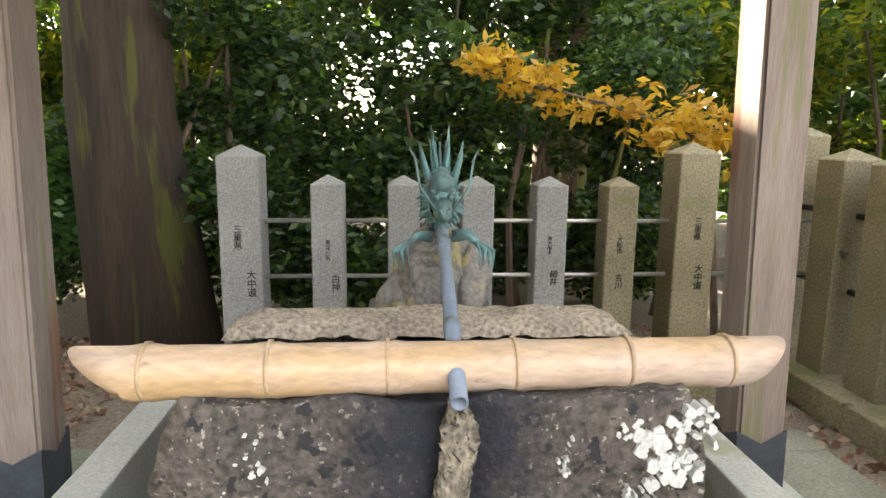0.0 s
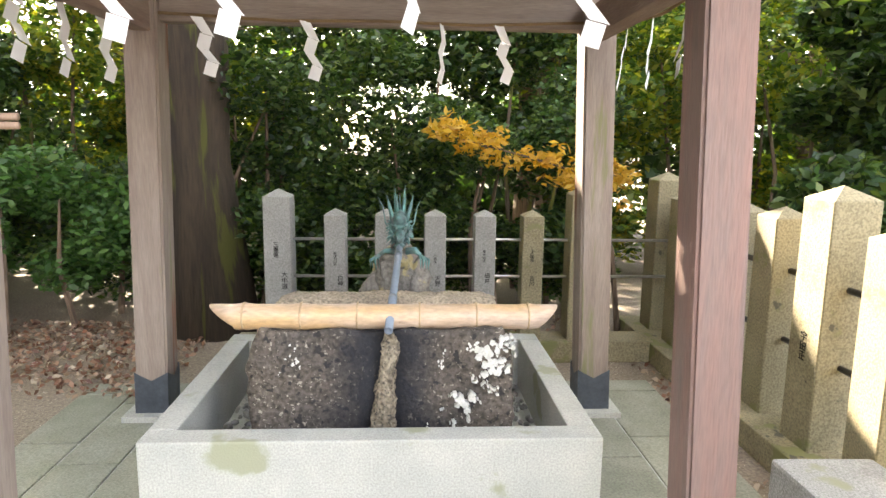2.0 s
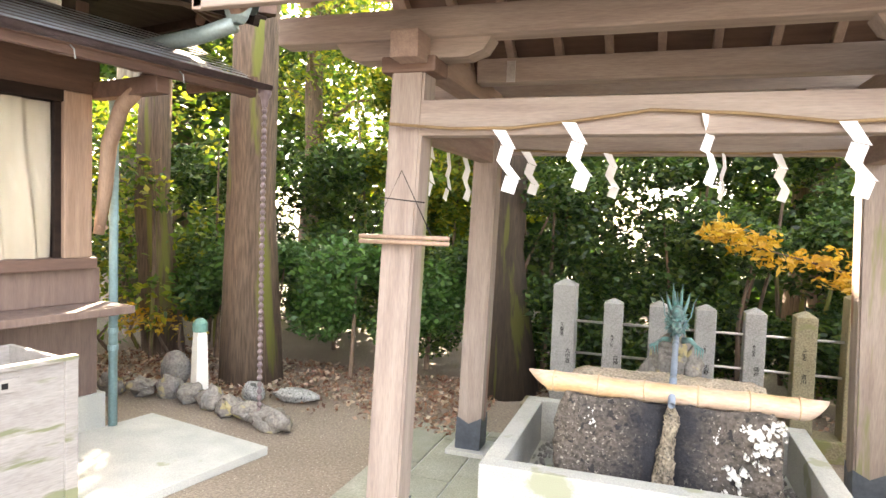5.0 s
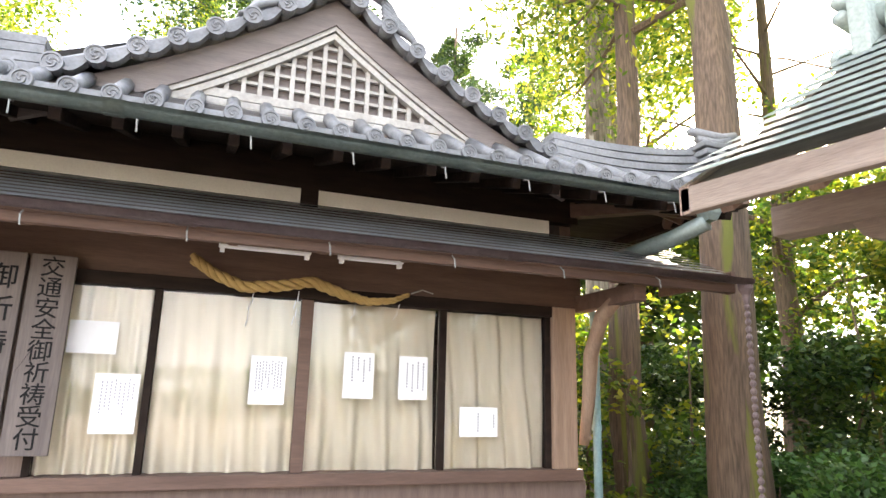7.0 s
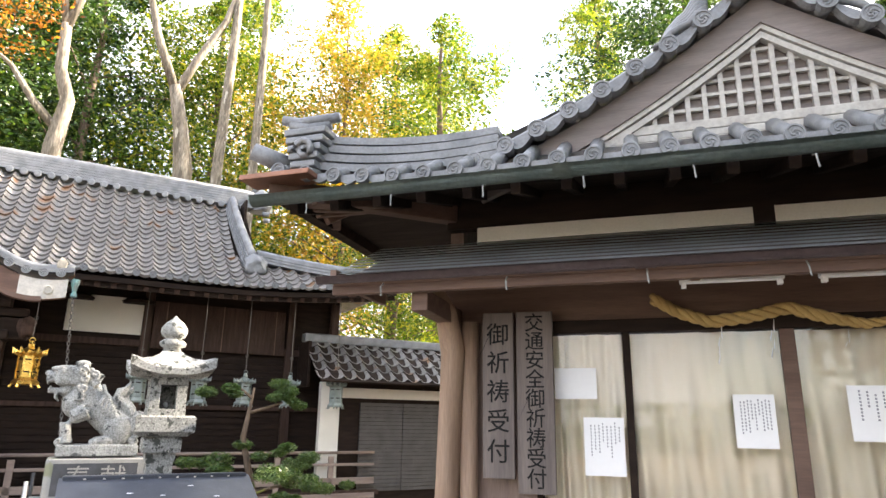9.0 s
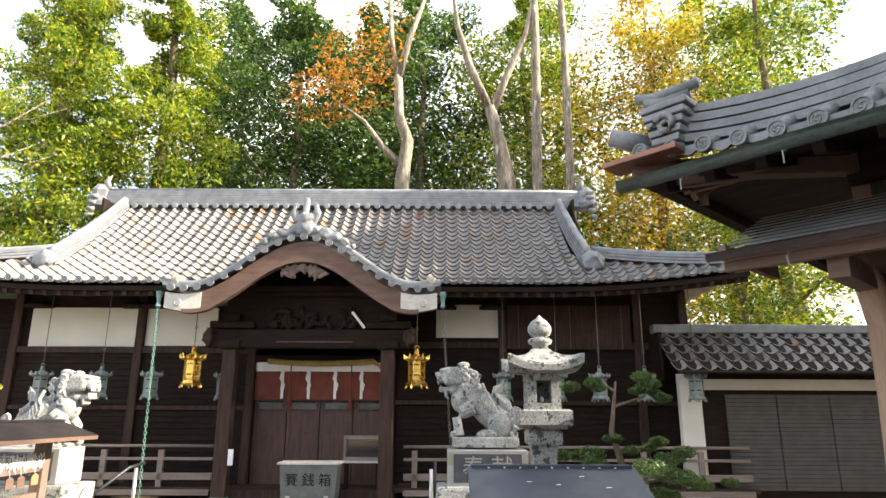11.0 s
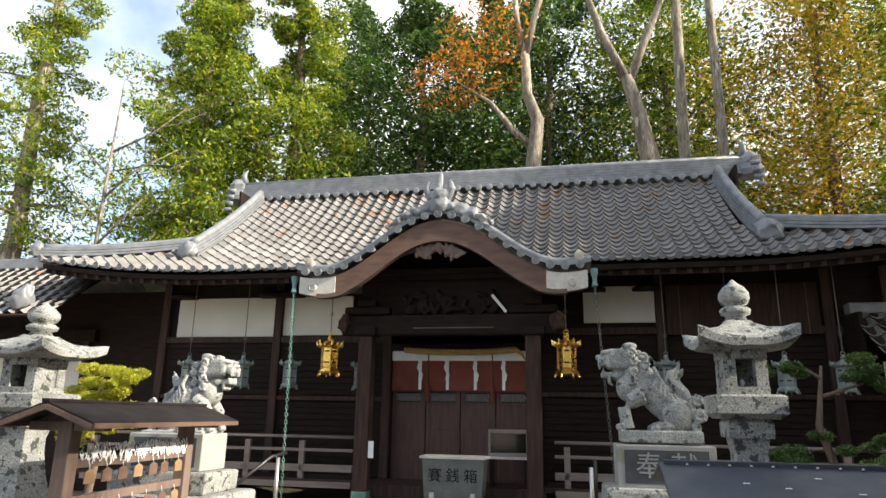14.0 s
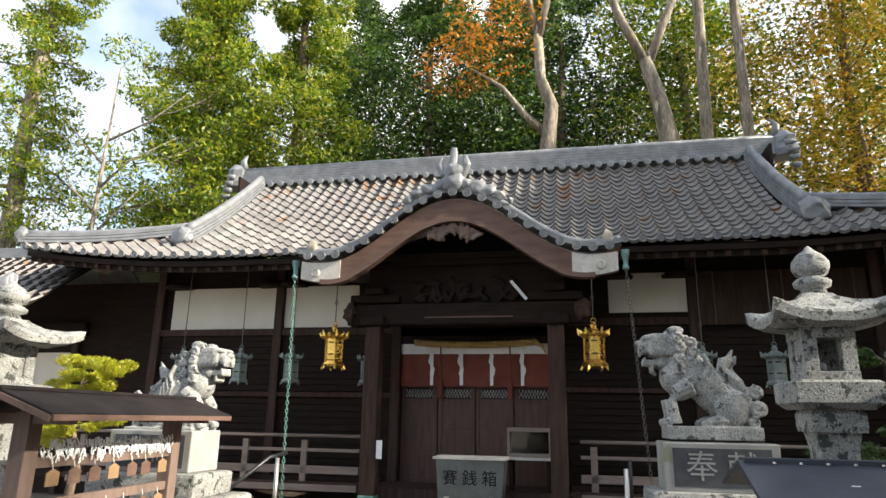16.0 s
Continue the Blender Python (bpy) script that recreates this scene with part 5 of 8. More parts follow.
    part("side", box(x1 - 0.03, x1, y0 + 0.03, y1 - 0.03, 0.03, z1, 0.004), BINWOOD, t)
    part("floor", box(x0 + 0.03, x1 - 0.03, y0 + 0.03, y1 - 0.03, 0.25, 0.28), BROWN, t)
    for x in (x0 + 0.02, x1 - 0.02):
        part("corner_post", box(x - 0.035, x + 0.035, y0 - 0.02, y0 + 0.0, 0.0, z1 + 0.01, 0.004), BINWOOD, t)
    part("rim", box(x0 - 0.02, x1 + 0.02, y0 - 0.02, y0 + 0.035, z1, z1 + 0.025, 0.004), BINWOOD, t)
    p = part("name_plate", box(0.62, 1.02, y0 - 0.012, y0 - 0.001, 0.75, 0.82), BINWOOD, t)
    bm = bmesh.new()
    for k in range(6):
        box(0.67 + k * 0.052, 0.7 + k * 0.052, y0 - 0.0145, y0 - 0.0125, 0.77, 0.8, bm=bm)
    part("print", bm, INK, p)
    # concrete apron
    solid("pavement", box(-3.2, 2.55, -1.3, 0.0, -0.02, 0.04, 0.006), CONC, FO, "pale concrete apron before the office", kind="structure")


WOODL = mat("pale_lattice_wood", (0.5, 0.49, 0.46), (0.4, 0.38, 0.36), 0.8, 6, fine=40)
SIGNWOOD = mat("grey_sign_wood", (0.17, 0.14, 0.13), (0.12, 0.1, 0.095), 0.8, 3, stretch=(6, 6, 0.5), fine=25)
BINWOOD = mat("grey_bin_wood", (0.34, 0.32, 0.3), (0.27, 0.25, 0.24), 0.85, 3, stretch=(0.8, 5, 5), fine=25, spots=[((0.16, 0.17, 0.1), 1.6, 0.6)])
office()
office_things()


# ---- main hall ----
EAVE_Y, RIDGE_Y, RIDGE_Z = 0.7, 3.95, 6.72


def fuse(ob, size=0.014):
    md = ob.modifiers.new("fuse", "REMESH")
    md.mode, md.voxel_size, md.use_smooth_shade = "VOXEL", size, True
    return ob


def eave_z(x):
    return 4.2 + 0.34 * max(0.0, (abs(x) - 4.2) / 4.1) ** 2


def roof_z(x, y):
    q = (y - EAVE_Y) / (RIDGE_Y - EAVE_Y)
    z0 = eave_z(x)
    return z0 + (RIDGE_Z - z0) * (0.74 * q + 0.26 * q * q)


def kara_z(x):
    a = abs(x)
    return 3.9 + 0.93 * 0.5 * (1 + math.cos(math.pi * min(a / 2.0, 1))) + 0.25 * max(0, a - 2.0) ** 2


def hall_roof():
    t = thing("hall_roof", FH, (0, 2.5, 4.2), "grey tiled hip-and-gable roof of the main hall", "roof")
    # board under the tiles
    rows = [[(x, y, roof_z(x, y) - 0.05) for x in np.linspace(-8.3 + max(0, y - 0.7) * 2.2 if y < 2.0 else -5.6, 8.3 - max(0, y - 0.7) * 2.2 if y < 2.0 else 5.6, 40)] for y in np.linspace(EAVE_Y, RIDGE_Y, 12)]
    bm = strip(rows)
    bmesh.ops.solidify(bm, geom=bm.faces[:], thickness=0.05)
    part("roof_board", bm, DARK, t)
    rows = [[(x, 2 * RIDGE_Y - y, roof_z(x, y) - 0.05) for x in np.linspace(-5.6, 5.6, 10)] for y in np.linspace(EAVE_Y, RIDGE_Y, 8)]
    part("back_slope", strip(rows), TILE, t)
    for s in (-1, 1):
        rows = [[(s * (8.3 - 2.7 * q), 0.75 + (1.1 + 0.0 * q) * q + v * (6.4 - 2.2 * q), eave_z(8.3) - 0.05 + 0.75 * q) for v in np.linspace(0, 1, 6)] for q in np.linspace(0, 1, 5)]
        part("side_slope", strip(rows), TILE, t)
        part("gable_wall", slab([(s * 5.45, 4.6), (s * 5.5, 4.6), (s * 5.5, 6.7), (s * 5.45, 6.7)], 3.2, 4.7), DARK, t)
    # ridge: courses of flat tiles, a cap, and end ornaments
    for k in range(6):
        w = 0.17 - 0.012 * k
        part("ridge_course", box(-5.75 - 0.02 * k, 5.75 + 0.02 * k, RIDGE_Y - w, RIDGE_Y + w, 6.72 + k * 0.065, 6.78 + k * 0.065, 0.008), TILE2, t)
    part("ridge_cap", tube([(-5.9, RIDGE_Y, 7.12), (0, RIDGE_Y, 7.12), (5.9, RIDGE_Y, 7.12)], 0.08, 10), TILE2, t, smooth=True)
    n = 46
    for k in range(n):
        x = -5.5 + 11 * k / (n - 1)
        bm = lathe([(0.075, 0), (0.075, 0.03), (0.05, 0.04)], (0, 0, 0), 10)
        bm.transform(Matrix.Translation((x, RIDGE_Y - 0.18, 6.7)) @ Matrix.Rotation(radians(90), 4, "X"))
        part("ridge_foot_tile", bm, TILE2, t)
    for s in (-1, 1):
        bm = lathe([(0.26, 0), (0.3, 0.1), (0.22, 0.25), (0.25, 0.4), (0.1, 0.55)], (s * 5.95, RIDGE_Y, 6.7), 8)
        part("ridge_ornament", roughen(bm, 0.06, 7), TILE2, t)
        part("ornament_horn", tube([(s * 5.8, RIDGE_Y, 7.15), (s * 5.85, RIDGE_Y, 7.4), (s * 5.75, RIDGE_Y, 7.55)], [0.1, 0.07, 0.01], 7), TILE2, t, smooth=True)
        for k in range(4):
            part("ornament_fin", tube([(s * (5.9 + 0.03 * k), RIDGE_Y - 0.25, 6.9 - 0.16 * k), (s * (6.08 + 0.02 * k), RIDGE_Y - 0.28, 6.92 - 0.16 * k)], [0.07, 0.05], 8), TILE2, t, smooth=True)
        # descending ridge
        ys = np.linspace(3.75, 1.38, 12)
        for c in range(4):
            path = [Vector((s * (5.25 + 0.12 * (3.75 - y) / 2.4), y, roof_z(5.3, y) + 0.02 + c * 0.065)) for y in ys]
            w = 0.14 - 0.015 * c
            bm = strip([[p + Vector((-w, 0, 0)), p + Vector((w, 0, 0)), p + Vector((w, 0, 0.055)), p + Vector((-w, 0, 0.055))] for p in path], close=True)
            part("ridge_course", bm, TILE2, t)
        path = [(s * (5.25 + 0.12 * (3.75 - y) / 2.4), y, roof_z(5.3, y) + 0.31) for y in ys]
        part("ridge_cap", tube(path, 0.085, 8), TILE2, t, smooth=True)
        bm = lump((s * 5.4, 1.28, roof_z(5.4, 1.3) + 0.16), (0.2, 0.12, 0.2), 4 + s, 3, 0.45)
        part("ridge_ornament", bm, TILE2, t, smooth=True)
        # corner ridge
        path = [Vector((s * (5.5 + 2.85 * q), 1.75 - 1.0 * q, roof_z(5.5 + 2.8 * q, 1.75 - 1.0 * q) + 0.03)) for q in np.linspace(0, 1, 12)]
        for c in range(3):
            bm = strip([[p + Vector((0, -0.13, c * 0.06)), p + Vector((0, 0.13, c * 0.06)), p + Vector((0, 0.13, c * 0.06 + 0.05)), p + Vector((0, -0.13, c * 0.06 + 0.05))] for p in path], close=True)
            part("corner_ridge_course", bm, TILE2, t)
        part("ridge_cap", tube([p + Vector((0, 0, 0.2)) for p in path], 0.07, 8), TILE2, t, smooth=True)
        bm = lump((s * 8.35, 0.72, eave_z(8.3) + 0.2), (0.14, 0.12, 0.16), 7 + s, 3, 0.4)
        part("ridge_ornament", bm, TILE2, t, smooth=True)
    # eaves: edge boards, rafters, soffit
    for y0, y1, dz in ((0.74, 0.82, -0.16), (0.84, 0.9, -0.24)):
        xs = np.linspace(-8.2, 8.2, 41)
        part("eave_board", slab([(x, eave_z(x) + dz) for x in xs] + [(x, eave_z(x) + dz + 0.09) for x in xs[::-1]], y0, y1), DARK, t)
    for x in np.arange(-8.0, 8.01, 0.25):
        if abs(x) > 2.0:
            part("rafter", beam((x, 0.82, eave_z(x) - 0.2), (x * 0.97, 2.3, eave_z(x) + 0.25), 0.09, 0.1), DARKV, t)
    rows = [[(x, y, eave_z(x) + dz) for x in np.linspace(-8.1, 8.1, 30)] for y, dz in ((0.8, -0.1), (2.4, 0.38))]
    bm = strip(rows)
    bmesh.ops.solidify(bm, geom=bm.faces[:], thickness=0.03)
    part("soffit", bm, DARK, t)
    # wave tiles: one shared mesh
    W, L = 0.262, 0.27
    bm = bmesh.new()
    prof = [(-0.5, 0.024), (-0.38, 0.068), (-0.25, 0.03), (-0.05, -0.012), (0.15, -0.024), (0.35, -0.008), (0.5, 0.024)]
    rows = [[(px * W, -0.03, pz - 0.025) for px, pz in prof], [(px * W, -0.03, pz + 0.022) for px, pz in prof], [(px * W, L, pz - 0.022) for px, pz in prof]]
    strip(rows, bm)
    tile = to_mesh("roof_tile", bm, TILE, False)
    # round eave tile
    bm = bmesh.new()
    lathe([(0.062, 0), (0.062, 0.04), (0.048, 0.04), (0.046, 0.03), (0.02, 0.03), (0.015, 0.038)], (0, 0, 0), 10, bm)
    bm.transform(Matrix.Rotation(radians(90), 4, "X"))
    eave = to_mesh("eave_tile", bm, TILE2)
    base = Matrix.Translation(-BASE[t])
    verts, faces = [], []
    tv = [v.co.copy() for v in tile.vertices]
    tf = [tuple(p.vertices) for p in tile.polygons]
    count = 0
    y, row = EAVE_Y, 0
    while y < RIDGE_Y - 0.1:
        xm = 8.25 - max(0, y - 0.75) * 2.75
        xm = max(xm, 5.15) if y < 1.75 else 5.15
        z1, z2 = roof_z(0, y), roof_z(0, y + 0.1)
        ang = math.atan2(z2 - z1, 0.1)
        k = int(xm / W)
        for i in range(-k, k + 1):
            x = i * W
            if y < 2.2 and abs(x) < 2.1 and kara_z(x) + 0.12 > roof_z(x, y) + 0.05 and y < 1.9:
                continue
            sl = math.atan2(roof_z(x + 0.05, y) - roof_z(x - 0.05, y), 0.1)
            m = base @ Matrix.Translation((x, y, roof_z(x, y) + 0.02)) @ Matrix.Rotation(ang, 4, "X") @ Matrix.Rotation(-sl, 4, "Y")
            if row < 10 and 0 <= i <= 19 and count < 150 or row < 8 and -19 <= i < 0 and count < 290:
                ob = new("roof_tile", tile)
                ob.parent, ob.matrix_basis = t, m
                count += 1
            else:
                b = len(verts)
                verts.extend(m @ v for v in tv)
                faces.extend(tuple(b + q for q in f) for f in tf)
            if row == 0 and abs(x) > 2.2:
                ob = new("eave_tile", eave)
                ob.parent, ob.matrix_basis = t, base @ Matrix.Translation((x + W * 0.38 * -1, y - 0.03, roof_z(x, y) + 0.03))
        y += 0.235 * math.cos(ang)
        row += 1
    me = bpy.data.meshes.new("roof_tiles")
    me.from_pydata([tuple(v) for v in verts], [], faces)
    me.materials.append(TILE)
    ob = new("roof_tiles", me)
    ob.parent = t
    tagged(ob, kind="stuff")


def porch():
    t = thing("porch", FH, (0, 1.0, 0), "dark timber porch with a curved cusped gable over the hall steps", "porch")
    for x in (-1.45, 1.45):
        p = part("column", box(x - 0.125, x + 0.125, 0.83, 1.08, 0.15, 2.98, 0.03), DARKV, t)
        part("metal_shoe", box(x - 0.13, x + 0.13, 0.825, 1.085, 0.15, 0.42, 0.02), COPPERG, p, "green copper shoe")
        part("base_stone", box(x - 0.22, x + 0.22, 0.73, 1.18, -0.02, 0.15, 0.02), GRANITE, t)
        part("capital", box(x - 0.2, x + 0.2, 0.75, 1.15, 2.98, 3.14, 0.04), DARK, t)
        part("bracket_arm", box(x - 0.42, x + 0.42, 0.86, 1.04, 3.36, 3.5, 0.04), DARK, t)
        part("bracket_block", box(x - 0.16, x + 0.16, 0.8, 1.1, 3.5, 3.62, 0.03), DARK, t)
        bm = lump((x * 1.28, 0.9, 3.2), (0.13, 0.16, 0.17), 2 + x, 3, 0.4)
        part("carved_nosing", bm, DARKV, t, smooth=True)
        part("link_beam", beam((x, 1.1, 3.2), (x, 2.25, 3.3), 0.16, 0.22), DARK, t)
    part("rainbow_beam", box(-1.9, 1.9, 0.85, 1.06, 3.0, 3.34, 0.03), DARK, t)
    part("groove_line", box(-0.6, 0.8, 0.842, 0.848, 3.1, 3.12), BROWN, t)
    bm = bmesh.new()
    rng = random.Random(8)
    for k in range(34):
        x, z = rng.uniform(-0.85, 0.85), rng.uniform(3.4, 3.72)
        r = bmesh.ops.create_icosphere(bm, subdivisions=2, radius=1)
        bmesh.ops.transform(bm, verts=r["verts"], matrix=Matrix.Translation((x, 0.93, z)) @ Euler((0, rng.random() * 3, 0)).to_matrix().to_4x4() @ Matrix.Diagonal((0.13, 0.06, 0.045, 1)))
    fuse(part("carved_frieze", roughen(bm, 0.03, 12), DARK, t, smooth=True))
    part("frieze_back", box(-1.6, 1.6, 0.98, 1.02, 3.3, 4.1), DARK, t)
    part("slanting_tag", beam((0.78, 0.8, 3.66), (1.02, 0.8, 3.36), 0.012, 0.05), PAPER, t, "pale slanting wooden tag")
    # carved ornament in the gable
    bm = bmesh.new()
    for k in range(24):
        a = k / 24 * math.pi
        x = math.cos(a) * rng.uniform(0.15, 0.42)
        r = bmesh.ops.create_icosphere(bm, subdivisions=2, radius=1)
        bmesh.ops.transform(bm, verts=r["verts"], matrix=Matrix.Translation((x, 0.06, 4.18 + math.sin(a) * 0.14 + rng.uniform(-0.04, 0.04))) @ Euler((0, rng.random() * 3, 0)).to_matrix().to_4x4() @ Matrix.Diagonal((0.12, 0.05, 0.04, 1)))
    fuse(part("gable_carving", roughen(bm, 0.04, 10), BROWNV, t, smooth=True))
    # cusped gable board
    xs = np.linspace(-2.36, 2.36, 61)
    def low(x):
        a = abs(x)
        return kara_z(x) - 0.42 + (0.02 if a < 1.5 else 0.06 * (a - 1.5) / 0.7)
    bm = slab([(x, kara_z(x) - 0.06) for x in xs] + [(x, low(x)) for x in xs[::-1]], -0.02, 0.06)
    part("gable_board", bm, BROWNG, t)
    xs3 = [x for x in xs if abs(x) < 2.1]
    bm = slab([(x, low(x) + 0.05) for x in xs3] + [(x, low(x) - 0.02) for x in xs3[::-1]], -0.05, 0.1)
    part("gable_moulding", bm, BROWN, t)
    for s in (-1, 1):
        ex = [x for x in xs if 1.72 <= s * x <= 2.36]
        bm = slab([(x, kara_z(x) - 0.065) for x in ex] + [(x, low(x) + 0.01) for x in ex[::-1]], -0.035, 0.07)
        part("end_cap", bm, WHITEM, t, "whitish metal sheathed board end")
        bm = lathe([(0.07, 0), (0.07, 0.02), (0.05, 0.03), (0.05, 0.015), (0.02, 0.015)], (0, 0, 0), 14)
        bm.transform(Matrix.Translation((s * 2.12, -0.035, 3.68)) @ Matrix.Rotation(radians(90), 4, "X"))
        part("boss", bm, WHITEM, t)
    # porch roof skin and tile edge
    xs2 = np.linspace(-2.42, 2.42, 50)
    rows = [[(x, y, kara_z(x) + 0.02 + 0.06 * min(y, 1)) for x in xs2] for y in (-0.08, 0.6, 1.4, 2.2)]
    bm = strip(rows)
    bmesh.ops.solidify(bm, geom=bm.faces[:], thickness=0.06)
    part("roof_skin", bm, TILE, t)
    path = [Vector((x, -0.06, kara_z(x) + 0.05)) for x in xs2]
    part("edge_roll", tube([p + Vector((0, 0.16, 0.09)) for p in path], 0.06, 8), TILE2, t, smooth=True)
    part("edge_course", strip([[p + Vector((0, 0.02, 0)), p + Vector((0, 0.3, 0)), p + Vector((0, 0.3, 0.07)), p + Vector((0, 0.02, 0.07))] for p in path], close=True), TILE2, t)
    for k in range(-10, 11):
        x = k * 0.225
        disc_tile(t, x, -0.06, kara_z(x) + 0.03, 0.066, 0.05)
        part("cover_tile", tube([(x, -0.06, kara_z(x) + 0.035), (x, 0.12, kara_z(x) + 0.07)], 0.06, 8), TILE, t, smooth=True)
    for y in (0.45, 0.8, 1.15, 1.5):
        part("tile_row", tube([(x, y, kara_z(x) + 0.1) for x in xs2], 0.035, 6), TILE, t, smooth=True)
    # crest ornament
    bm = bmesh.new()
    for s in (-1, 1):
        for p, q in (((0.12, 4.98), 0.1), ((0.28, 4.92), 0.11), ((0.42, 4.86), 0.09), ((0.55, 4.79), 0.07), ((0.66, 4.72), 0.05)):
            r = bmesh.ops.create_icosphere(bm, subdivisions=2, radius=1)
            bmesh.ops.transform(bm, verts=r["verts"], matrix=Matrix.Translation((s * p[0], -0.02, p[1])) @ Matrix.Diagonal((q, 0.07, q * 0.9, 1)))
        tube([(s * 0.1, -0.02, 5.1), (s * 0.16, -0.02, 5.25), (s * 0.14, -0.02, 5.38)], [0.06, 0.05, 0.025], 7, bm)
    for z, q in ((5.0, 0.14), (5.14, 0.12)):
        r = bmesh.ops.create_icosphere(bm, subdivisions=2, radius=1)
        bmesh.ops.transform(bm, verts=r["verts"], matrix=Matrix.Translation((0, -0.04, z)) @ Matrix.Diagonal((q, 0.1, q, 1)))
    tube([(0, -0.02, 5.2), (0, -0.02, 5.42), (0.01, -0.02, 5.5)], [0.06, 0.05, 0.03], 8, bm)
    bm.transform(Matrix.Translation((0, 0, 4.8)) @ Matrix.Diagonal((1.3, 1, 1.15, 1)) @ Matrix.Translation((0, 0, -4.8)))
    fuse(part("crest_ornament", roughen(bm, 0.04, 9), TILE2, t, smooth=True))
    for s in (-1, 1):
        bm = lump((s * 2.25, 0.1, 4.06), (0.09, 0.09, 0.16), 3 + s, 2, 0.5)
        part("corner_ornament", bm, GOLDSTONE, t, smooth=True)
    # rain chains from the porch corners
    for s, m in ((-1, COPPERG), (1, CHAIN)):
        c = thing("rain_chain", FH, (s * 2.5, 0, 0), "green copper rain chain hanging from the porch corner" if s < 0 else "dark chain hanging from the porch corner", "rain chain", "porch rain chains")
        part("bell_funnel", lathe([(0.03, 0), (0.05, 0.02), (0.03, 0.08), (0.04, 0.16), (0.06, 0.22), (0.06, 0.28)], (s * 2.46, -0.02, 3.6), 8), PATINA, c)
        for k in range(58):
            z = 3.6 - k * 0.058
            dx = (0.05 * k / 58 if s < 0 else 0.2 * k / 58)
            bm = bmesh.new()
            pts = [(math.cos(a) * 0.02, 0, math.sin(a) * 0.036) for a in np.linspace(0, 2 * math.pi, 9)]
            tube(pts, 0.006, 4, bm)
            bm.transform(Matrix.Translation((s * 2.46 + dx, -0.02, z)) @ Matrix.Rotation(radians(90 * (k % 2) + 20), 4, "Z"))
            part("link", bm, m, c)


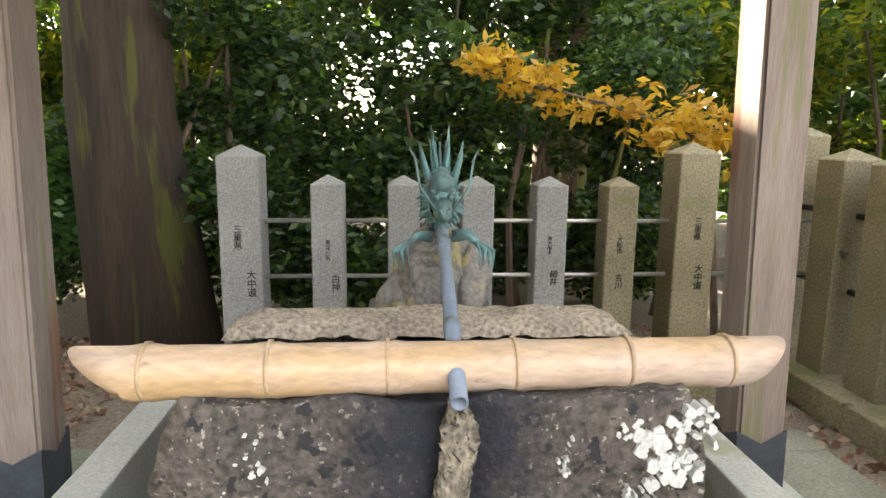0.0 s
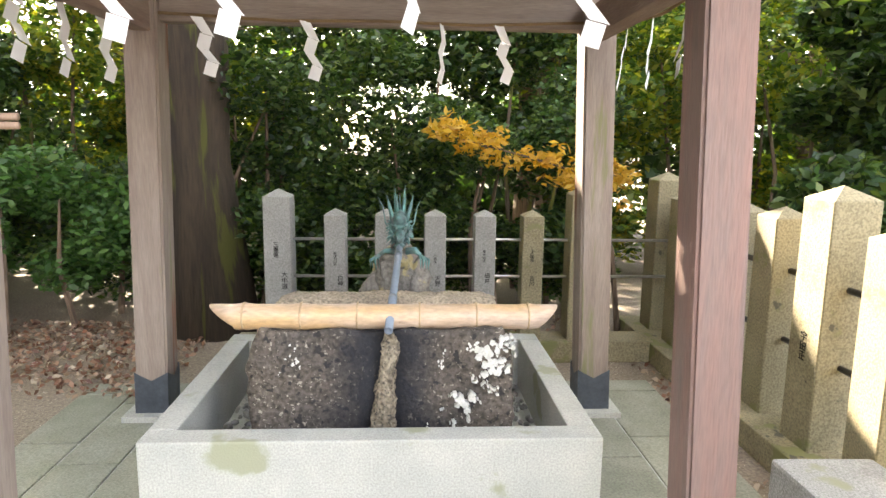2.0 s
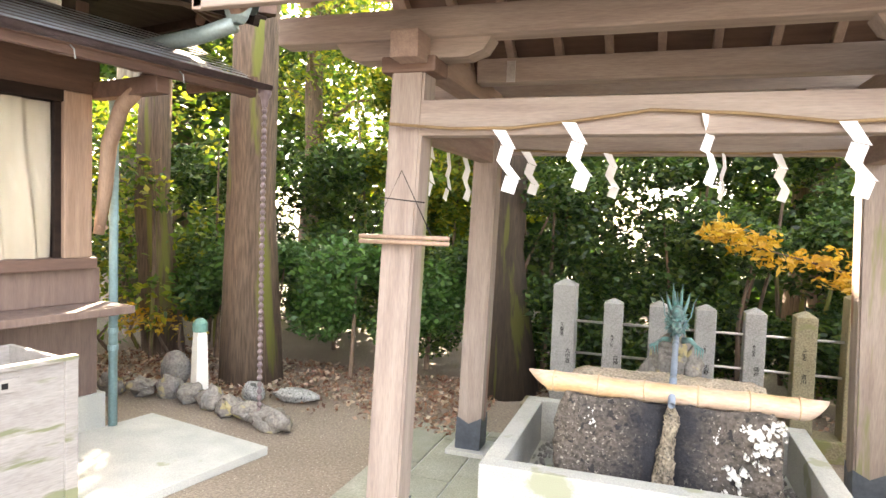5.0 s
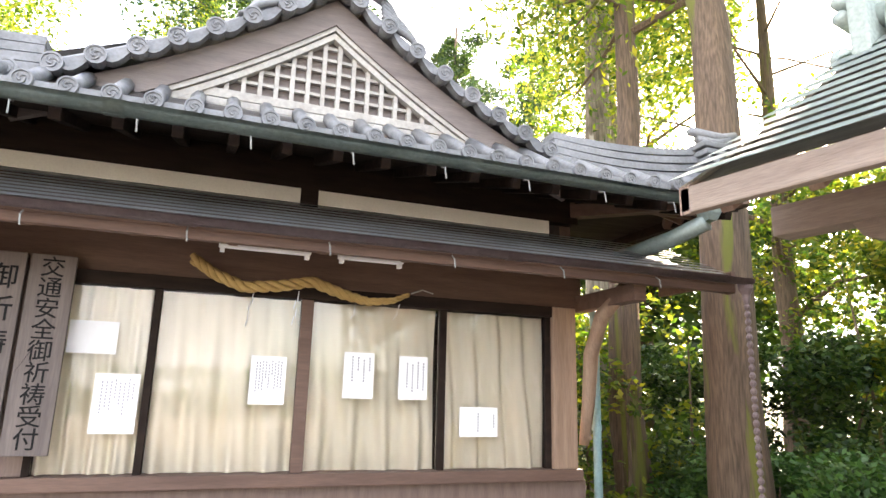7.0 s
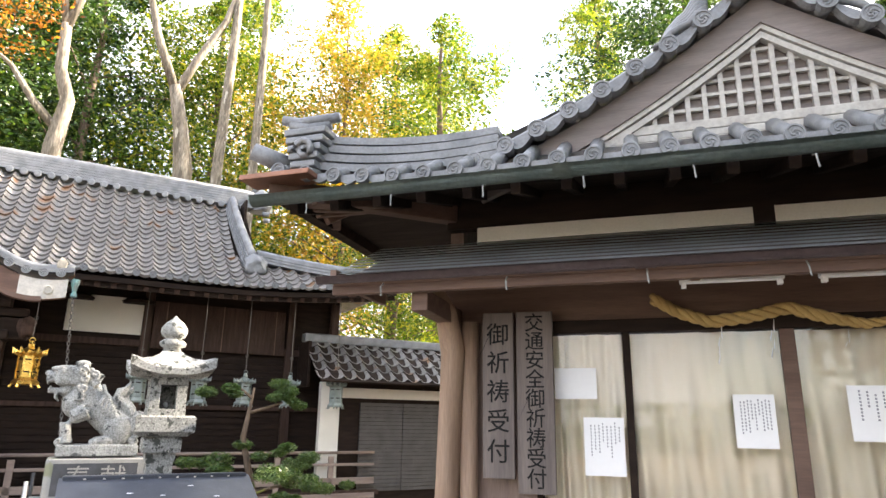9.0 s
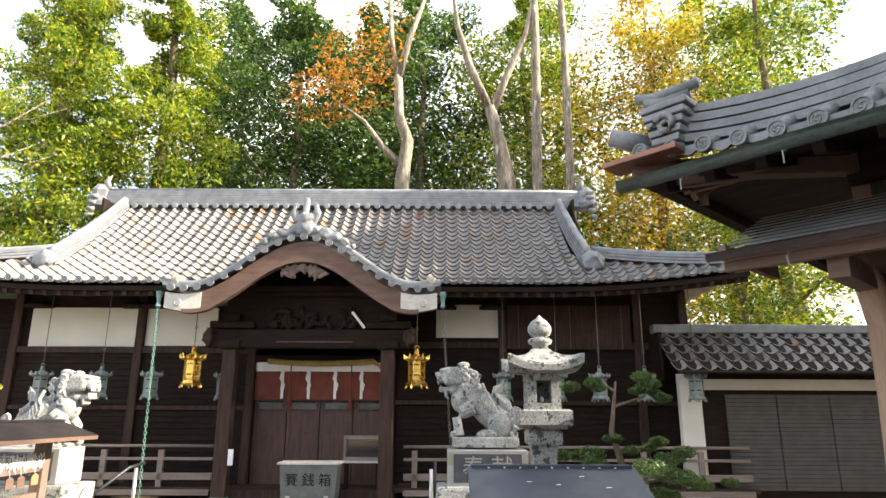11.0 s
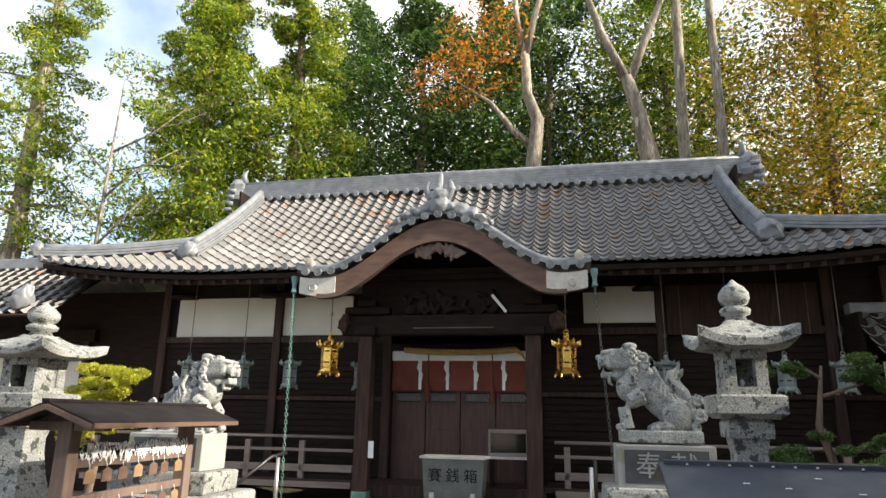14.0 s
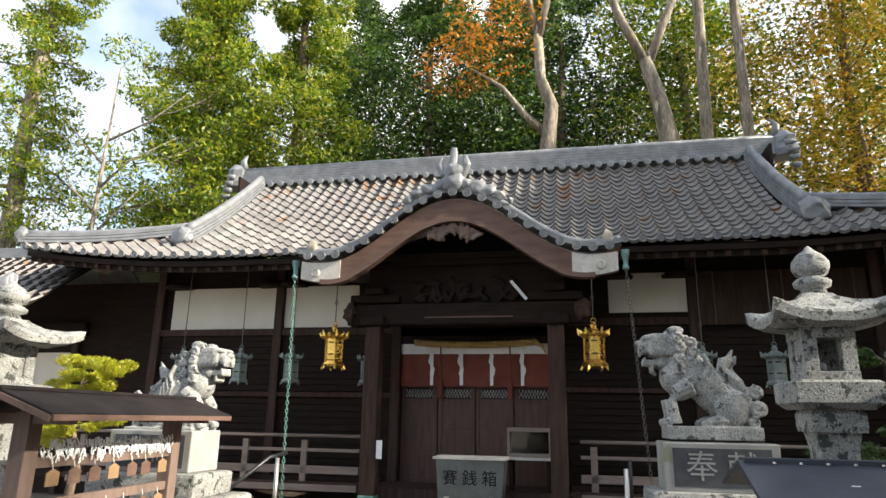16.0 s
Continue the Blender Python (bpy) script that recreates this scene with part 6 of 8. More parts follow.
def hall_body():
    lay = "dark stained timber wall of the main hall"
    y = 2.2
    def wall(name, x0, x1, z0, z1, m, label, d=0.1, yy=y):
        return solid(name, box(x0, x1, yy, yy + d, z0, z1), m, FH, label, kind="structure")
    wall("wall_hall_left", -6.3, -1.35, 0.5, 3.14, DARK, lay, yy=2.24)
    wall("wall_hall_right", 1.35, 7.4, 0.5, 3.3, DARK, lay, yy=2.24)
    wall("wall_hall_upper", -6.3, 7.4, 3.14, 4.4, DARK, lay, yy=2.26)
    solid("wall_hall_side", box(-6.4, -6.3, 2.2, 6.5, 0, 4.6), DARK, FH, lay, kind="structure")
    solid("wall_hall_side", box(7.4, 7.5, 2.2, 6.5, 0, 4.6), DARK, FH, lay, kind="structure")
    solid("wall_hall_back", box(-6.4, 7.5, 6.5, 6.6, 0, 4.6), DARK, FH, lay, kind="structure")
    for x0, x1, z0, z1 in ((-6.05, -3.83, 3.15, 3.95), (-3.66, -2.2, 3.17, 3.95), (2.32, 3.6, 3.36, 4.04)):
        solid("wall_plaster", box(x0, x1, 2.225, 2.26, z0, z1), PLASTER, FH, "white plaster panel under the hall eave", kind="structure")
    # posts, rails and horizontal boards
    for x in (-6.3, -3.745, -1.42, 1.42, 3.68, 6.45, 7.4):
        solid("wall_post", box(x - 0.085, x + 0.085, 2.13, 2.3, 0.5, 4.3, 0.02), DARKV, FH, "dark squared post of the hall wall", kind="structure")
    for x in (-5.9, -3.9, -3.5, 2.45, 3.5):
        solid("trim", lathe([(0.28, 0), (0.3, 0.05), (0.2, 0.12)], (x, 2.2, 3.93), 12), DARK, FH, "dark bracket under the hall eave", kind="structure")
    for z, h in ((3.02, 0.12), (1.9, 0.08)):
        solid("trim", box(-6.3, -1.4, 2.16, 2.26, z, z + h), DARKV, FH, "dark rail across the hall wall", kind="structure")
        solid("trim", box(1.4, 7.4, 2.16, 2.26, z + 0.12, z + h + 0.12), DARKV, FH, "dark rail across the hall wall", kind="structure")
    wl_ = bpy.data.objects["wall_hall_left"]
    wr_ = bpy.data.objects["wall_hall_right"]
    for z in np.arange(0.62, 3.0, 0.115):
        for p, x0, x1 in ((wl_, -6.2, -3.84), (wl_, -3.66, -1.52), (wr_, 1.52, 3.58), (wr_, 3.78, 6.36)):
            part("board", box(x0, x1, 2.215, 2.245, z, z + 0.098, 0.004), DARK, p)
    # bamboo blind beside the plaster panel
    t = thing("blind", FH, (5.0, 2.15, 3.2), "brown reed blind under the hall eave", "blind")
    for k in range(29):
        part("slat", box(3.78, 6.3, 2.1, 2.118, 3.12 + k * 0.031, 3.147 + k * 0.031), DARKV, t)
    for x in (4.0, 5.05, 6.1):
        part("cord", box(x, x + 0.015, 2.092, 2.1, 3.12, 4.02), BROWN, t)
    # doors
    t = thing("door_1", FH, (0, 2.3, 0.5), "dark red brown panelled doors of the main hall with lattice lights", "door")
    tagged(t, kind="structure")
    for k in range(4):
        x0 = -1.33 + k * 0.665
        part("door_leaf", box(x0 + 0.01, x0 + 0.655, 2.3, 2.34, 0.45, 2.62), DOORW, t)
        for x in (x0 + 0.01, x0 + 0.595):
            part("stile", box(x, x + 0.06, 2.285, 2.302, 0.45, 2.1, 0.004), DOORW, t)
        for z in (0.5, 0.95, 1.4, 1.82):
            part("rail", box(x0 + 0.07, x0 + 0.595, 2.287, 2.302, z, z + 0.07, 0.004), DOORW, t)
        part("lattice_frame", box(x0 + 0.1, x0 + 0.57, 2.29, 2.3, 1.9, 2.07), INK, t)
        for q in range(9):
            for d in (-1, 1):
                cx = x0 + 0.13 + q * 0.052
                part("lattice_bar", beam((cx - 0.04 * d, 2.282, 1.915), (cx + 0.04 * d, 2.282, 2.055), 0.01, 0.008, bev=0), WOODL, t)
    part("head", box(-1.4, 1.4, 2.16, 2.3, 2.85, 2.98, 0.01), DARK, t)
    # curtain with white head band and straps
    t = thing("door_curtain", FH, (0, 2.16, 2.1), "red brown cloth hanging with white band and straps over the doors", "curtain")
    part("cloth", strip([[(x, 2.19 + 0.012 * math.sin(x * 17), z) for x in np.linspace(-1.32, 1.32, 60)] for z in (2.1, 2.4, 2.68)]), REDCLOTH, t, smooth=True)
    part("band", strip([[(x, 2.183 + 0.012 * math.sin(x * 17), z) for x in np.linspace(-1.33, 1.33, 60)] for z in (2.66, 2.84)]), PAPER, t)
    for x in (-0.79, -0.26, 0.27, 0.8):
        part("strap", box(x, x + 0.055, 2.165, 2.172, 2.12, 2.68), PAPER, t)
    for x in (-0.6, 0.62):
        part("tassel", tube([(x, 2.14, 2.8), (x, 2.14, 2.25), (x, 2.14, 2.2), (x, 2.14, 1.9)], [0.012, 0.012, 0.035, 0.055], 10), REDCLOTH, t, smooth=True)
    for i, x in enumerate((-0.82, -0.3, 0.25, 0.78)):
        shide(None, FH, x, 2.12, 2.74, 0.46, 0.11, 0.2, i + 40)
    t = thing("sacred_rope", FH, (0, 2.1, 2.8), "thick straw rope with fringe across the hall door", "rope")
    for s in range(3):
        pts = [(x, 2.08 + 0.03 * math.cos(x * 22 + s * 2.09), 2.86 - 0.05 * (1 - (x / 1.1) ** 2) + 0.03 * math.sin(x * 22 + s * 2.09)) for x in np.linspace(-1.05, 1.05, 90)]
        part("strand", tube(pts, 0.032, 7), STRAW, t, smooth=True)
    part("frayed_end", tube([(1.05, 2.08, 2.86), (1.18, 2.06, 2.78), (1.26, 2.05, 2.62)], [0.05, 0.03, 0.004], 7), STRAW, t, smooth=True)
    # veranda
    solid("veranda_floor", box(-7.2, -1.6, 1.3, 2.24, 0.46, 0.54), DARKV, FH, "dark plank veranda of the main hall", kind="structure")
    solid("veranda_floor", box(1.6, 8.2, 1.3, 2.24, 0.46, 0.54), DARKV, FH, "dark plank veranda of the main hall", kind="structure")
    solid("veranda_floor", box(-1.6, 1.6, 1.2, 2.4, 0.3, 0.5), DARKV, FH, "dark plank floor before the hall doors", kind="structure")
    for s, x0, x1 in ((-1, -7.1, -1.75), (1, 1.75, 8.1)):
        t = thing("veranda_rail", FH, ((x0 + x1) / 2, 1.35, 0.5), "weathered grey timber rail along the hall veranda", "railing", "veranda rails")
        part("top_rail", tube([(x0, 1.35, 1.25), (x1, 1.35, 1.25)], 0.028, 8), RAILW, t, smooth=True)
        part("mid_rail", box(x0, x1, 1.33, 1.38, 1.0, 1.05, 0.004), RAILW, t)
        part("low_rail", box(x0, x1, 1.32, 1.39, 0.66, 0.78, 0.004), RAILW, t)
        part("sill_beam", box(x0, x1, 1.27, 1.31, 0.4, 0.5, 0.004), RAILW, t)
        for x in np.arange(x0 + 0.2, x1, 1.05):
            part("post", box(x - 0.05, x + 0.05, 1.32, 1.39, 0.5, 1.18, 0.006), RAILW, t)
    # left wing and right annex
    FA = FH @ Matrix.Translation((0.35, 0, 0))
    solid("annex_wall", box(7.0, 12.5, 1.5, 1.62, 0, 2.75), DARK, FA, "dark wall of the low annex", kind="structure")
    solid("annex_wall", box(6.6, 7.0, 1.45, 1.6, 0.2, 2.6), PLASTER, FA, "white plaster wall end of the annex", kind="structure")
    t = thing("shutter", FA, (9, 1.45, 0.4), "dark grey metal shutters of the annex", "shutter")
    for x0, x1 in ((7.45, 8.4), (8.42, 9.4), (9.42, 10.4)):
        for z in np.arange(0.5, 2.2, 0.075):
            part("slat", box(x0, x1, 1.45, 1.49, z, z + 0.066, 0.006), SHUT, t)
    solid("trim", box(7.0, 12.0, 1.43, 1.5, 2.3, 2.5), PLASTER, FA, "white plaster band over the shutters", kind="structure")
    t = thing("annex_roof", FA, (9.5, 2.2, 2.7), "grey tiled roof of the low annex", "roof")
    W = 0.27
    for r in range(5):
        y, z = 0.75 + r * 0.23, 2.62 + r * 0.17
        part("tile_row", arc_tiles(6.3, 12.6, y, y + 0.26, z + 0.03, z + 0.18, 23), TILE, t)
    part("roof_board", beam((9.45, 0.72, 2.57), (9.45, 2.0, 3.5), 6.2, 0.04), DARK, t)
    part("back_slope", beam((9.45, 3.2, 2.57), (9.45, 1.92, 3.5), 6.2, 0.04), TILE, t)
    part("ridge", box(6.3, 12.6, 1.8, 2.05, 3.42, 3.6, 0.03), TILE2, t)
    part("gable_end", slab([(6.3, 2.5), (6.36, 2.5), (6.36, 3.4), (6.3, 3.4)], 1.5, 2.4), DARK, t)
    solid("wing_wall", box(-13, -6.4, 2.6, 2.72, 0, 4.2), DARK, FH, "dark timber wall of the left wing", kind="structure")
    solid("wing_panel", box(-13, -8.5, 2.55, 2.6, 1.95, 2.75), PLASTER, FH, "white plaster panel of the left wing", kind="structure")
    for x in (-12.2, -10.9, -9.6, -8.42):
        solid("wall_post", box(x - 0.07, x + 0.07, 2.5, 2.58, 0, 3.3, 0.01), DARKV, FH, "dark post of the left wing", kind="structure")
    solid("trim", box(-13, -8.2, 2.45, 2.6, 3.1, 3.35), DARK, FH, "dark beam of the left wing", kind="structure")
    t = thing("wing_roof", FH, (-10, 2, 3.4), "grey tiled roof of the left wing", "roof")
    for r in range(9):
        y, z = 0.4 + r * 0.23, 3.4 + r * 0.16
        part("tile_row", arc_tiles(-13.2, -7.6 - r * 0.05, y, y + 0.26, z + 0.03, z + 0.175, 20), TILE, t)
    part("roof_board", beam((-10.4, 0.36, 3.34), (-10.4, 2.5, 4.85), 5.5, 0.04), DARK, t)
    part("ridge", box(-13.2, -7.6, 2.3, 2.6, 4.75, 5.0, 0.03), TILE2, t)
    part("back_slope", beam((-10.4, 4.7, 3.34), (-10.4, 2.5, 4.85), 5.5, 0.04), TILE, t)
    bm = lump((-8.4, 0.6, 3.72), (0.22, 0.18, 0.25), 11.0, 3, 0.45)
    part("ridge_ornament", bm, TILE2, t, smooth=True)


def gold_lantern(x, y, z, m, label, group, small=1.0, name="hanging_lantern"):
    """A six-sided hanging lantern: crown roof, pierced body, scalloped skirt, chain."""
    t = thing(name, FH, (x, y, z), label, "lantern", group)
    k = small
    part("body", lathe([(0.125 * k, 0.09 * k), (0.13 * k, 0.11 * k), (0.13 * k, 0.4 * k), (0.125 * k, 0.42 * k)], (x, y, z), 6), m, t)
    part("skirt", lathe([(0.11 * k, 0.0), (0.17 * k, 0.01 * k), (0.175 * k, 0.04 * k), (0.13 * k, 0.09 * k)], (x, y, z), 6), m, t)
    part("roof", lathe([(0.15 * k, 0.42 * k), (0.16 * k, 0.44 * k), (0.1 * k, 0.5 * k), (0.04 * k, 0.53 * k), (0.045 * k, 0.57 * k), (0.015 * k, 0.62 * k)], (x, y, z), 12), m, t)
    for i in range(12):
        a = i * math.pi / 6
        c, s = math.cos(a), math.sin(a)
        h = 0.52 if i % 2 == 0 else 0.49
        part("petal", tube([(x + 0.13 * k * c, y + 0.13 * k * s, z + 0.42 * k), (x + 0.19 * k * c, y + 0.19 * k * s, z + 0.45 * k), (x + 0.215 * k * c, y + 0.215 * k * s, z + h * k)], [0.022 * k, 0.032 * k, 0.006 * k], 6), m, t)
    for i in range(6):
        a = i * math.pi / 3
        c, s = math.cos(a), math.sin(a)
        part("corner_post", tube([(x + 0.13 * k * c, y + 0.13 * k * s, z + 0.09 * k), (x + 0.13 * k * c, y + 0.13 * k * s, z + 0.42 * k)], 0.011 * k, 5), m, t)
        part("foot", tube([(x + 0.15 * k * c, y + 0.15 * k * s, z + 0.02 * k), (x + 0.18 * k * c, y + 0.18 * k * s, z - 0.03 * k)], 0.016 * k, 5), m, t)
        a += math.pi / 6
        c, s = math.cos(a) * 0.116 * k, math.sin(a) * 0.116 * k
        for dz in (0.18, 0.35):
            part("pierced_panel", beam((x + c - 0.04 * k * math.sin(a), y + s + 0.04 * k * math.cos(a), z + dz * k), (x + c + 0.04 * k * math.sin(a), y + s - 0.04 * k * math.cos(a), z + dz * k), 0.004, 0.02 * k, bev=0), DARK, t)
    part("ring", tube([(x + math.cos(a) * 0.035 * k, y, z + 0.63 * k + math.sin(a) * 0.035 * k) for a in np.linspace(0, 6.28, 11)], 0.007, 5), m, t)
    part("chain", tube([(x, y, z + 0.66 * k), (x, y, 4.18)], 0.008, 5), CHAIN, t)
    part("chain_ring", tube([(x + math.cos(a) * 0.028, y, z + 0.95 * k + math.sin(a) * 0.028) for a in np.linspace(0, 6.28, 9)], 0.006, 5), CHAIN, t)
    return t


def stone_lantern(x, y, k, label, word, tall=0.945):
    t = thing("stone_lantern", FH, (x, y, 0), label, "stone lantern", "stone lanterns")
    T = radians(45)
    z0 = 0.0
    part("base", lathe([(0.62, 0), (0.62, 0.25), (0.56, 0.28), (0.52, 0.5), (0.42, 0.56)], (x, y, z0), 4, turn=T), LANT, t)
    part("shaft", lathe([(0.4, 0.56), (0.36, 0.75), (0.27, 1.0), (0.215, 1.3), (0.21, 1.46), (0.25, 1.6)], (x, y, z0), 4, turn=T), LANT, t)
    part("neck", lathe([(0.3, 1.6), (0.31, 1.64), (0.31, 1.74), (0.28, 1.77)], (x, y, z0), 4, turn=T), LANT, t)
    part("platform", lathe([(0.38, 1.77), (0.48, 1.82), (0.485, 1.97), (0.44, 1.99)], (x, y, z0), 4, turn=T), LANT, t)
    # fire box with an opening on each side
    for sx in (-1, 1):
        for sy in (-1, 1):
            part("fire_box_post", box(x + sx * 0.155 - 0.06, x + sx * 0.155 + 0.06, y + sy * 0.155 - 0.06, y + sy * 0.155 + 0.06, 2.06, 2.32, 0.006), LANT, t)
    for z in (1.98, 2.32):
        part("fire_box_slab", box(x - 0.22, x + 0.22, y - 0.22, y + 0.22, z, z + 0.08, 0.006), LANT, t)
    part("fire_box_back", box(x - 0.1, x + 0.1, y + 0.12, y + 0.2, 2.06, 2.32), LANT, t)
    for sx in (-1, 1):
        part("fire_box_side", box(x + sx * 0.175 - 0.02, x + sx * 0.175 + 0.02, y - 0.1, y + 0.1, 2.06, 2.32), LANT, t)
        part("side_boss", tube([(x + sx * 0.19, y, 2.19), (x + sx * 0.215, y, 2.19)], [0.05, 0.035], 12), LANT, t)
    rings = []
    for h, z, lift in ((0.2, 2.395, 0), (0.38, 2.41, 0.03), (0.455, 2.425, 0.09), (0.46, 2.49, 0.12), (0.43, 2.515, 0.1), (0.34, 2.545, 0.05), (0.24, 2.6, 0.015), (0.15, 2.66, 0), (0.12, 2.69, 0)):
        ring = []
        for side in range(4):
            c, sn = math.cos(side * math.pi / 2), math.sin(side * math.pi / 2)
            for i in range(10):
                u = i / 5 - 1
                g = 1 + 0.07 * abs(u) ** 4 * (lift > 0.04)
                ring.append((x + h * g * (c * u + sn), y + h * g * (sn * u - c), z + lift * abs(u) ** 3))
        rings.append(ring)
    part("roof", roughen(strip(rings, close=True), 0.012, 14), LANT, t)
    part("finial", lathe([(0.13, 2.68), (0.1, 2.74), (0.155, 2.76), (0.165, 2.8), (0.13, 2.83), (0.09, 2.845), (0.14, 2.865), (0.165, 2.92), (0.16, 2.97), (0.11, 3.03), (0.05, 3.07), (0.01, 3.11)], (x, y, z0), 14), LANT, t, smooth=True)
    part("lamp_bulb", lathe([(0.01, 0), (0.03, 0.02), (0.03, 0.05), (0.01, 0.07)], (x, y, 2.07), 10), PAPER, t, smooth=True)
    writing("\n".join(word), 0.14, Matrix.Translation((x, y - 0.235, 1.2)) @ Matrix.Rotation(radians(8), 4, "X"), t, GREY2)
    t.matrix_basis = t.matrix_basis @ Matrix.Diagonal((k, k, tall, 1))
    return t


def lion(x, y, z, flip):
    """A seated guardian lion as one mesh: legs, chest, haunch, curled mane, head, tail and plinth."""
    bm = bmesh.new()
    def ball(px, py, pz, sx, sy, sz, k=3):
        r = bmesh.ops.create_icosphere(bm, subdivisions=k, radius=1)
        bmesh.ops.transform(bm, verts=r["verts"], matrix=Matrix.Translation((x + px * flip, y + py, z + pz)) @ Matrix.Diagonal((sx, sy, sz, 1)))
    def curl(px, py, pz, r, turn=0.0):
        pts = [(x + (px + (r * (1 - 0.1 * i)) * math.cos(i * 0.8 + turn)) * flip, y + py, z + pz + (r * (1 - 0.1 * i)) * math.sin(i * 0.8 + turn)) for i in range(10)]
        tube(pts, r * 0.34, 6, bm)
    def rope(pts, rad, n=8):
        tube([(x + p[0] * flip, y + p[1], z + p[2]) for p in pts], rad, n, bm)
    # sloping body, chest, haunch
    rope([(0.2, 0, 0.22), (0.04, 0, 0.36), (-0.14, 0, 0.54), (-0.26, 0, 0.7), (-0.3, 0, 0.84)], [0.2, 0.19, 0.19, 0.17, 0.12], 16)
    ball(-0.33, 0, 0.52, 0.15, 0.17, 0.18)
    ball(0.22, 0, 0.2, 0.2, 0.2, 0.19)
    # square head with open jaws, brow, nose and beard
    box(x - 0.43 * flip - 0.15, x - 0.43 * flip + 0.15, y - 0.16, y + 0.16, z + 0.72, z + 0.96, 0.05, bm)
    box(x - 0.6 * flip - 0.075, x - 0.6 * flip + 0.075, y - 0.125, y + 0.125, z + 0.755, z + 0.86, 0.03, bm)
    box(x - 0.565 * flip - 0.08, x - 0.565 * flip + 0.08, y - 0.1, y + 0.1, z + 0.625, z + 0.69, 0.02, bm)
    ball(-0.44, 0, 0.66, 0.1, 0.13, 0.08, 2)
    ball(-0.66, 0, 0.865, 0.045, 0.07, 0.035, 2)
    for k in range(5):
        rope([(-0.55, -0.08 + 0.04 * k, 0.64), (-0.55, -0.08 + 0.04 * k, 0.57), (-0.51, -0.08 + 0.04 * k, 0.53)], [0.022, 0.02, 0.006], 6)
    for s in (-1, 1):
        ball(-0.57, s * 0.095, 0.915, 0.075, 0.06, 0.035, 2)
        ball(-0.59, s * 0.09, 0.873, 0.026, 0.03, 0.024, 2)
        ball(-0.31, s * 0.15, 0.98, 0.09, 0.035, 0.05, 2)
        for k in range(4):
            ball(-0.655, s * (0.015 + 0.03 * k), 0.745, 0.014, 0.012, 0.024, 1)
            ball(-0.62, s * (0.015 + 0.03 * k), 0.7, 0.013, 0.012, 0.02, 1)
        # fore leg on a ball, hind leg and foot
        rope([(-0.2, s * 0.13, 0.42), (-0.33, s * 0.14, 0.34), (-0.4, s * 0.14, 0.27), (-0.38, s * 0.14, 0.14), (-0.37, s * 0.14, 0.05)], [0.11, 0.085, 0.068, 0.062, 0.075], 10)
        for k in range(4):
            ball(-0.45, s * (0.095 + 0.032 * k), 0.06, 0.045, 0.02, 0.045, 2)
            ball(-0.08, s * (0.13 + 0.035 * k), 0.055, 0.05, 0.021, 0.04, 2)
        ball(0.18, s * 0.16, 0.2, 0.17, 0.09, 0.19)
        ball(0.03, s * 0.18, 0.075, 0.13, 0.075, 0.06, 2)
        # curls round the face and down the neck
        for i, (px, pz) in enumerate(((-0.3, 0.9), (-0.27, 0.8), (-0.28, 0.7), (-0.3, 0.6), (-0.17, 0.86), (-0.15, 0.75), (-0.16, 0.64), (-0.2, 0.54))):
            curl(px, s * (0.185 - 0.02 * (i > 3)), pz, 0.058, i * 1.3)
            ball(px, s * (0.17 - 0.02 * (i > 3)), pz, 0.055, 0.03, 0.055, 2)
        # strands down the back and belly
        for i in range(7):
            q = i / 6
            rope([(-0.06 + 0.02 * i, s * (0.17 - 0.015 * i), 0.74 - 0.055 * i), (-0.01 + 0.03 * i, s * 0.19, 0.62 - 0.05 * i), (-0.06 + 0.045 * i, s * 0.2, 0.5 - 0.035 * i), (-0.02 + 0.05 * i, s * 0.195, 0.4 - 0.03 * i)], [0.028, 0.026, 0.022, 0.008], 6)
        for px, pz, r in ((0.4, 0.36, 0.075), (0.42, 0.2, 0.08), (0.36, 0.07, 0.06), (0.26, 0.3, 0.06), (-0.22, 0.4, 0.055), (0.14, 0.19, 0.06)):
            curl(px, s * 0.2, pz, r, px * 20)
            ball(px, s * 0.18, pz, r, 0.035, r, 2)
    for j in range(5):
        for i in range(3):
            curl(-0.34 + 0.12 * i, -0.12 + 0.06 * j, 0.97 - 0.07 * i, 0.04, j)
    # upright flame tail
    for s in (-1, 0, 1):
        rope([(0.34, 0.06 * s, 0.28), (0.27 + 0.02 * s, 0.07 * s, 0.46), (0.16 + 0.05 * s, 0.07 * s, 0.58), (0.2 + 0.06 * s, 0.06 * s, 0.68), (0.26 + 0.04 * s, 0.04 * s, 0.8 - 0.06 * abs(s))], [0.07, 0.07, 0.06, 0.045, 0.008], 8)
    box(x - 0.46, x + 0.42, y - 0.27, y + 0.27, z - 0.1, z + 0.03, 0.015, bm)
    ob = solid("guardian_lion", bm, LIONS, FH, "seated grey stone guardian lion with curled mane on a carved pedestal", "statue", smooth=True, group="guardian lions")
    md = ob.modifiers.new("fuse", "REMESH")
    md.mode, md.voxel_size, md.use_smooth_shade = "VOXEL", 0.0095, True
    return ob


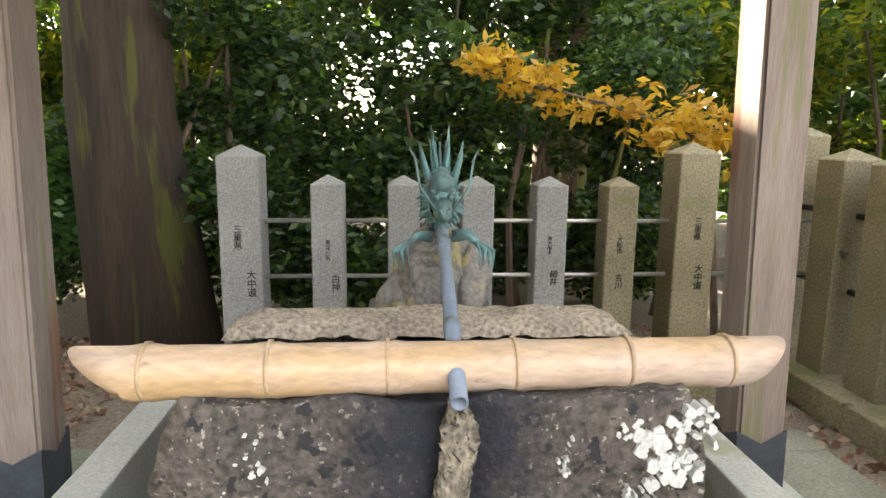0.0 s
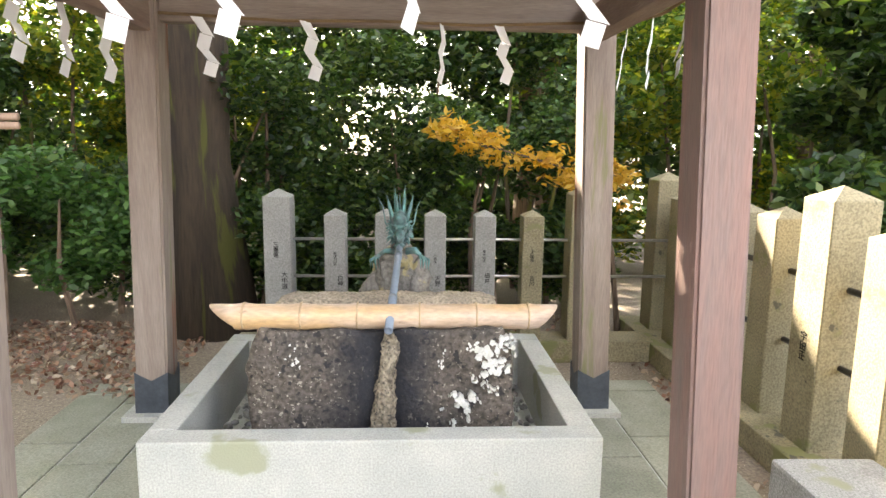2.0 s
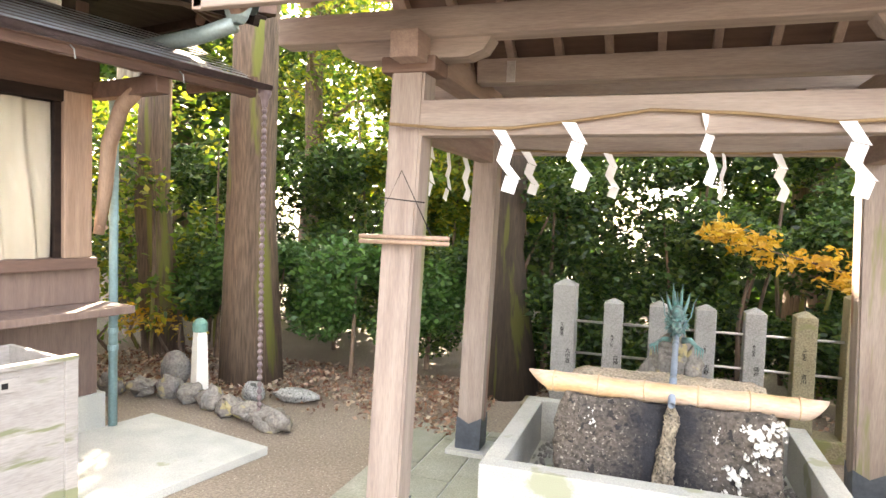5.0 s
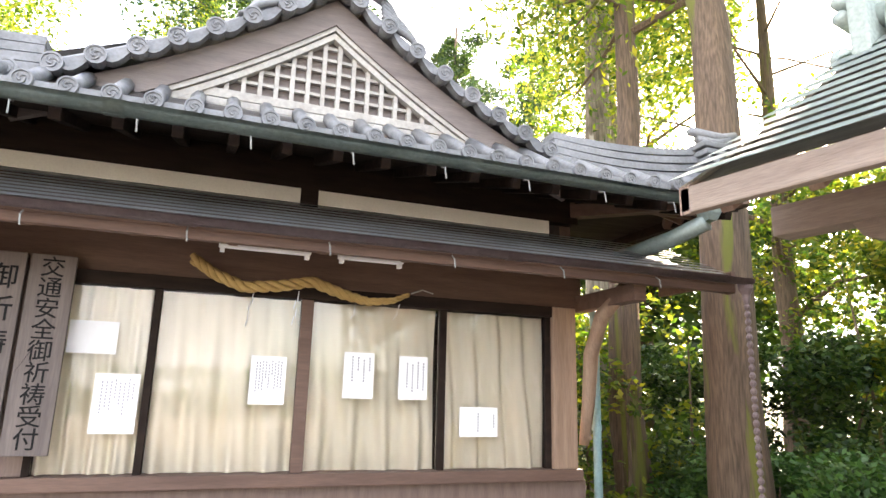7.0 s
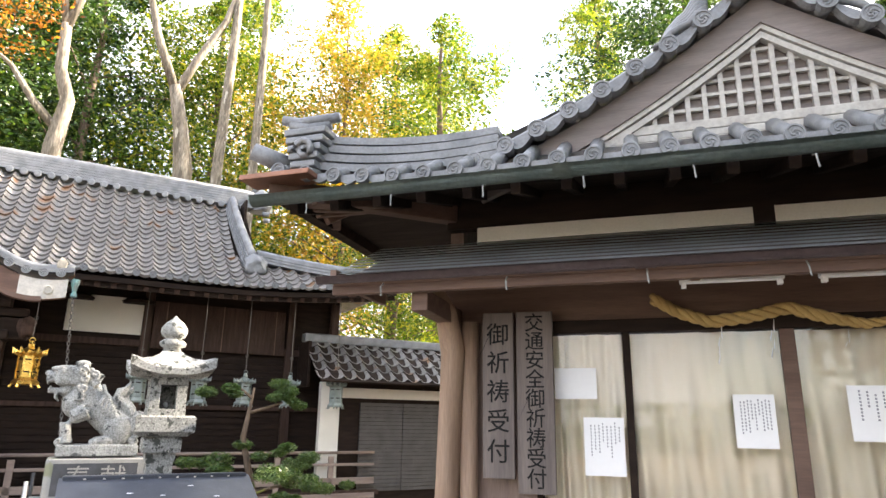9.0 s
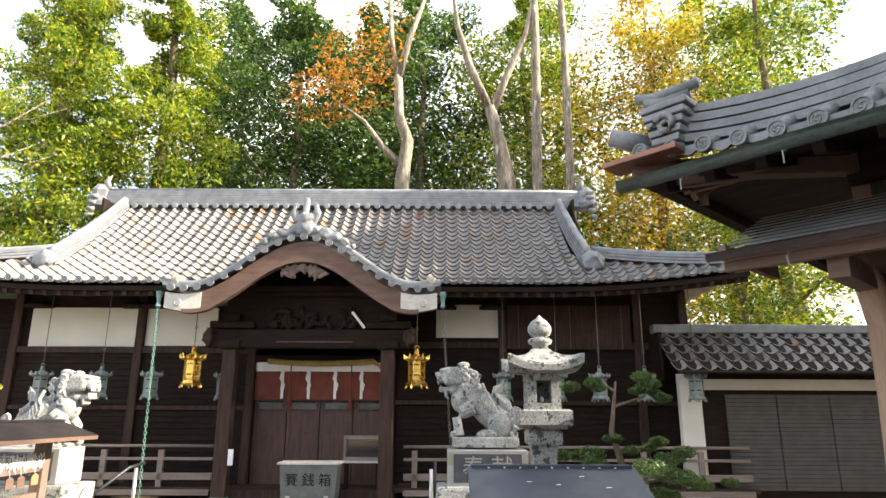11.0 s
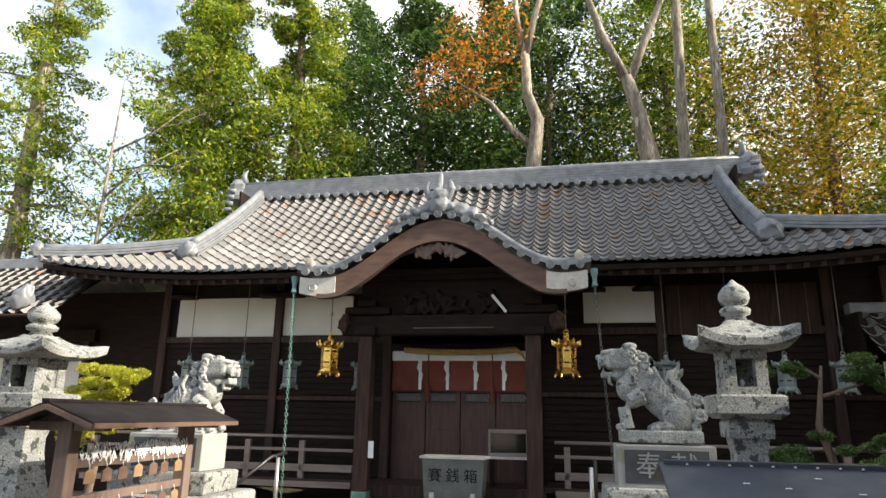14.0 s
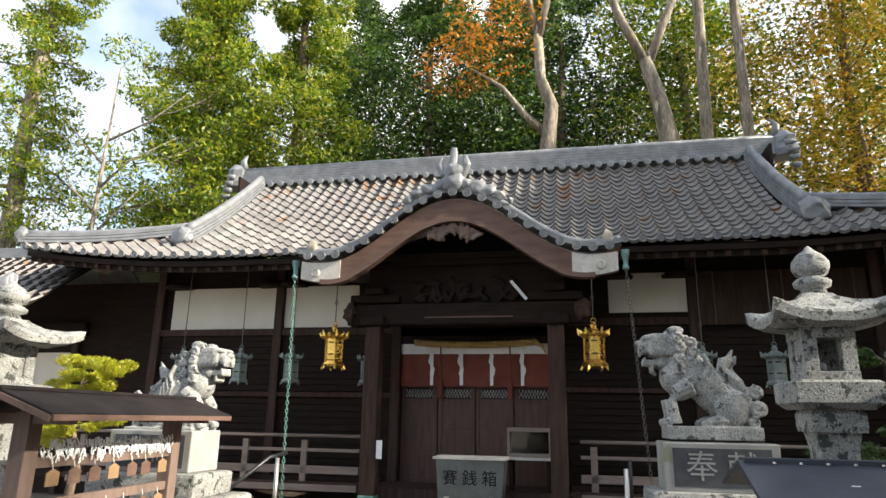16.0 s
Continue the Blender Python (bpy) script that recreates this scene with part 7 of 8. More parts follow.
def pedestal(x, y, word, w=0.52):
    t = thing("lion_pedestal", FH, (x, y, 0), "pale granite lion pedestal with carved characters", "pedestal", "lion pedestals")
    part("block", box(x - w, x + w, y - 0.3, y + 0.3, 0.93, 1.38, 0.015), GRANITE, t)
    part("panel", box(x - w + 0.08, x + w - 0.08, y - 0.305, y - 0.299, 0.98, 1.33), GREY2, t, "dark recessed panel")
    writing(" ".join(word), 0.29, Matrix.Translation((x, y - 0.308, 1.15)), t, GRANITE)
    part("lower_block", roughen(box(x - w - 0.15, x + w + 0.15, y - 0.42, y + 0.42, 0.66, 0.93, 0.04), 0.02, 4), LANT, t)
    part("footing", roughen(box(x - w - 0.35, x + w + 0.35, y - 0.6, y + 0.6, -0.02, 0.66, 0.05), 0.04, 3), LANT, t)
    return t


COPPERG = mat("green_copper_shoe", (0.16, 0.36, 0.3), (0.12, 0.24, 0.2), 0.6, 8, fine=40)
BROWNG = mat("gable_board_wood", (0.17, 0.09, 0.06), (0.1, 0.05, 0.035), 0.6, 3, stretch=(1, 5, 4), fine=25)
WHITEM = mat("white_metal_sheath", (0.66, 0.63, 0.58), (0.5, 0.47, 0.43), 0.5, 6, fine=40)
GOLDSTONE = mat("worn_gilt_tile", (0.4, 0.36, 0.28), (0.25, 0.22, 0.18), 0.6, 8)
CHAIN = mat("dark_chain", (0.16, 0.15, 0.14), (0.1, 0.095, 0.09), 0.5, 8, metal=0.6)
DOORW = mat("red_brown_door", (0.1, 0.045, 0.035), (0.06, 0.028, 0.022), 0.6, 3, stretch=(5, 5, 0.6), fine=25)
RAILW = mat("grey_rail_wood", (0.3, 0.24, 0.21), (0.22, 0.17, 0.15), 0.8, 3, stretch=(0.6, 5, 5), fine=25)
SHUT = mat("dark_shutter", (0.1, 0.095, 0.095), (0.07, 0.066, 0.066), 0.6, 4)
GREY2 = mat("dark_stone_panel", (0.07, 0.075, 0.09), (0.045, 0.05, 0.06), 0.8, 8, fine=80)
LIONS = mat("lion_stone", (0.5, 0.505, 0.49), (0.33, 0.34, 0.335), 0.9, 7, fine=60, dirt=0.75, bump=0.6, spots=[((0.08, 0.085, 0.085), 11.0, 0.6)], spec=0.2)
LANGREY = mat("grey_green_lantern", (0.28, 0.32, 0.31), (0.18, 0.22, 0.21), 0.6, 8, metal=0.3)
hall_roof()
porch()
hall_body()
for x in (-1.98, 2.0):
    gold_lantern(x, 0.55, 2.3, GOLD, "gilt hanging lantern with a crown-shaped roof beside the porch", "gilt lanterns", 1.08)
for x, y in ((-3.95, 1.25), (-3.0, 1.25), (-1.75, 1.6), (3.6, 1.25), (4.6, 1.25), (-5.1, 1.3), (5.4, 1.25), (6.25, 1.25), (7.1, 1.0)):
    gold_lantern(x, y, 2.1, LANGREY, "grey green bronze lantern hanging under the eave", "eave lanterns", 0.95, "eave_lantern")
stone_lantern(3.58, -3.6, 0.84, "tall old granite lantern with a curled roof and round finial", "荒神")
stone_lantern(-3.87, -3.6, 1.02, "tall old granite lantern with a curled roof, moss stained", "社", 0.915)
lion(3.06, -1.9, 1.5, 1)
pedestal(3.05, -2.0, "奉献")
lion(-3.0, -1.9, 1.38, -1)
pedestal(-3.0, -2.0, "奉献")


def hall_things():
    # offering box
    t = thing("offering_box", FH, (0.2, 0.6, 0.3), "grey metal offering box with black characters", "offering box")
    part("front", slab([(-0.28, 1.0), (0.7, 1.0), (0.66, 0.42), (-0.24, 0.42)], 0.4, 0.85), BOXM, t)
    part("lid", box(-0.32, 0.74, 0.36, 0.9, 1.0, 1.035, 0.006), WHITEM, t)
    writing("賽 銭 箱", 0.22, Matrix.Translation((0.21, 0.397, 0.74)), t, INK, bold=0.001)
    for x in (-0.12, 0.52):
        part("leg", box(x - 0.035, x + 0.035, 0.38, 0.46, 0.0, 0.5, 0.005), WHITEM, t)
    solid("step", box(-1.3, 1.3, 0.2, 1.2, -0.02, 0.2, 0.01), GRANITE, FH, "granite step before the hall", "step")
    # glass notice case
    t = thing("display_case", FH, (0.98, 1.4, 1.0), "grey framed glass case before the hall doors", "display case")
    part("back", box(0.66, 1.3, 1.6, 1.62, 1.02, 1.42), DARK, t)
    for a in ((0.64, 1.32, 1.38, 1.44), (0.64, 1.32, 1.0, 1.06)):
        part("frame", box(a[0], a[1], 1.36, 1.62, a[2], a[3], 0.004), RAILW, t)
    for x in (0.64, 1.28):
        part("frame", box(x, x + 0.04, 1.36, 1.62, 1.06, 1.38, 0.004), RAILW, t)
    part("pane", box(0.68, 1.28, 1.375, 1.379, 1.06, 1.38), GLASS, t)
    part("leg", box(0.66, 0.72, 1.4, 1.6, 0.5, 1.0), DARK, t)
    part("leg", box(1.24, 1.3, 1.4, 1.6, 0.5, 1.0), DARK, t)
    part("shelf_edge", box(0.62, 1.34, 1.34, 1.62, 0.96, 1.0), WHITEM, t)
    # small paper label on the column
    solid("column_label", box(-1.3, -1.21, 0.8, 0.81, 0.95, 1.22), PAPER, FH, "small white printed label on the porch column", "label")
    # hand rails
    for s in (-1, 1):
        t = thing("hand_rail", FH, (s * 2.1, 0.0, 0), "black metal hand rail beside the hall steps", "hand rail", "hand rails")
        x = -2.25 if s < 0 else 2.35
        if s < 0:
            part("bar", tube([(x, -0.3, 1.06), (x - 0.1, -0.6, 1.02), (x - 0.5, -1.3, 0.5)], 0.024, 10), BLACK, t, smooth=True)
        else:
            part("bar", tube([(x, -0.3, 1.1), (x, -0.3, 0.3)], 0.024, 10), BLACK, t, smooth=True)
        part("post", tube([(x - 0.06, -0.45, 0), (x - 0.06, -0.45, 1.0)], 0.03, 10), STEEL, t, smooth=True)
    # black roofed notice box
    FB = FH @ Matrix.Translation((0.06, 0, -0.03))
    t = thing("roofed_box", FB, (3.4, -4.7, 0), "low box with a dark blue black sheet roof", "roofed box")
    part("body", box(2.85, 4.05, -4.95, -4.45, 0.03, 1.1), DARK, t)
    part("roof_sheet", beam((3.45, -5.15, 1.12), (3.45, -4.5, 1.36), 1.6, 0.03), SLATE, t)
    part("roof_sheet", beam((3.45, -4.0, 1.2), (3.45, -4.5, 1.36), 1.6, 0.03), SLATE, t)
    part("ridge_strip", box(2.68, 4.22, -4.55, -4.44, 1.35, 1.39, 0.008), SLATE, t)
    for k in range(9):
        part("bolt", lathe([(0.012, 0), (0.01, 0.012)], (2.85 + k * 0.15, -4.57, 1.36), 8), STEEL, t)
    for x, y, z in ((3.2, -4.8, 1.262), (3.46, -4.85, 1.242), (3.7, -4.7, 1.3), (3.9, -4.9, 1.225)):
        bm = lathe([(0.03, 0), (0.02, 0.004)], (x, y, z), 7)
        part("fallen_petal", bm, PAPER, t)
    # votive tablet rack, turned from the hall front
    FR = FH @ Matrix.Translation((-2.4, -3.72, 0)) @ Matrix.Rotation(radians(92), 4, "Z") @ Matrix.Translation((3.2, 2.6, 0))
    t = thing("votive_rack", FR, (-3.2, -2.6, 0), "brown timber rack with small roof and hanging wooden tablets", "rack")
    for x in (-4.17, -2.23):
        part("post", box(x - 0.07, x + 0.07, -2.67, -2.53, 0, 1.56, 0.01), BROWNV, t)
        part("roof_bearer", box(x - 0.05, x + 0.05, -2.98, -2.22, 1.47, 1.55, 0.008), BROWNV, t)
        part("king_post", slab([(x - 0.03, 1.55), (x + 0.03, 1.55), (x + 0.03, 1.68), (x - 0.03, 1.68)], -2.66, -2.54), BROWNV, t)
    for z in (0.5, 0.82, 1.14):
        part("cross_bar", box(-4.1, -2.3, -2.64, -2.58, z, z + 0.08, 0.004), BROWNV, t)
    for s in (-1, 1):
        part("roof_board", beam((-3.2, -2.6 + s * 0.47, 1.54), (-3.2, -2.6, 1.71), 2.62, 0.03), SLATEB, t)
        part("eave_strip", box(-4.5, -1.9, -2.6 + s * 0.47 - 0.015, -2.6 + s * 0.47 + 0.015, 1.5, 1.545, 0.004), BROWN, t)
        for x in (-4.5, -1.93):
            part("verge_board", beam((x, -2.6 + s * 0.46, 1.515), (x, -2.6, 1.68), 0.03, 0.05), BROWN, t)
    part("ridge_strip", box(-4.52, -1.88, -2.64, -2.56, 1.715, 1.745, 0.006), SLATEB, t)
    rng = random.Random(12)
    for z in (0.78, 1.1):
        for k in range(7):
            x = -3.95 + k * 0.25 + rng.uniform(-0.04, 0.04)
            w = thing("votive_tablet", FR, (x, -2.68, z), "small pale wooden votive tablet hanging on the rack", "tablet", "votive tablets")
            part("board", slab([(x - 0.07, z - 0.1), (x + 0.07, z - 0.1), (x + 0.07, z), (x, z + 0.03), (x - 0.07, z)], -2.68, -2.67), TABLET if k % 3 == 0 else BROWN, w)
            part("string", tube([(x, -2.672, z + 0.02), (x, -2.66, z + 0.08)], 0.003, 4), PAPER, w)
    bm = bmesh.new()
    for k in range(260):
        x, z = rng.uniform(-4.08, -2.32), rng.uniform(1.24, 1.36)
        beam((x, -2.66 + rng.uniform(-0.03, 0.03), z), (x + rng.uniform(-0.03, 0.03), -2.67, z - rng.uniform(0.03, 0.09)), 0.01, 0.006, bm, 0)
    solid("fortune_slips", bm, PAPER, FR, "many knotted white paper fortune slips on a wire", "paper slips", kind="stuff")


BOXM = mat("grey_metal_box", (0.17, 0.19, 0.19), (0.12, 0.135, 0.135), 0.4, 5, metal=0.6, fine=40)
SLATEB = mat("dark_brown_sheet", (0.026, 0.021, 0.022), (0.018, 0.015, 0.016), 0.8, 4, spec=0.1)
TABLET = mat("fresh_tablet_wood", (0.32, 0.2, 0.11), (0.24, 0.15, 0.08), 0.75, 4)
hall_things()


# ---- trees, hedges, leaf litter ----
def hedge(name, x0, x1, y0, y1, z0, z1, count, size, m, label, seed, cat="hedge", group="hedges", stems=6, r=0.45):
    """A dense bushy row: short stems, and leaves in many overlapping clumps."""
    rng = np.random.default_rng(seed)
    root = new(name)
    root.matrix_basis = Matrix.Translation(((x0 + x1) / 2, (y0 + y1) / 2, 0))
    BASE[root] = Vector(((x0 + x1) / 2, (y0 + y1) / 2, 0))
    tagged(root, label, cat, group)
    bm = bmesh.new()
    for _ in range(stems):
        x, y = rng.uniform(x0, x1), rng.uniform(y0, y1)
        tube([(x, y, -0.05), (x + rng.normal() * 0.08, y + rng.normal() * 0.08, z1 * 0.4), (x + rng.normal() * 0.2, y + rng.normal() * 0.2, z1 * 0.85)], [0.03, 0.022, 0.008], 6, bm)
    tagged(part("stem", bm, BARK, root), kind="stuff")
    n = max(8, int((x1 - x0) * (z1 - z0) * 5))
    cs = np.stack([rng.uniform(x0, x1, n), rng.uniform(y0, y1, n), rng.uniform(z0, z1, n)], 1)
    pts = clumps(cs, rng.uniform(0.6, 1.2, n) * r, count, rng)
    pts = pts[pts[:, 2] > 0.03]
    leaves("foliage", pts, size, m, root, 2.0, 0.2, seed)
    return root


G = "glossy dark green evergreen shrub with dense leaves"
hedge("shrub", -5.6, -1.2, 3.4, 4.2, 0.35, 1.2, 22000, 0.075, LEAF_DARK, G + " beside the path", 1)
hedge("shrub", -1.4, 0.6, 3.3, 4.0, 0.3, 2.4, 22000, 0.075, LEAF_DARK, G + " behind the stone fence", 2)
hedge("shrub", 0.4, 2.6, 3.4, 4.2, 0.3, 2.0, 22000, 0.075, LEAF_DARK, G + " behind the stone fence", 3)
hedge("shrub", -0.6, 2.4, 4.6, 5.6, 0.3, 3.6, 22000, 0.1, LEAF_DARK, "tall dark green evergreen shrub behind the stone fence", 4)
hedge("shrub", 3.3, 5.2, 0.6, 3.6, 0.6, 2.6, 22000, 0.1, LEAF_DARK, "drooping dark green shrub beyond the side fence", 5)
hedge("shrub", -7.5, -3.2, 4.4, 5.6, 0.3, 2.6, 22000, 0.1, LEAF_DARK, "tall dark green evergreen shrub in the grove", 6)
hedge("shrub", 2.6, 6.5, 4.2, 6.0, 0.3, 3.2, 22000, 0.11, LEAF_MID, "loose green shrub in the grove", 7)
hedge("shrub", -3.6, -0.8, 5.2, 6.4, 1.0, 4.2, 22000, 0.11, LEAF_MID, "loose green shrub in the grove, sunlit", 8)
hedge("shrub", -9.0, -4.6, 2.6, 4.0, 0.2, 3.0, 7000, 0.11, LEAF_MID, "loose green shrub behind the office", 18)
def yellow_branch():
    rng = np.random.default_rng(9)
    root = new("yellow_shrub")
    root.matrix_basis = Matrix.Translation((2.4, 3.0, 0))
    BASE[root] = Vector((2.4, 3.0, 0))
    tagged(root, "slender shrub with a spray of yellow autumn leaves behind the fence", "shrub")
    part("stem", tube([(2.4, 3.0, 0), (2.3, 2.95, 0.7), (2.1, 2.9, 1.3), (1.6, 2.85, 1.45), (0.9, 2.85, 1.62)], [0.025, 0.02, 0.014, 0.009, 0.004], 6), BARK, root)
    q = rng.uniform(0, 1, 60)
    cs = np.stack([0.85 + 1.5 * q, 2.85 + rng.normal(0, 0.08, 60), 1.63 - 0.28 * q + rng.normal(0, 0.08, 60) - 0.08 * q], 1)
    leaves("foliage", clumps(cs, [0.11] * 60, 1000, rng, 0.6), 0.085, LEAF_YEL, root, 2.4, 0.4, 9)


yellow_branch()
hedge("yellow_shrub", -5.6, -4.4, 2.6, 3.2, 0.2, 0.5, 300, 0.08, LEAF_YEL, "low yellow leaved shrub at the grove edge", 10, "shrub", r=0.2)

hedge("shrub", -4.6, -1.5, 2.9, 3.5, 0.4, 1.25, 12000, 0.085, LEAF_FRESH, "fresh green glossy shrub at the path edge", 12, r=0.4)
C = "tall cedar with reddish brown bark and drooping sprays"
B = "tall broadleaved tree with green leaves"
tree("cedar_tree", -0.98, 3.15, 13, 0.3, 4.0, 2.2, 6000, 0.2, LEAF_CED, "thick mossy cedar beside the pavilion", BARKM, seed=21)
tree("cedar_tree", -3.33, 2.62, 17, 0.25, 7.0, 2.2, 6000, 0.22, LEAF_CED, C, seed=22, kind="cedar", lean=(-0.03, -0.022))
tree("cedar_tree", -5.14, 3.16, 16, 0.2, 6.5, 2.0, 5000, 0.22, LEAF_CED, C, seed=23, kind="cedar")
tree("broadleaf_tree", -7.4, 5.1, 18, 0.3, 8.0, 3.0, 8000, 0.22, LEAF_MID, B, BARK2, seed=24)
tree("broadleaf_tree", -10.5, 9.6, 15, 0.32, 4.0, 3.4, 9000, 0.25, LEAF_MID, B, BARK, seed=25)
tree("broadleaf_tree", -4.0, 9.2, 11, 0.22, 2.5, 3.0, 9000, 0.2, LEAF_MID, B, BARK, seed=26)
tree("broadleaf_tree", 2.5, 8.0, 10, 0.2, 2.0, 2.8, 9000, 0.2, LEAF_DARK, B, BARK, seed=27)
tree("broadleaf_tree", 5.6, 5.6, 10, 0.2, 2.0, 2.8, 5000, 0.2, LEAF_DARK, B, BARK, seed=28)
tree("broadleaf_tree", 2.6, 6.9, 8, 0.16, 2.2, 2.2, 9000, 0.16, LEAF_MID, B, BARK, seed=29)
tree("broadleaf_tree", -5.6, 7.4, 12, 0.2, 3.0, 2.6, 9000, 0.2, LEAF_MID, B, BARK, seed=30)
tree("broadleaf_tree", 6.2, 1.2, 8, 0.2, 1.6, 2.4, 4000, 0.16, LEAF_DARK, B, BARK, seed=31)
tree("cedar_tree", -23.5, 0.8, 20, 0.3, 4.0, 4.2, 16000, 0.26, LEAF_CED, C, BARK, seed=32, kind="cedar")
tree("cedar_tree", -20.2, 10.4, 17, 0.3, 3.0, 4.0, 20000, 0.26, LEAF_DARK, C, BARK, seed=33, kind="cedar")
tree("cedar_tree", -19.2, 13.6, 17, 0.32, 3.0, 3.8, 18000, 0.26, LEAF_DARK, C, BARK, seed=34, kind="cedar")
tree("cedar_tree", -10.0, 8.3, 18, 0.28, 9.0, 2.2, 5000, 0.22, LEAF_MID, C, BARK2, seed=35, kind="cedar")
tree("broadleaf_tree", -17.8, 2.6, 15, 0.3, 4.0, 3.4, 14000, 0.26, LEAF_DARK, B, BARK, seed=37)
tree("broadleaf_tree", -27.0, -8.0, 20, 0.3, 4.0, 3.6, 10000, 0.28, LEAF_MID, B, BARK, seed=36)

# woods behind the main hall, in the hall's frame
def hall_tree(name, x, y, h, r, low, wide, count, size, m, label, bark=BARK, kind="broad", seed=1, **k):
    return tree(name, x, y, h, r, low, wide, count, size, m, label, bark, kind, seed, f=FH, **k)

hall_tree("cedar_tree", -10.5, 9, 20, 0.4, 3.0, 3.6, 22000, 0.3, LEAF_CED, C + ", sunlit", seed=41, kind="cedar")
hall_tree("cedar_tree", -7.2, 9.5, 19, 0.35, 3.0, 3.3, 20000, 0.3, LEAF_CED, C + ", sunlit", seed=42, kind="cedar")
hall_tree("cedar_tree", -13.5, 13, 22, 0.4, 3.0, 3.4, 14000, 0.34, LEAF_CED, C, seed=43, kind="cedar")
hall_tree("cedar_tree", -17.6, 9, 24, 0.4, 5.0, 2.6, 12000, 0.32, LEAF_CED, C, BARK2, seed=44, kind="cedar")
hall_tree("broadleaf_tree", -3.5, 13, 19, 0.3, 4.0, 3.6, 16000, 0.3, LEAF_DARK, B, seed=45)
hall_tree("broadleaf_tree", 1.5, 14, 20, 0.3, 4.0, 3.8, 16000, 0.3, LEAF_DARK, B, seed=46)
hall_tree("broadleaf_tree", 6.0, 14, 20, 0.3, 4.0, 3.8, 16000, 0.3, LEAF_MID, B, seed=47)
hall_tree("broadleaf_tree", 10.6, 12, 18, 0.2, 4.0, 3.6, 8500, 0.3, LEAF_GOLD, "tall slender tree turning gold", seed=48)
hall_tree("broadleaf_tree", 13.5, 9, 17, 0.3, 3.0, 3.4, 7000, 0.3, LEAF_MID, B, seed=49)
hall_tree("broadleaf_tree", 16.5, 14, 20, 0.3, 4.0, 3.8, 7000, 0.32, LEAF_MID, B, seed=50)
hall_tree("broadleaf_tree", -1.0, 19, 22, 0.3, 4.0, 4.5, 12000, 0.4, LEAF_DARK, B, seed=51)
hall_tree("broadleaf_tree", 8.5, 20, 20, 0.3, 4.0, 4.5, 5000, 0.36, LEAF_GOLD, B, seed=52)
hall_tree("broadleaf_tree", -7.5, 18, 22, 0.3, 4.0, 4.5, 12000, 0.4, LEAF_DARK, B, seed=53)
hall_tree("broadleaf_tree", 10.6, 6, 8, 0.15, 2.5, 2.2, 7000, 0.18, LEAF_MID, "low green tree beside the main hall", seed=54)
hall_tree("broadleaf_tree", 10.4, 11.0, 15, 0.2, 5.0, 3.0, 1700, 0.24, LEAF_YEL, "tree with yellow autumn leaves", BARK, seed=55)


def bare_tree(x, y, forks, label, tuft=None, seed=1):
    """A pale trunk that forks into bare limbs, with a few tufts of orange leaves."""
    o = FH @ Vector((x, y, 0))
    root = new("forked_tree")
    root.matrix_basis = Matrix.Translation(o)
    BASE[root] = Vector(o)
    tagged(root, label, "tree", "woodland trees")
    inv = FH
    for i, (pts, rad) in enumerate(forks):
        path = [inv @ Vector((px, y + dy, pz)) for px, dy, pz in pts]
        rad = [q * 0.8 for q in rad]
        part("trunk" if i == 0 else "limb", tube(path, rad, 10, wob=0.05, rng=random.Random(seed)), BARK2, root, smooth=True)
    if tuft:
        rng = np.random.default_rng(seed)
        cs = [tuple(inv @ Vector((px, y + dy, pz))) for px, dy, pz in tuft]
        leaves("crown", clumps(cs, [1.5] * len(cs), 1500, rng, 0.6), 0.16, LEAF_ORA, root, seed=seed)


bare_tree(1.1, 8, [([(1.15, 0, 0), (1.15, 0, 8.9), (1.3, 0, 10.3), (1.0, 0, 11.2), (0.95, 0, 12.6)], [0.36, 0.3, 0.24, 0.2, 0.18]), ([(0.95, 0, 12.5), (1.3, 0, 14), (1.9, 0.2, 16)], [0.17, 0.13, 0.06]), ([(0.95, 0, 12.5), (0.7, 0, 14), (0.6, -0.2, 16)], [0.15, 0.11, 0.05]), ([(1.15, 0, 9.4), (0.5, 0, 10.1), (-0.1, -0.2, 10.9), (-1.0, -0.2, 11.6)], [0.16, 0.13, 0.08, 0.02])],
          "pale bare forked tree with a tuft of orange leaves", [(-0.4, 0, 12.2), (-1.2, 0, 12), (-0.6, 0, 13.4), (0.1, 0, 14.4), (-1.6, 0, 11.8), (-0.1, 0, 13.2)], 61)
bare_tree(4.3, 8, [([(4.5, 0, 0), (4.45, 0, 8.9), (4.25, 0, 10.2), (3.95, 0, 11.5)], [0.38, 0.33, 0.27, 0.22]), ([(3.95, 0, 11.4), (3.3, 0, 13), (2.9, 0.2, 14.6), (2.7, 0, 16.5)], [0.18, 0.16, 0.12, 0.06]), ([(4.0, 0, 11.3), (4.5, 0, 12.6), (5.2, 0, 14.2), (5.7, 0, 16.5)], [0.18, 0.16, 0.13, 0.07])],
          "pale bare tree forking into two limbs", None, 62)
bare_tree(5.4, 8, [([(5.4, 0, 0), (5.4, 0, 9), (5.5, 0, 14), (5.5, 0, 19)], [0.25, 0.2, 0.17, 0.1])], "straight pale trunk behind the main hall", None, 63)
bare_tree(6.45, 8, [([(6.4, 0, 0), (6.45, 0, 9), (6.45, 0, 14), (6.3, 0, 19)], [0.22, 0.17, 0.15, 0.09])], "straight pale trunk behind the main hall", None, 64)

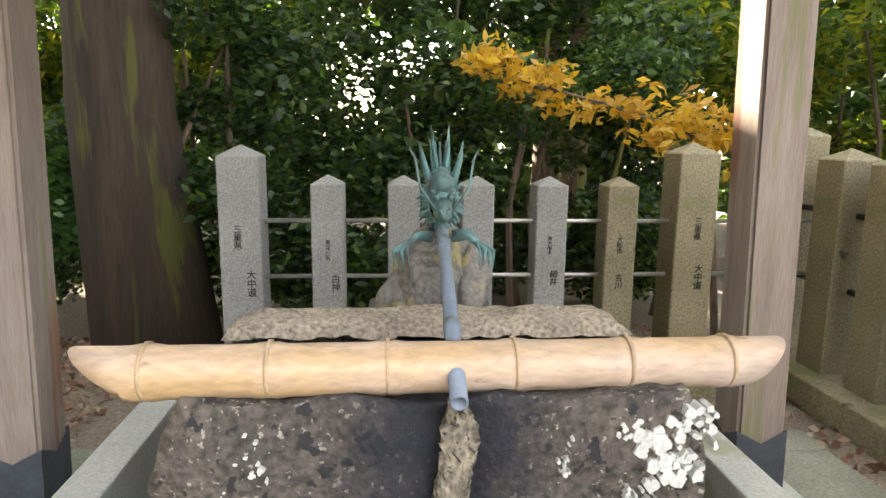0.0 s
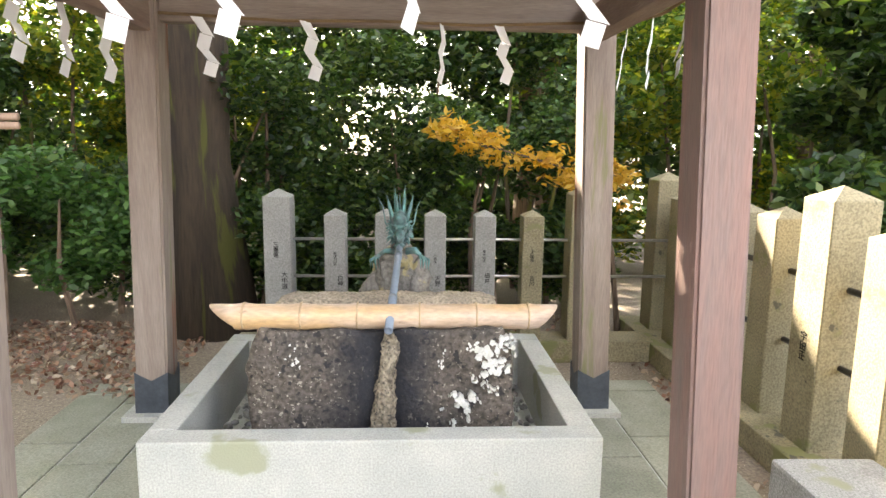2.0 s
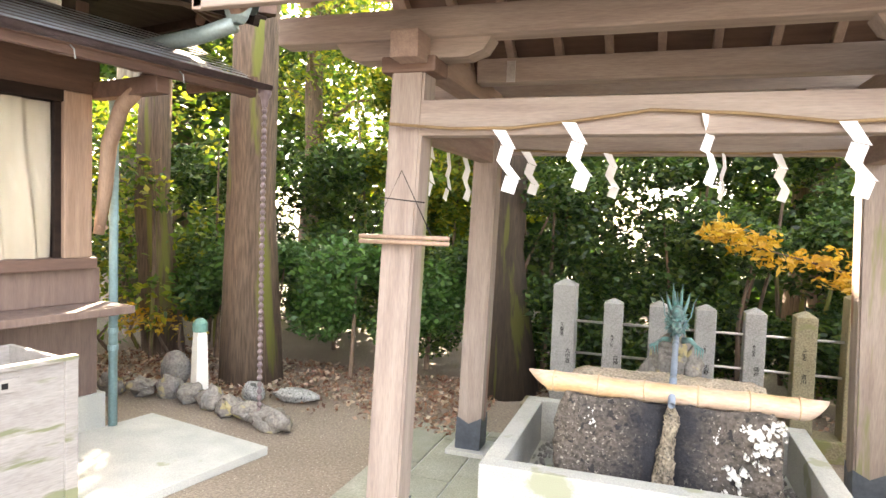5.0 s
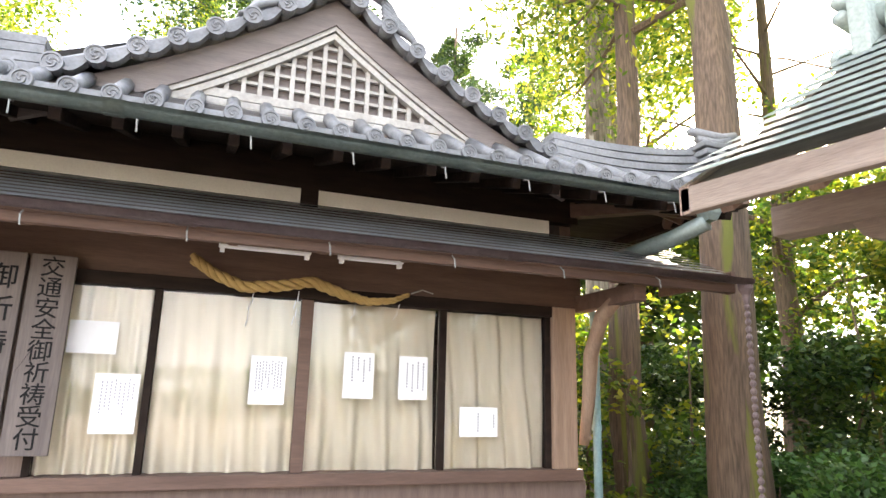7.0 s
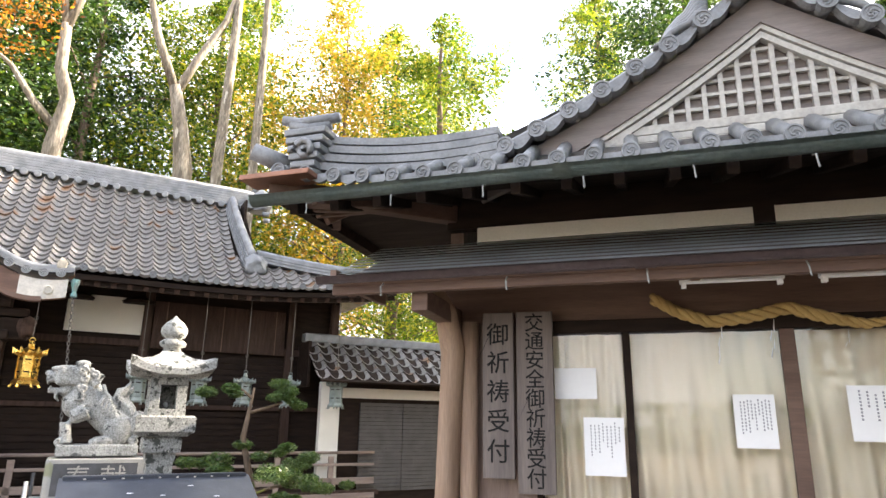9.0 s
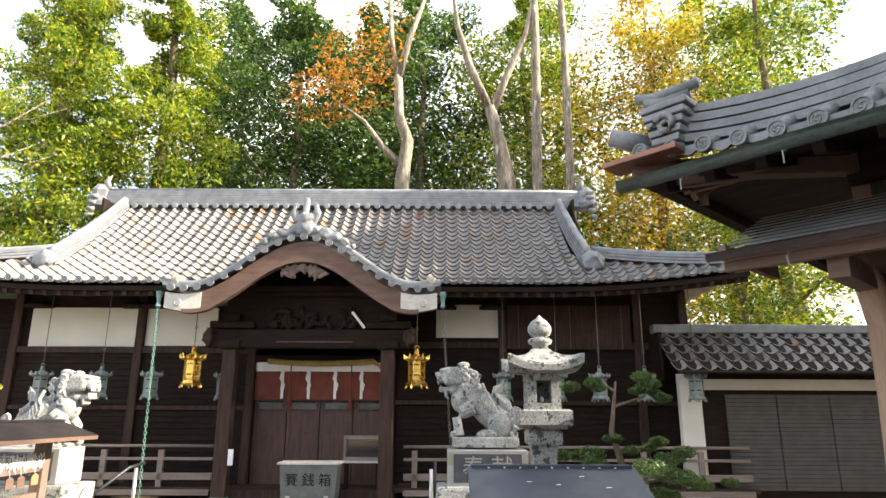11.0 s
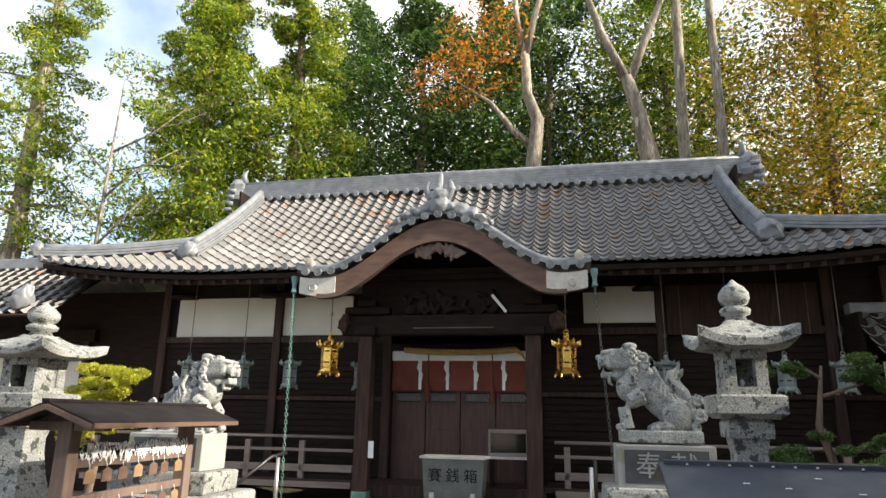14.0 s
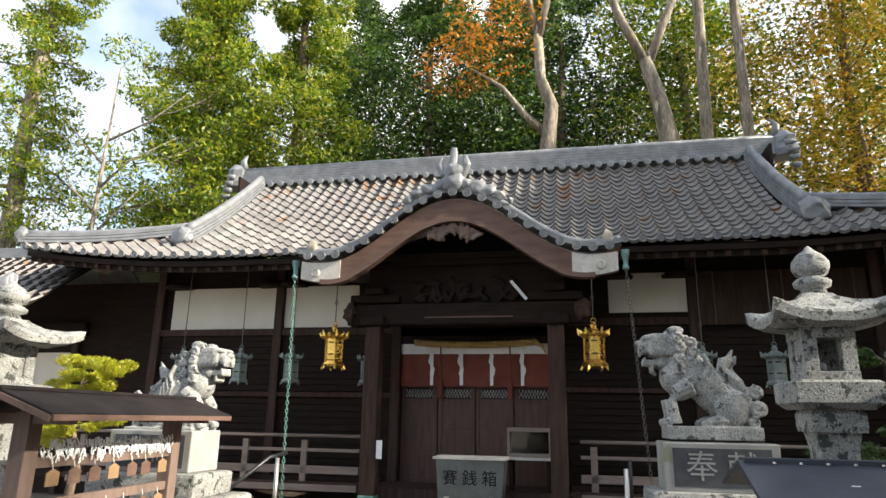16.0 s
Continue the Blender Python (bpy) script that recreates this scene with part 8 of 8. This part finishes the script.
twigs = []
rng = random.Random(88)
for k in range(9):
    z = 3.5 + k * 0.75
    s = -1 if k % 2 else 1
    e = rng.uniform(1.3, 2.4)
    twigs.append(([(-12.0, 0, z), (-12.0 + s * e * 0.5, rng.uniform(-0.3, 0.3), z + 0.7), (-12.0 + s * e, rng.uniform(-0.5, 0.5), z + 1.7)], [0.05, 0.035, 0.01]))
    twigs.append(([(-12.0 + s * e * 0.5, 0, z + 0.7), (-12.0 + s * e * 0.9, 0.2, z + 0.9), (-12.0 + s * e * 1.3, 0.3, z + 1.3)], [0.025, 0.018, 0.006]))
bare_tree(-12, 6.5, [([(-12, 0, 0), (-12.05, 0, 4), (-12, 0, 8), (-11.9, 0, 12)], [0.12, 0.1, 0.07, 0.02])] + twigs, "thin bare grey tree beside the hall roof", None, 65)

# dense woods that close the view
def far_woods(n, size, m, label, seed, where):
    rng = np.random.default_rng(seed)
    pts = where(rng, n)
    k = np.array([noise.noise(Vector(p) * 0.35) for p in pts])
    ob = leaves("far_woods", pts[k > -0.12], size, m, None, 1.6, 0.25, seed)
    tagged(ob, label, "woods", "", "stuff")

far_woods(46000, 0.34, LEAF_DARK, "dark green woods behind the pavilion", 1, lambda r, n: np.stack([r.uniform(-14, 12, n), r.uniform(9, 11.5, n), r.uniform(0, 1, n) ** 1.3 * 6.5], 1))
far_woods(12000, 0.3, LEAF_DARK, "dark green woods beyond the side fence", 2, lambda r, n: np.stack([r.uniform(7, 9.5, n), r.uniform(-1.2, 10, n), r.uniform(0, 1, n) ** 1.2 * 7], 1))
far_woods(9000, 0.5, LEAF_DARK, "low distant woods beyond the open yard", 6, lambda r, n: np.stack([r.uniform(38, 42, n), r.uniform(-45, 15, n), r.uniform(0, 1, n) ** 1.2 * 3.4], 1))
H0 = np.array(FH)
def hall_pts(x0, x1, y0, y1, z0, z1):
    def where(r, n):
        q = np.stack([r.uniform(x0, x1, n), r.uniform(y0, y1, n), z0 + (z1 - z0) * r.uniform(0, 1, n) ** 1.15], 1)
        return q @ H0[:3, :3].T + H0[:3, 3]
    return where
far_woods(38000, 0.36, LEAF_DARK, "dark green woods behind the main hall", 3, hall_pts(-9, 13, 16, 24, 0, 15))
far_woods(12000, 0.32, LEAF_MID, "sunlit green woods behind the main hall", 4, hall_pts(-12, 9, 14, 20, 2, 17))

# leaf litter at the grove's edge
rng = np.random.default_rng(77)
n = 5200
pts = np.stack([rng.uniform(-5.5, -0.9, n), rng.uniform(1.7, 3.4, n), rng.uniform(-0.012, 0.02, n)], 1)
pts = pts[(pts[:, 1] > 1.9 + 0.25 * np.sin(pts[:, 0] * 2)) | (rng.random(n) < 0.12)]
more = np.stack([rng.uniform(2.25, 2.45, 260), rng.uniform(-2, 2.3, 260), np.full(260, -0.005)], 1)
far = np.stack([rng.uniform(-0.6, 2.4, 900), rng.uniform(2.65, 3.6, 900), np.full(900, 0.0)], 1)
lit = leaves("fallen_leaves", np.concatenate([pts, more, far]), 0.055, LEAF_BROWN, None, 1.8, 0.0, 5)
tagged(lit, "brown and red fallen leaves lying on the earth", "leaf litter", "", "stuff")


# ---- yard details ----
def edging():
    rng = random.Random(31)
    for k in range(9):
        x, y = -4.5 + k * 0.27, 1.45 + 0.25 * math.sin(k * 0.5) + rng.uniform(-0.04, 0.04)
        solid("edging_stone", lump((x, y, 0.06), (rng.uniform(0.1, 0.16), rng.uniform(0.08, 0.12), rng.uniform(0.07, 0.12)), k * 2.0, 3, 0.55), ROCK, FT, "mossy grey rock edging the planted bed", "rock", smooth=True, group="edging stones")
    for x, y, s, k in ((-2.95, 1.9, (0.11, 0.09, 0.1), 1.0), (-2.6, 2.05, (0.22, 0.12, 0.06), 2.0), (-3.9, 2.0, (0.14, 0.12, 0.2), 3.0)):
        solid("garden_rock", lump((x, y, s[2] * 0.7), s, k, 3, 0.25), ROCK if k > 2.5 else LANT, FT, "pale grey rock lying at the grove edge", "rock", smooth=True, group="garden rocks")
    t = thing("white_marker", FT, (-3.42, 1.75, 0), "short white painted marker post with a green cap", "marker post")
    part("shaft", lathe([(0.085, 0), (0.075, 0.3), (0.065, 0.56), (0.055, 0.6)], (-3.42, 1.75, 0), 4, turn=radians(20)), PLASTER, t)
    part("cap", lathe([(0.065, 0.6), (0.065, 0.68), (0.03, 0.72)], (-3.42, 1.75, 0), 8), COPPERG, t)


def pine(x, y, pads, label, m, seed):
    """A clipped pine: crooked trunk, and flat pads of needles."""
    o = FH @ Vector((x, y, 0))
    root = new("garden_pine")
    root.matrix_basis = Matrix.Translation(o)
    BASE[root] = Vector(o)
    tagged(root, label, "tree", "garden pines")
    top = max(p[2] for p in pads)
    part("trunk", tube([FH @ Vector((x, y, 0)), FH @ Vector((x + 0.1, y, top * 0.4)), FH @ Vector((x - 0.08, y, top * 0.7)), FH @ Vector((x + 0.02, y, top))], [0.07, 0.055, 0.04, 0.015], 8), BARK, root, smooth=True)
    for px, py, pz, r in pads:
        part("limb", tube([FH @ Vector((x, y, pz - 0.15)), FH @ Vector((px, py, pz))], [0.025, 0.012], 6), BARK, root)
    rng = np.random.default_rng(seed)
    c = [tuple(FH @ (Vector(p[:3]) + Vector((rng.normal() * p[3] * 0.7, rng.normal() * p[3] * 0.6, rng.normal() * p[3] * 0.3)))) for p in pads for _ in range(6)]
    leaves("needles", clumps(c, [p[3] * rng.uniform(0.3, 0.6) for p in pads for _ in range(6)], 3600 * len(pads), rng, 0.5), 0.07, m, root, 5.0, -0.4, seed)


edging()
LEAF_PINE = leaf_mat("pine_needles", [(0.03, 0.07, 0.02), (0.06, 0.12, 0.03), (0.12, 0.17, 0.04)], 0.2)
LEAF_BUSH = leaf_mat("yellow_green_needles", [(0.2, 0.24, 0.02), (0.35, 0.36, 0.03), (0.45, 0.4, 0.05)], 0.4)
pine(4.95, -1.5, [(4.75, -1.5, 2.3, 0.32), (5.4, -1.5, 2.1, 0.25), (4.6, -1.7, 1.2, 0.4), (5.5, -1.6, 1.45, 0.35), (5.2, -1.9, 0.95, 0.45), (4.4, -1.4, 0.8, 0.35), (5.9, -1.4, 1.0, 0.4)], "clipped dark garden pine beside the stone lantern", LEAF_PINE, 3)
pine(-5.1, -1.0, [(-5.1, -1.0, 2.05, 0.42), (-4.7, -1.0, 2.1, 0.35), (-5.6, -1.0, 1.85, 0.35), (-5.5, -1.1, 1.3, 0.35), (-4.6, -1.0, 1.5, 0.3)], "bright yellow green clipped garden tree", LEAF_BUSH, 4)

# paving stones round the basin
pav = solid("pavement", box(-1.36, 2.26, -0.9, 1.95, -0.05, -0.012), CONC, FT, "worn stone paving round the basin", kind="structure")
rng = random.Random(17)
def flag(x0, x1, y0, y1):
    g = 0.006
    bm = box(x0 + g, x1 - g, y0 + g, y1 - g, -0.03, rng.uniform(-0.004, 0.0), 0.006)
    part("flagstone", bm, PAVE, pav)
y = -0.9
while y < 1.9:
    d = rng.uniform(0.55, 0.8)
    y2 = min(y + d, 1.95)
    flag(-1.36, -1.05, y, y2)
    flag(1.85, 2.26, y, y2)
    y = y2
y = -0.9
while y < 1.9:
    d = rng.uniform(0.5, 0.75)
    y2 = min(y + d, 1.95)
    flag(-1.05, -0.75, y, y2)
    flag(1.45, 1.85, y, y2)
    y = y2
y = -0.9
while y < 1.9:
    y2 = min(y + rng.uniform(0.4, 0.6), 1.95)
    flag(-0.75, -0.42, y, y2)
    y = y2
for y0, y1 in ((-0.9, -0.45), (-0.45, 0.29)):
    x = -0.42
    while x < 1.44:
        x2 = min(x + rng.uniform(0.4, 0.65), 1.45)
        flag(x, x2, y0, y1)
        x = x2
flag(-0.42, 1.45, 1.75, 1.95)
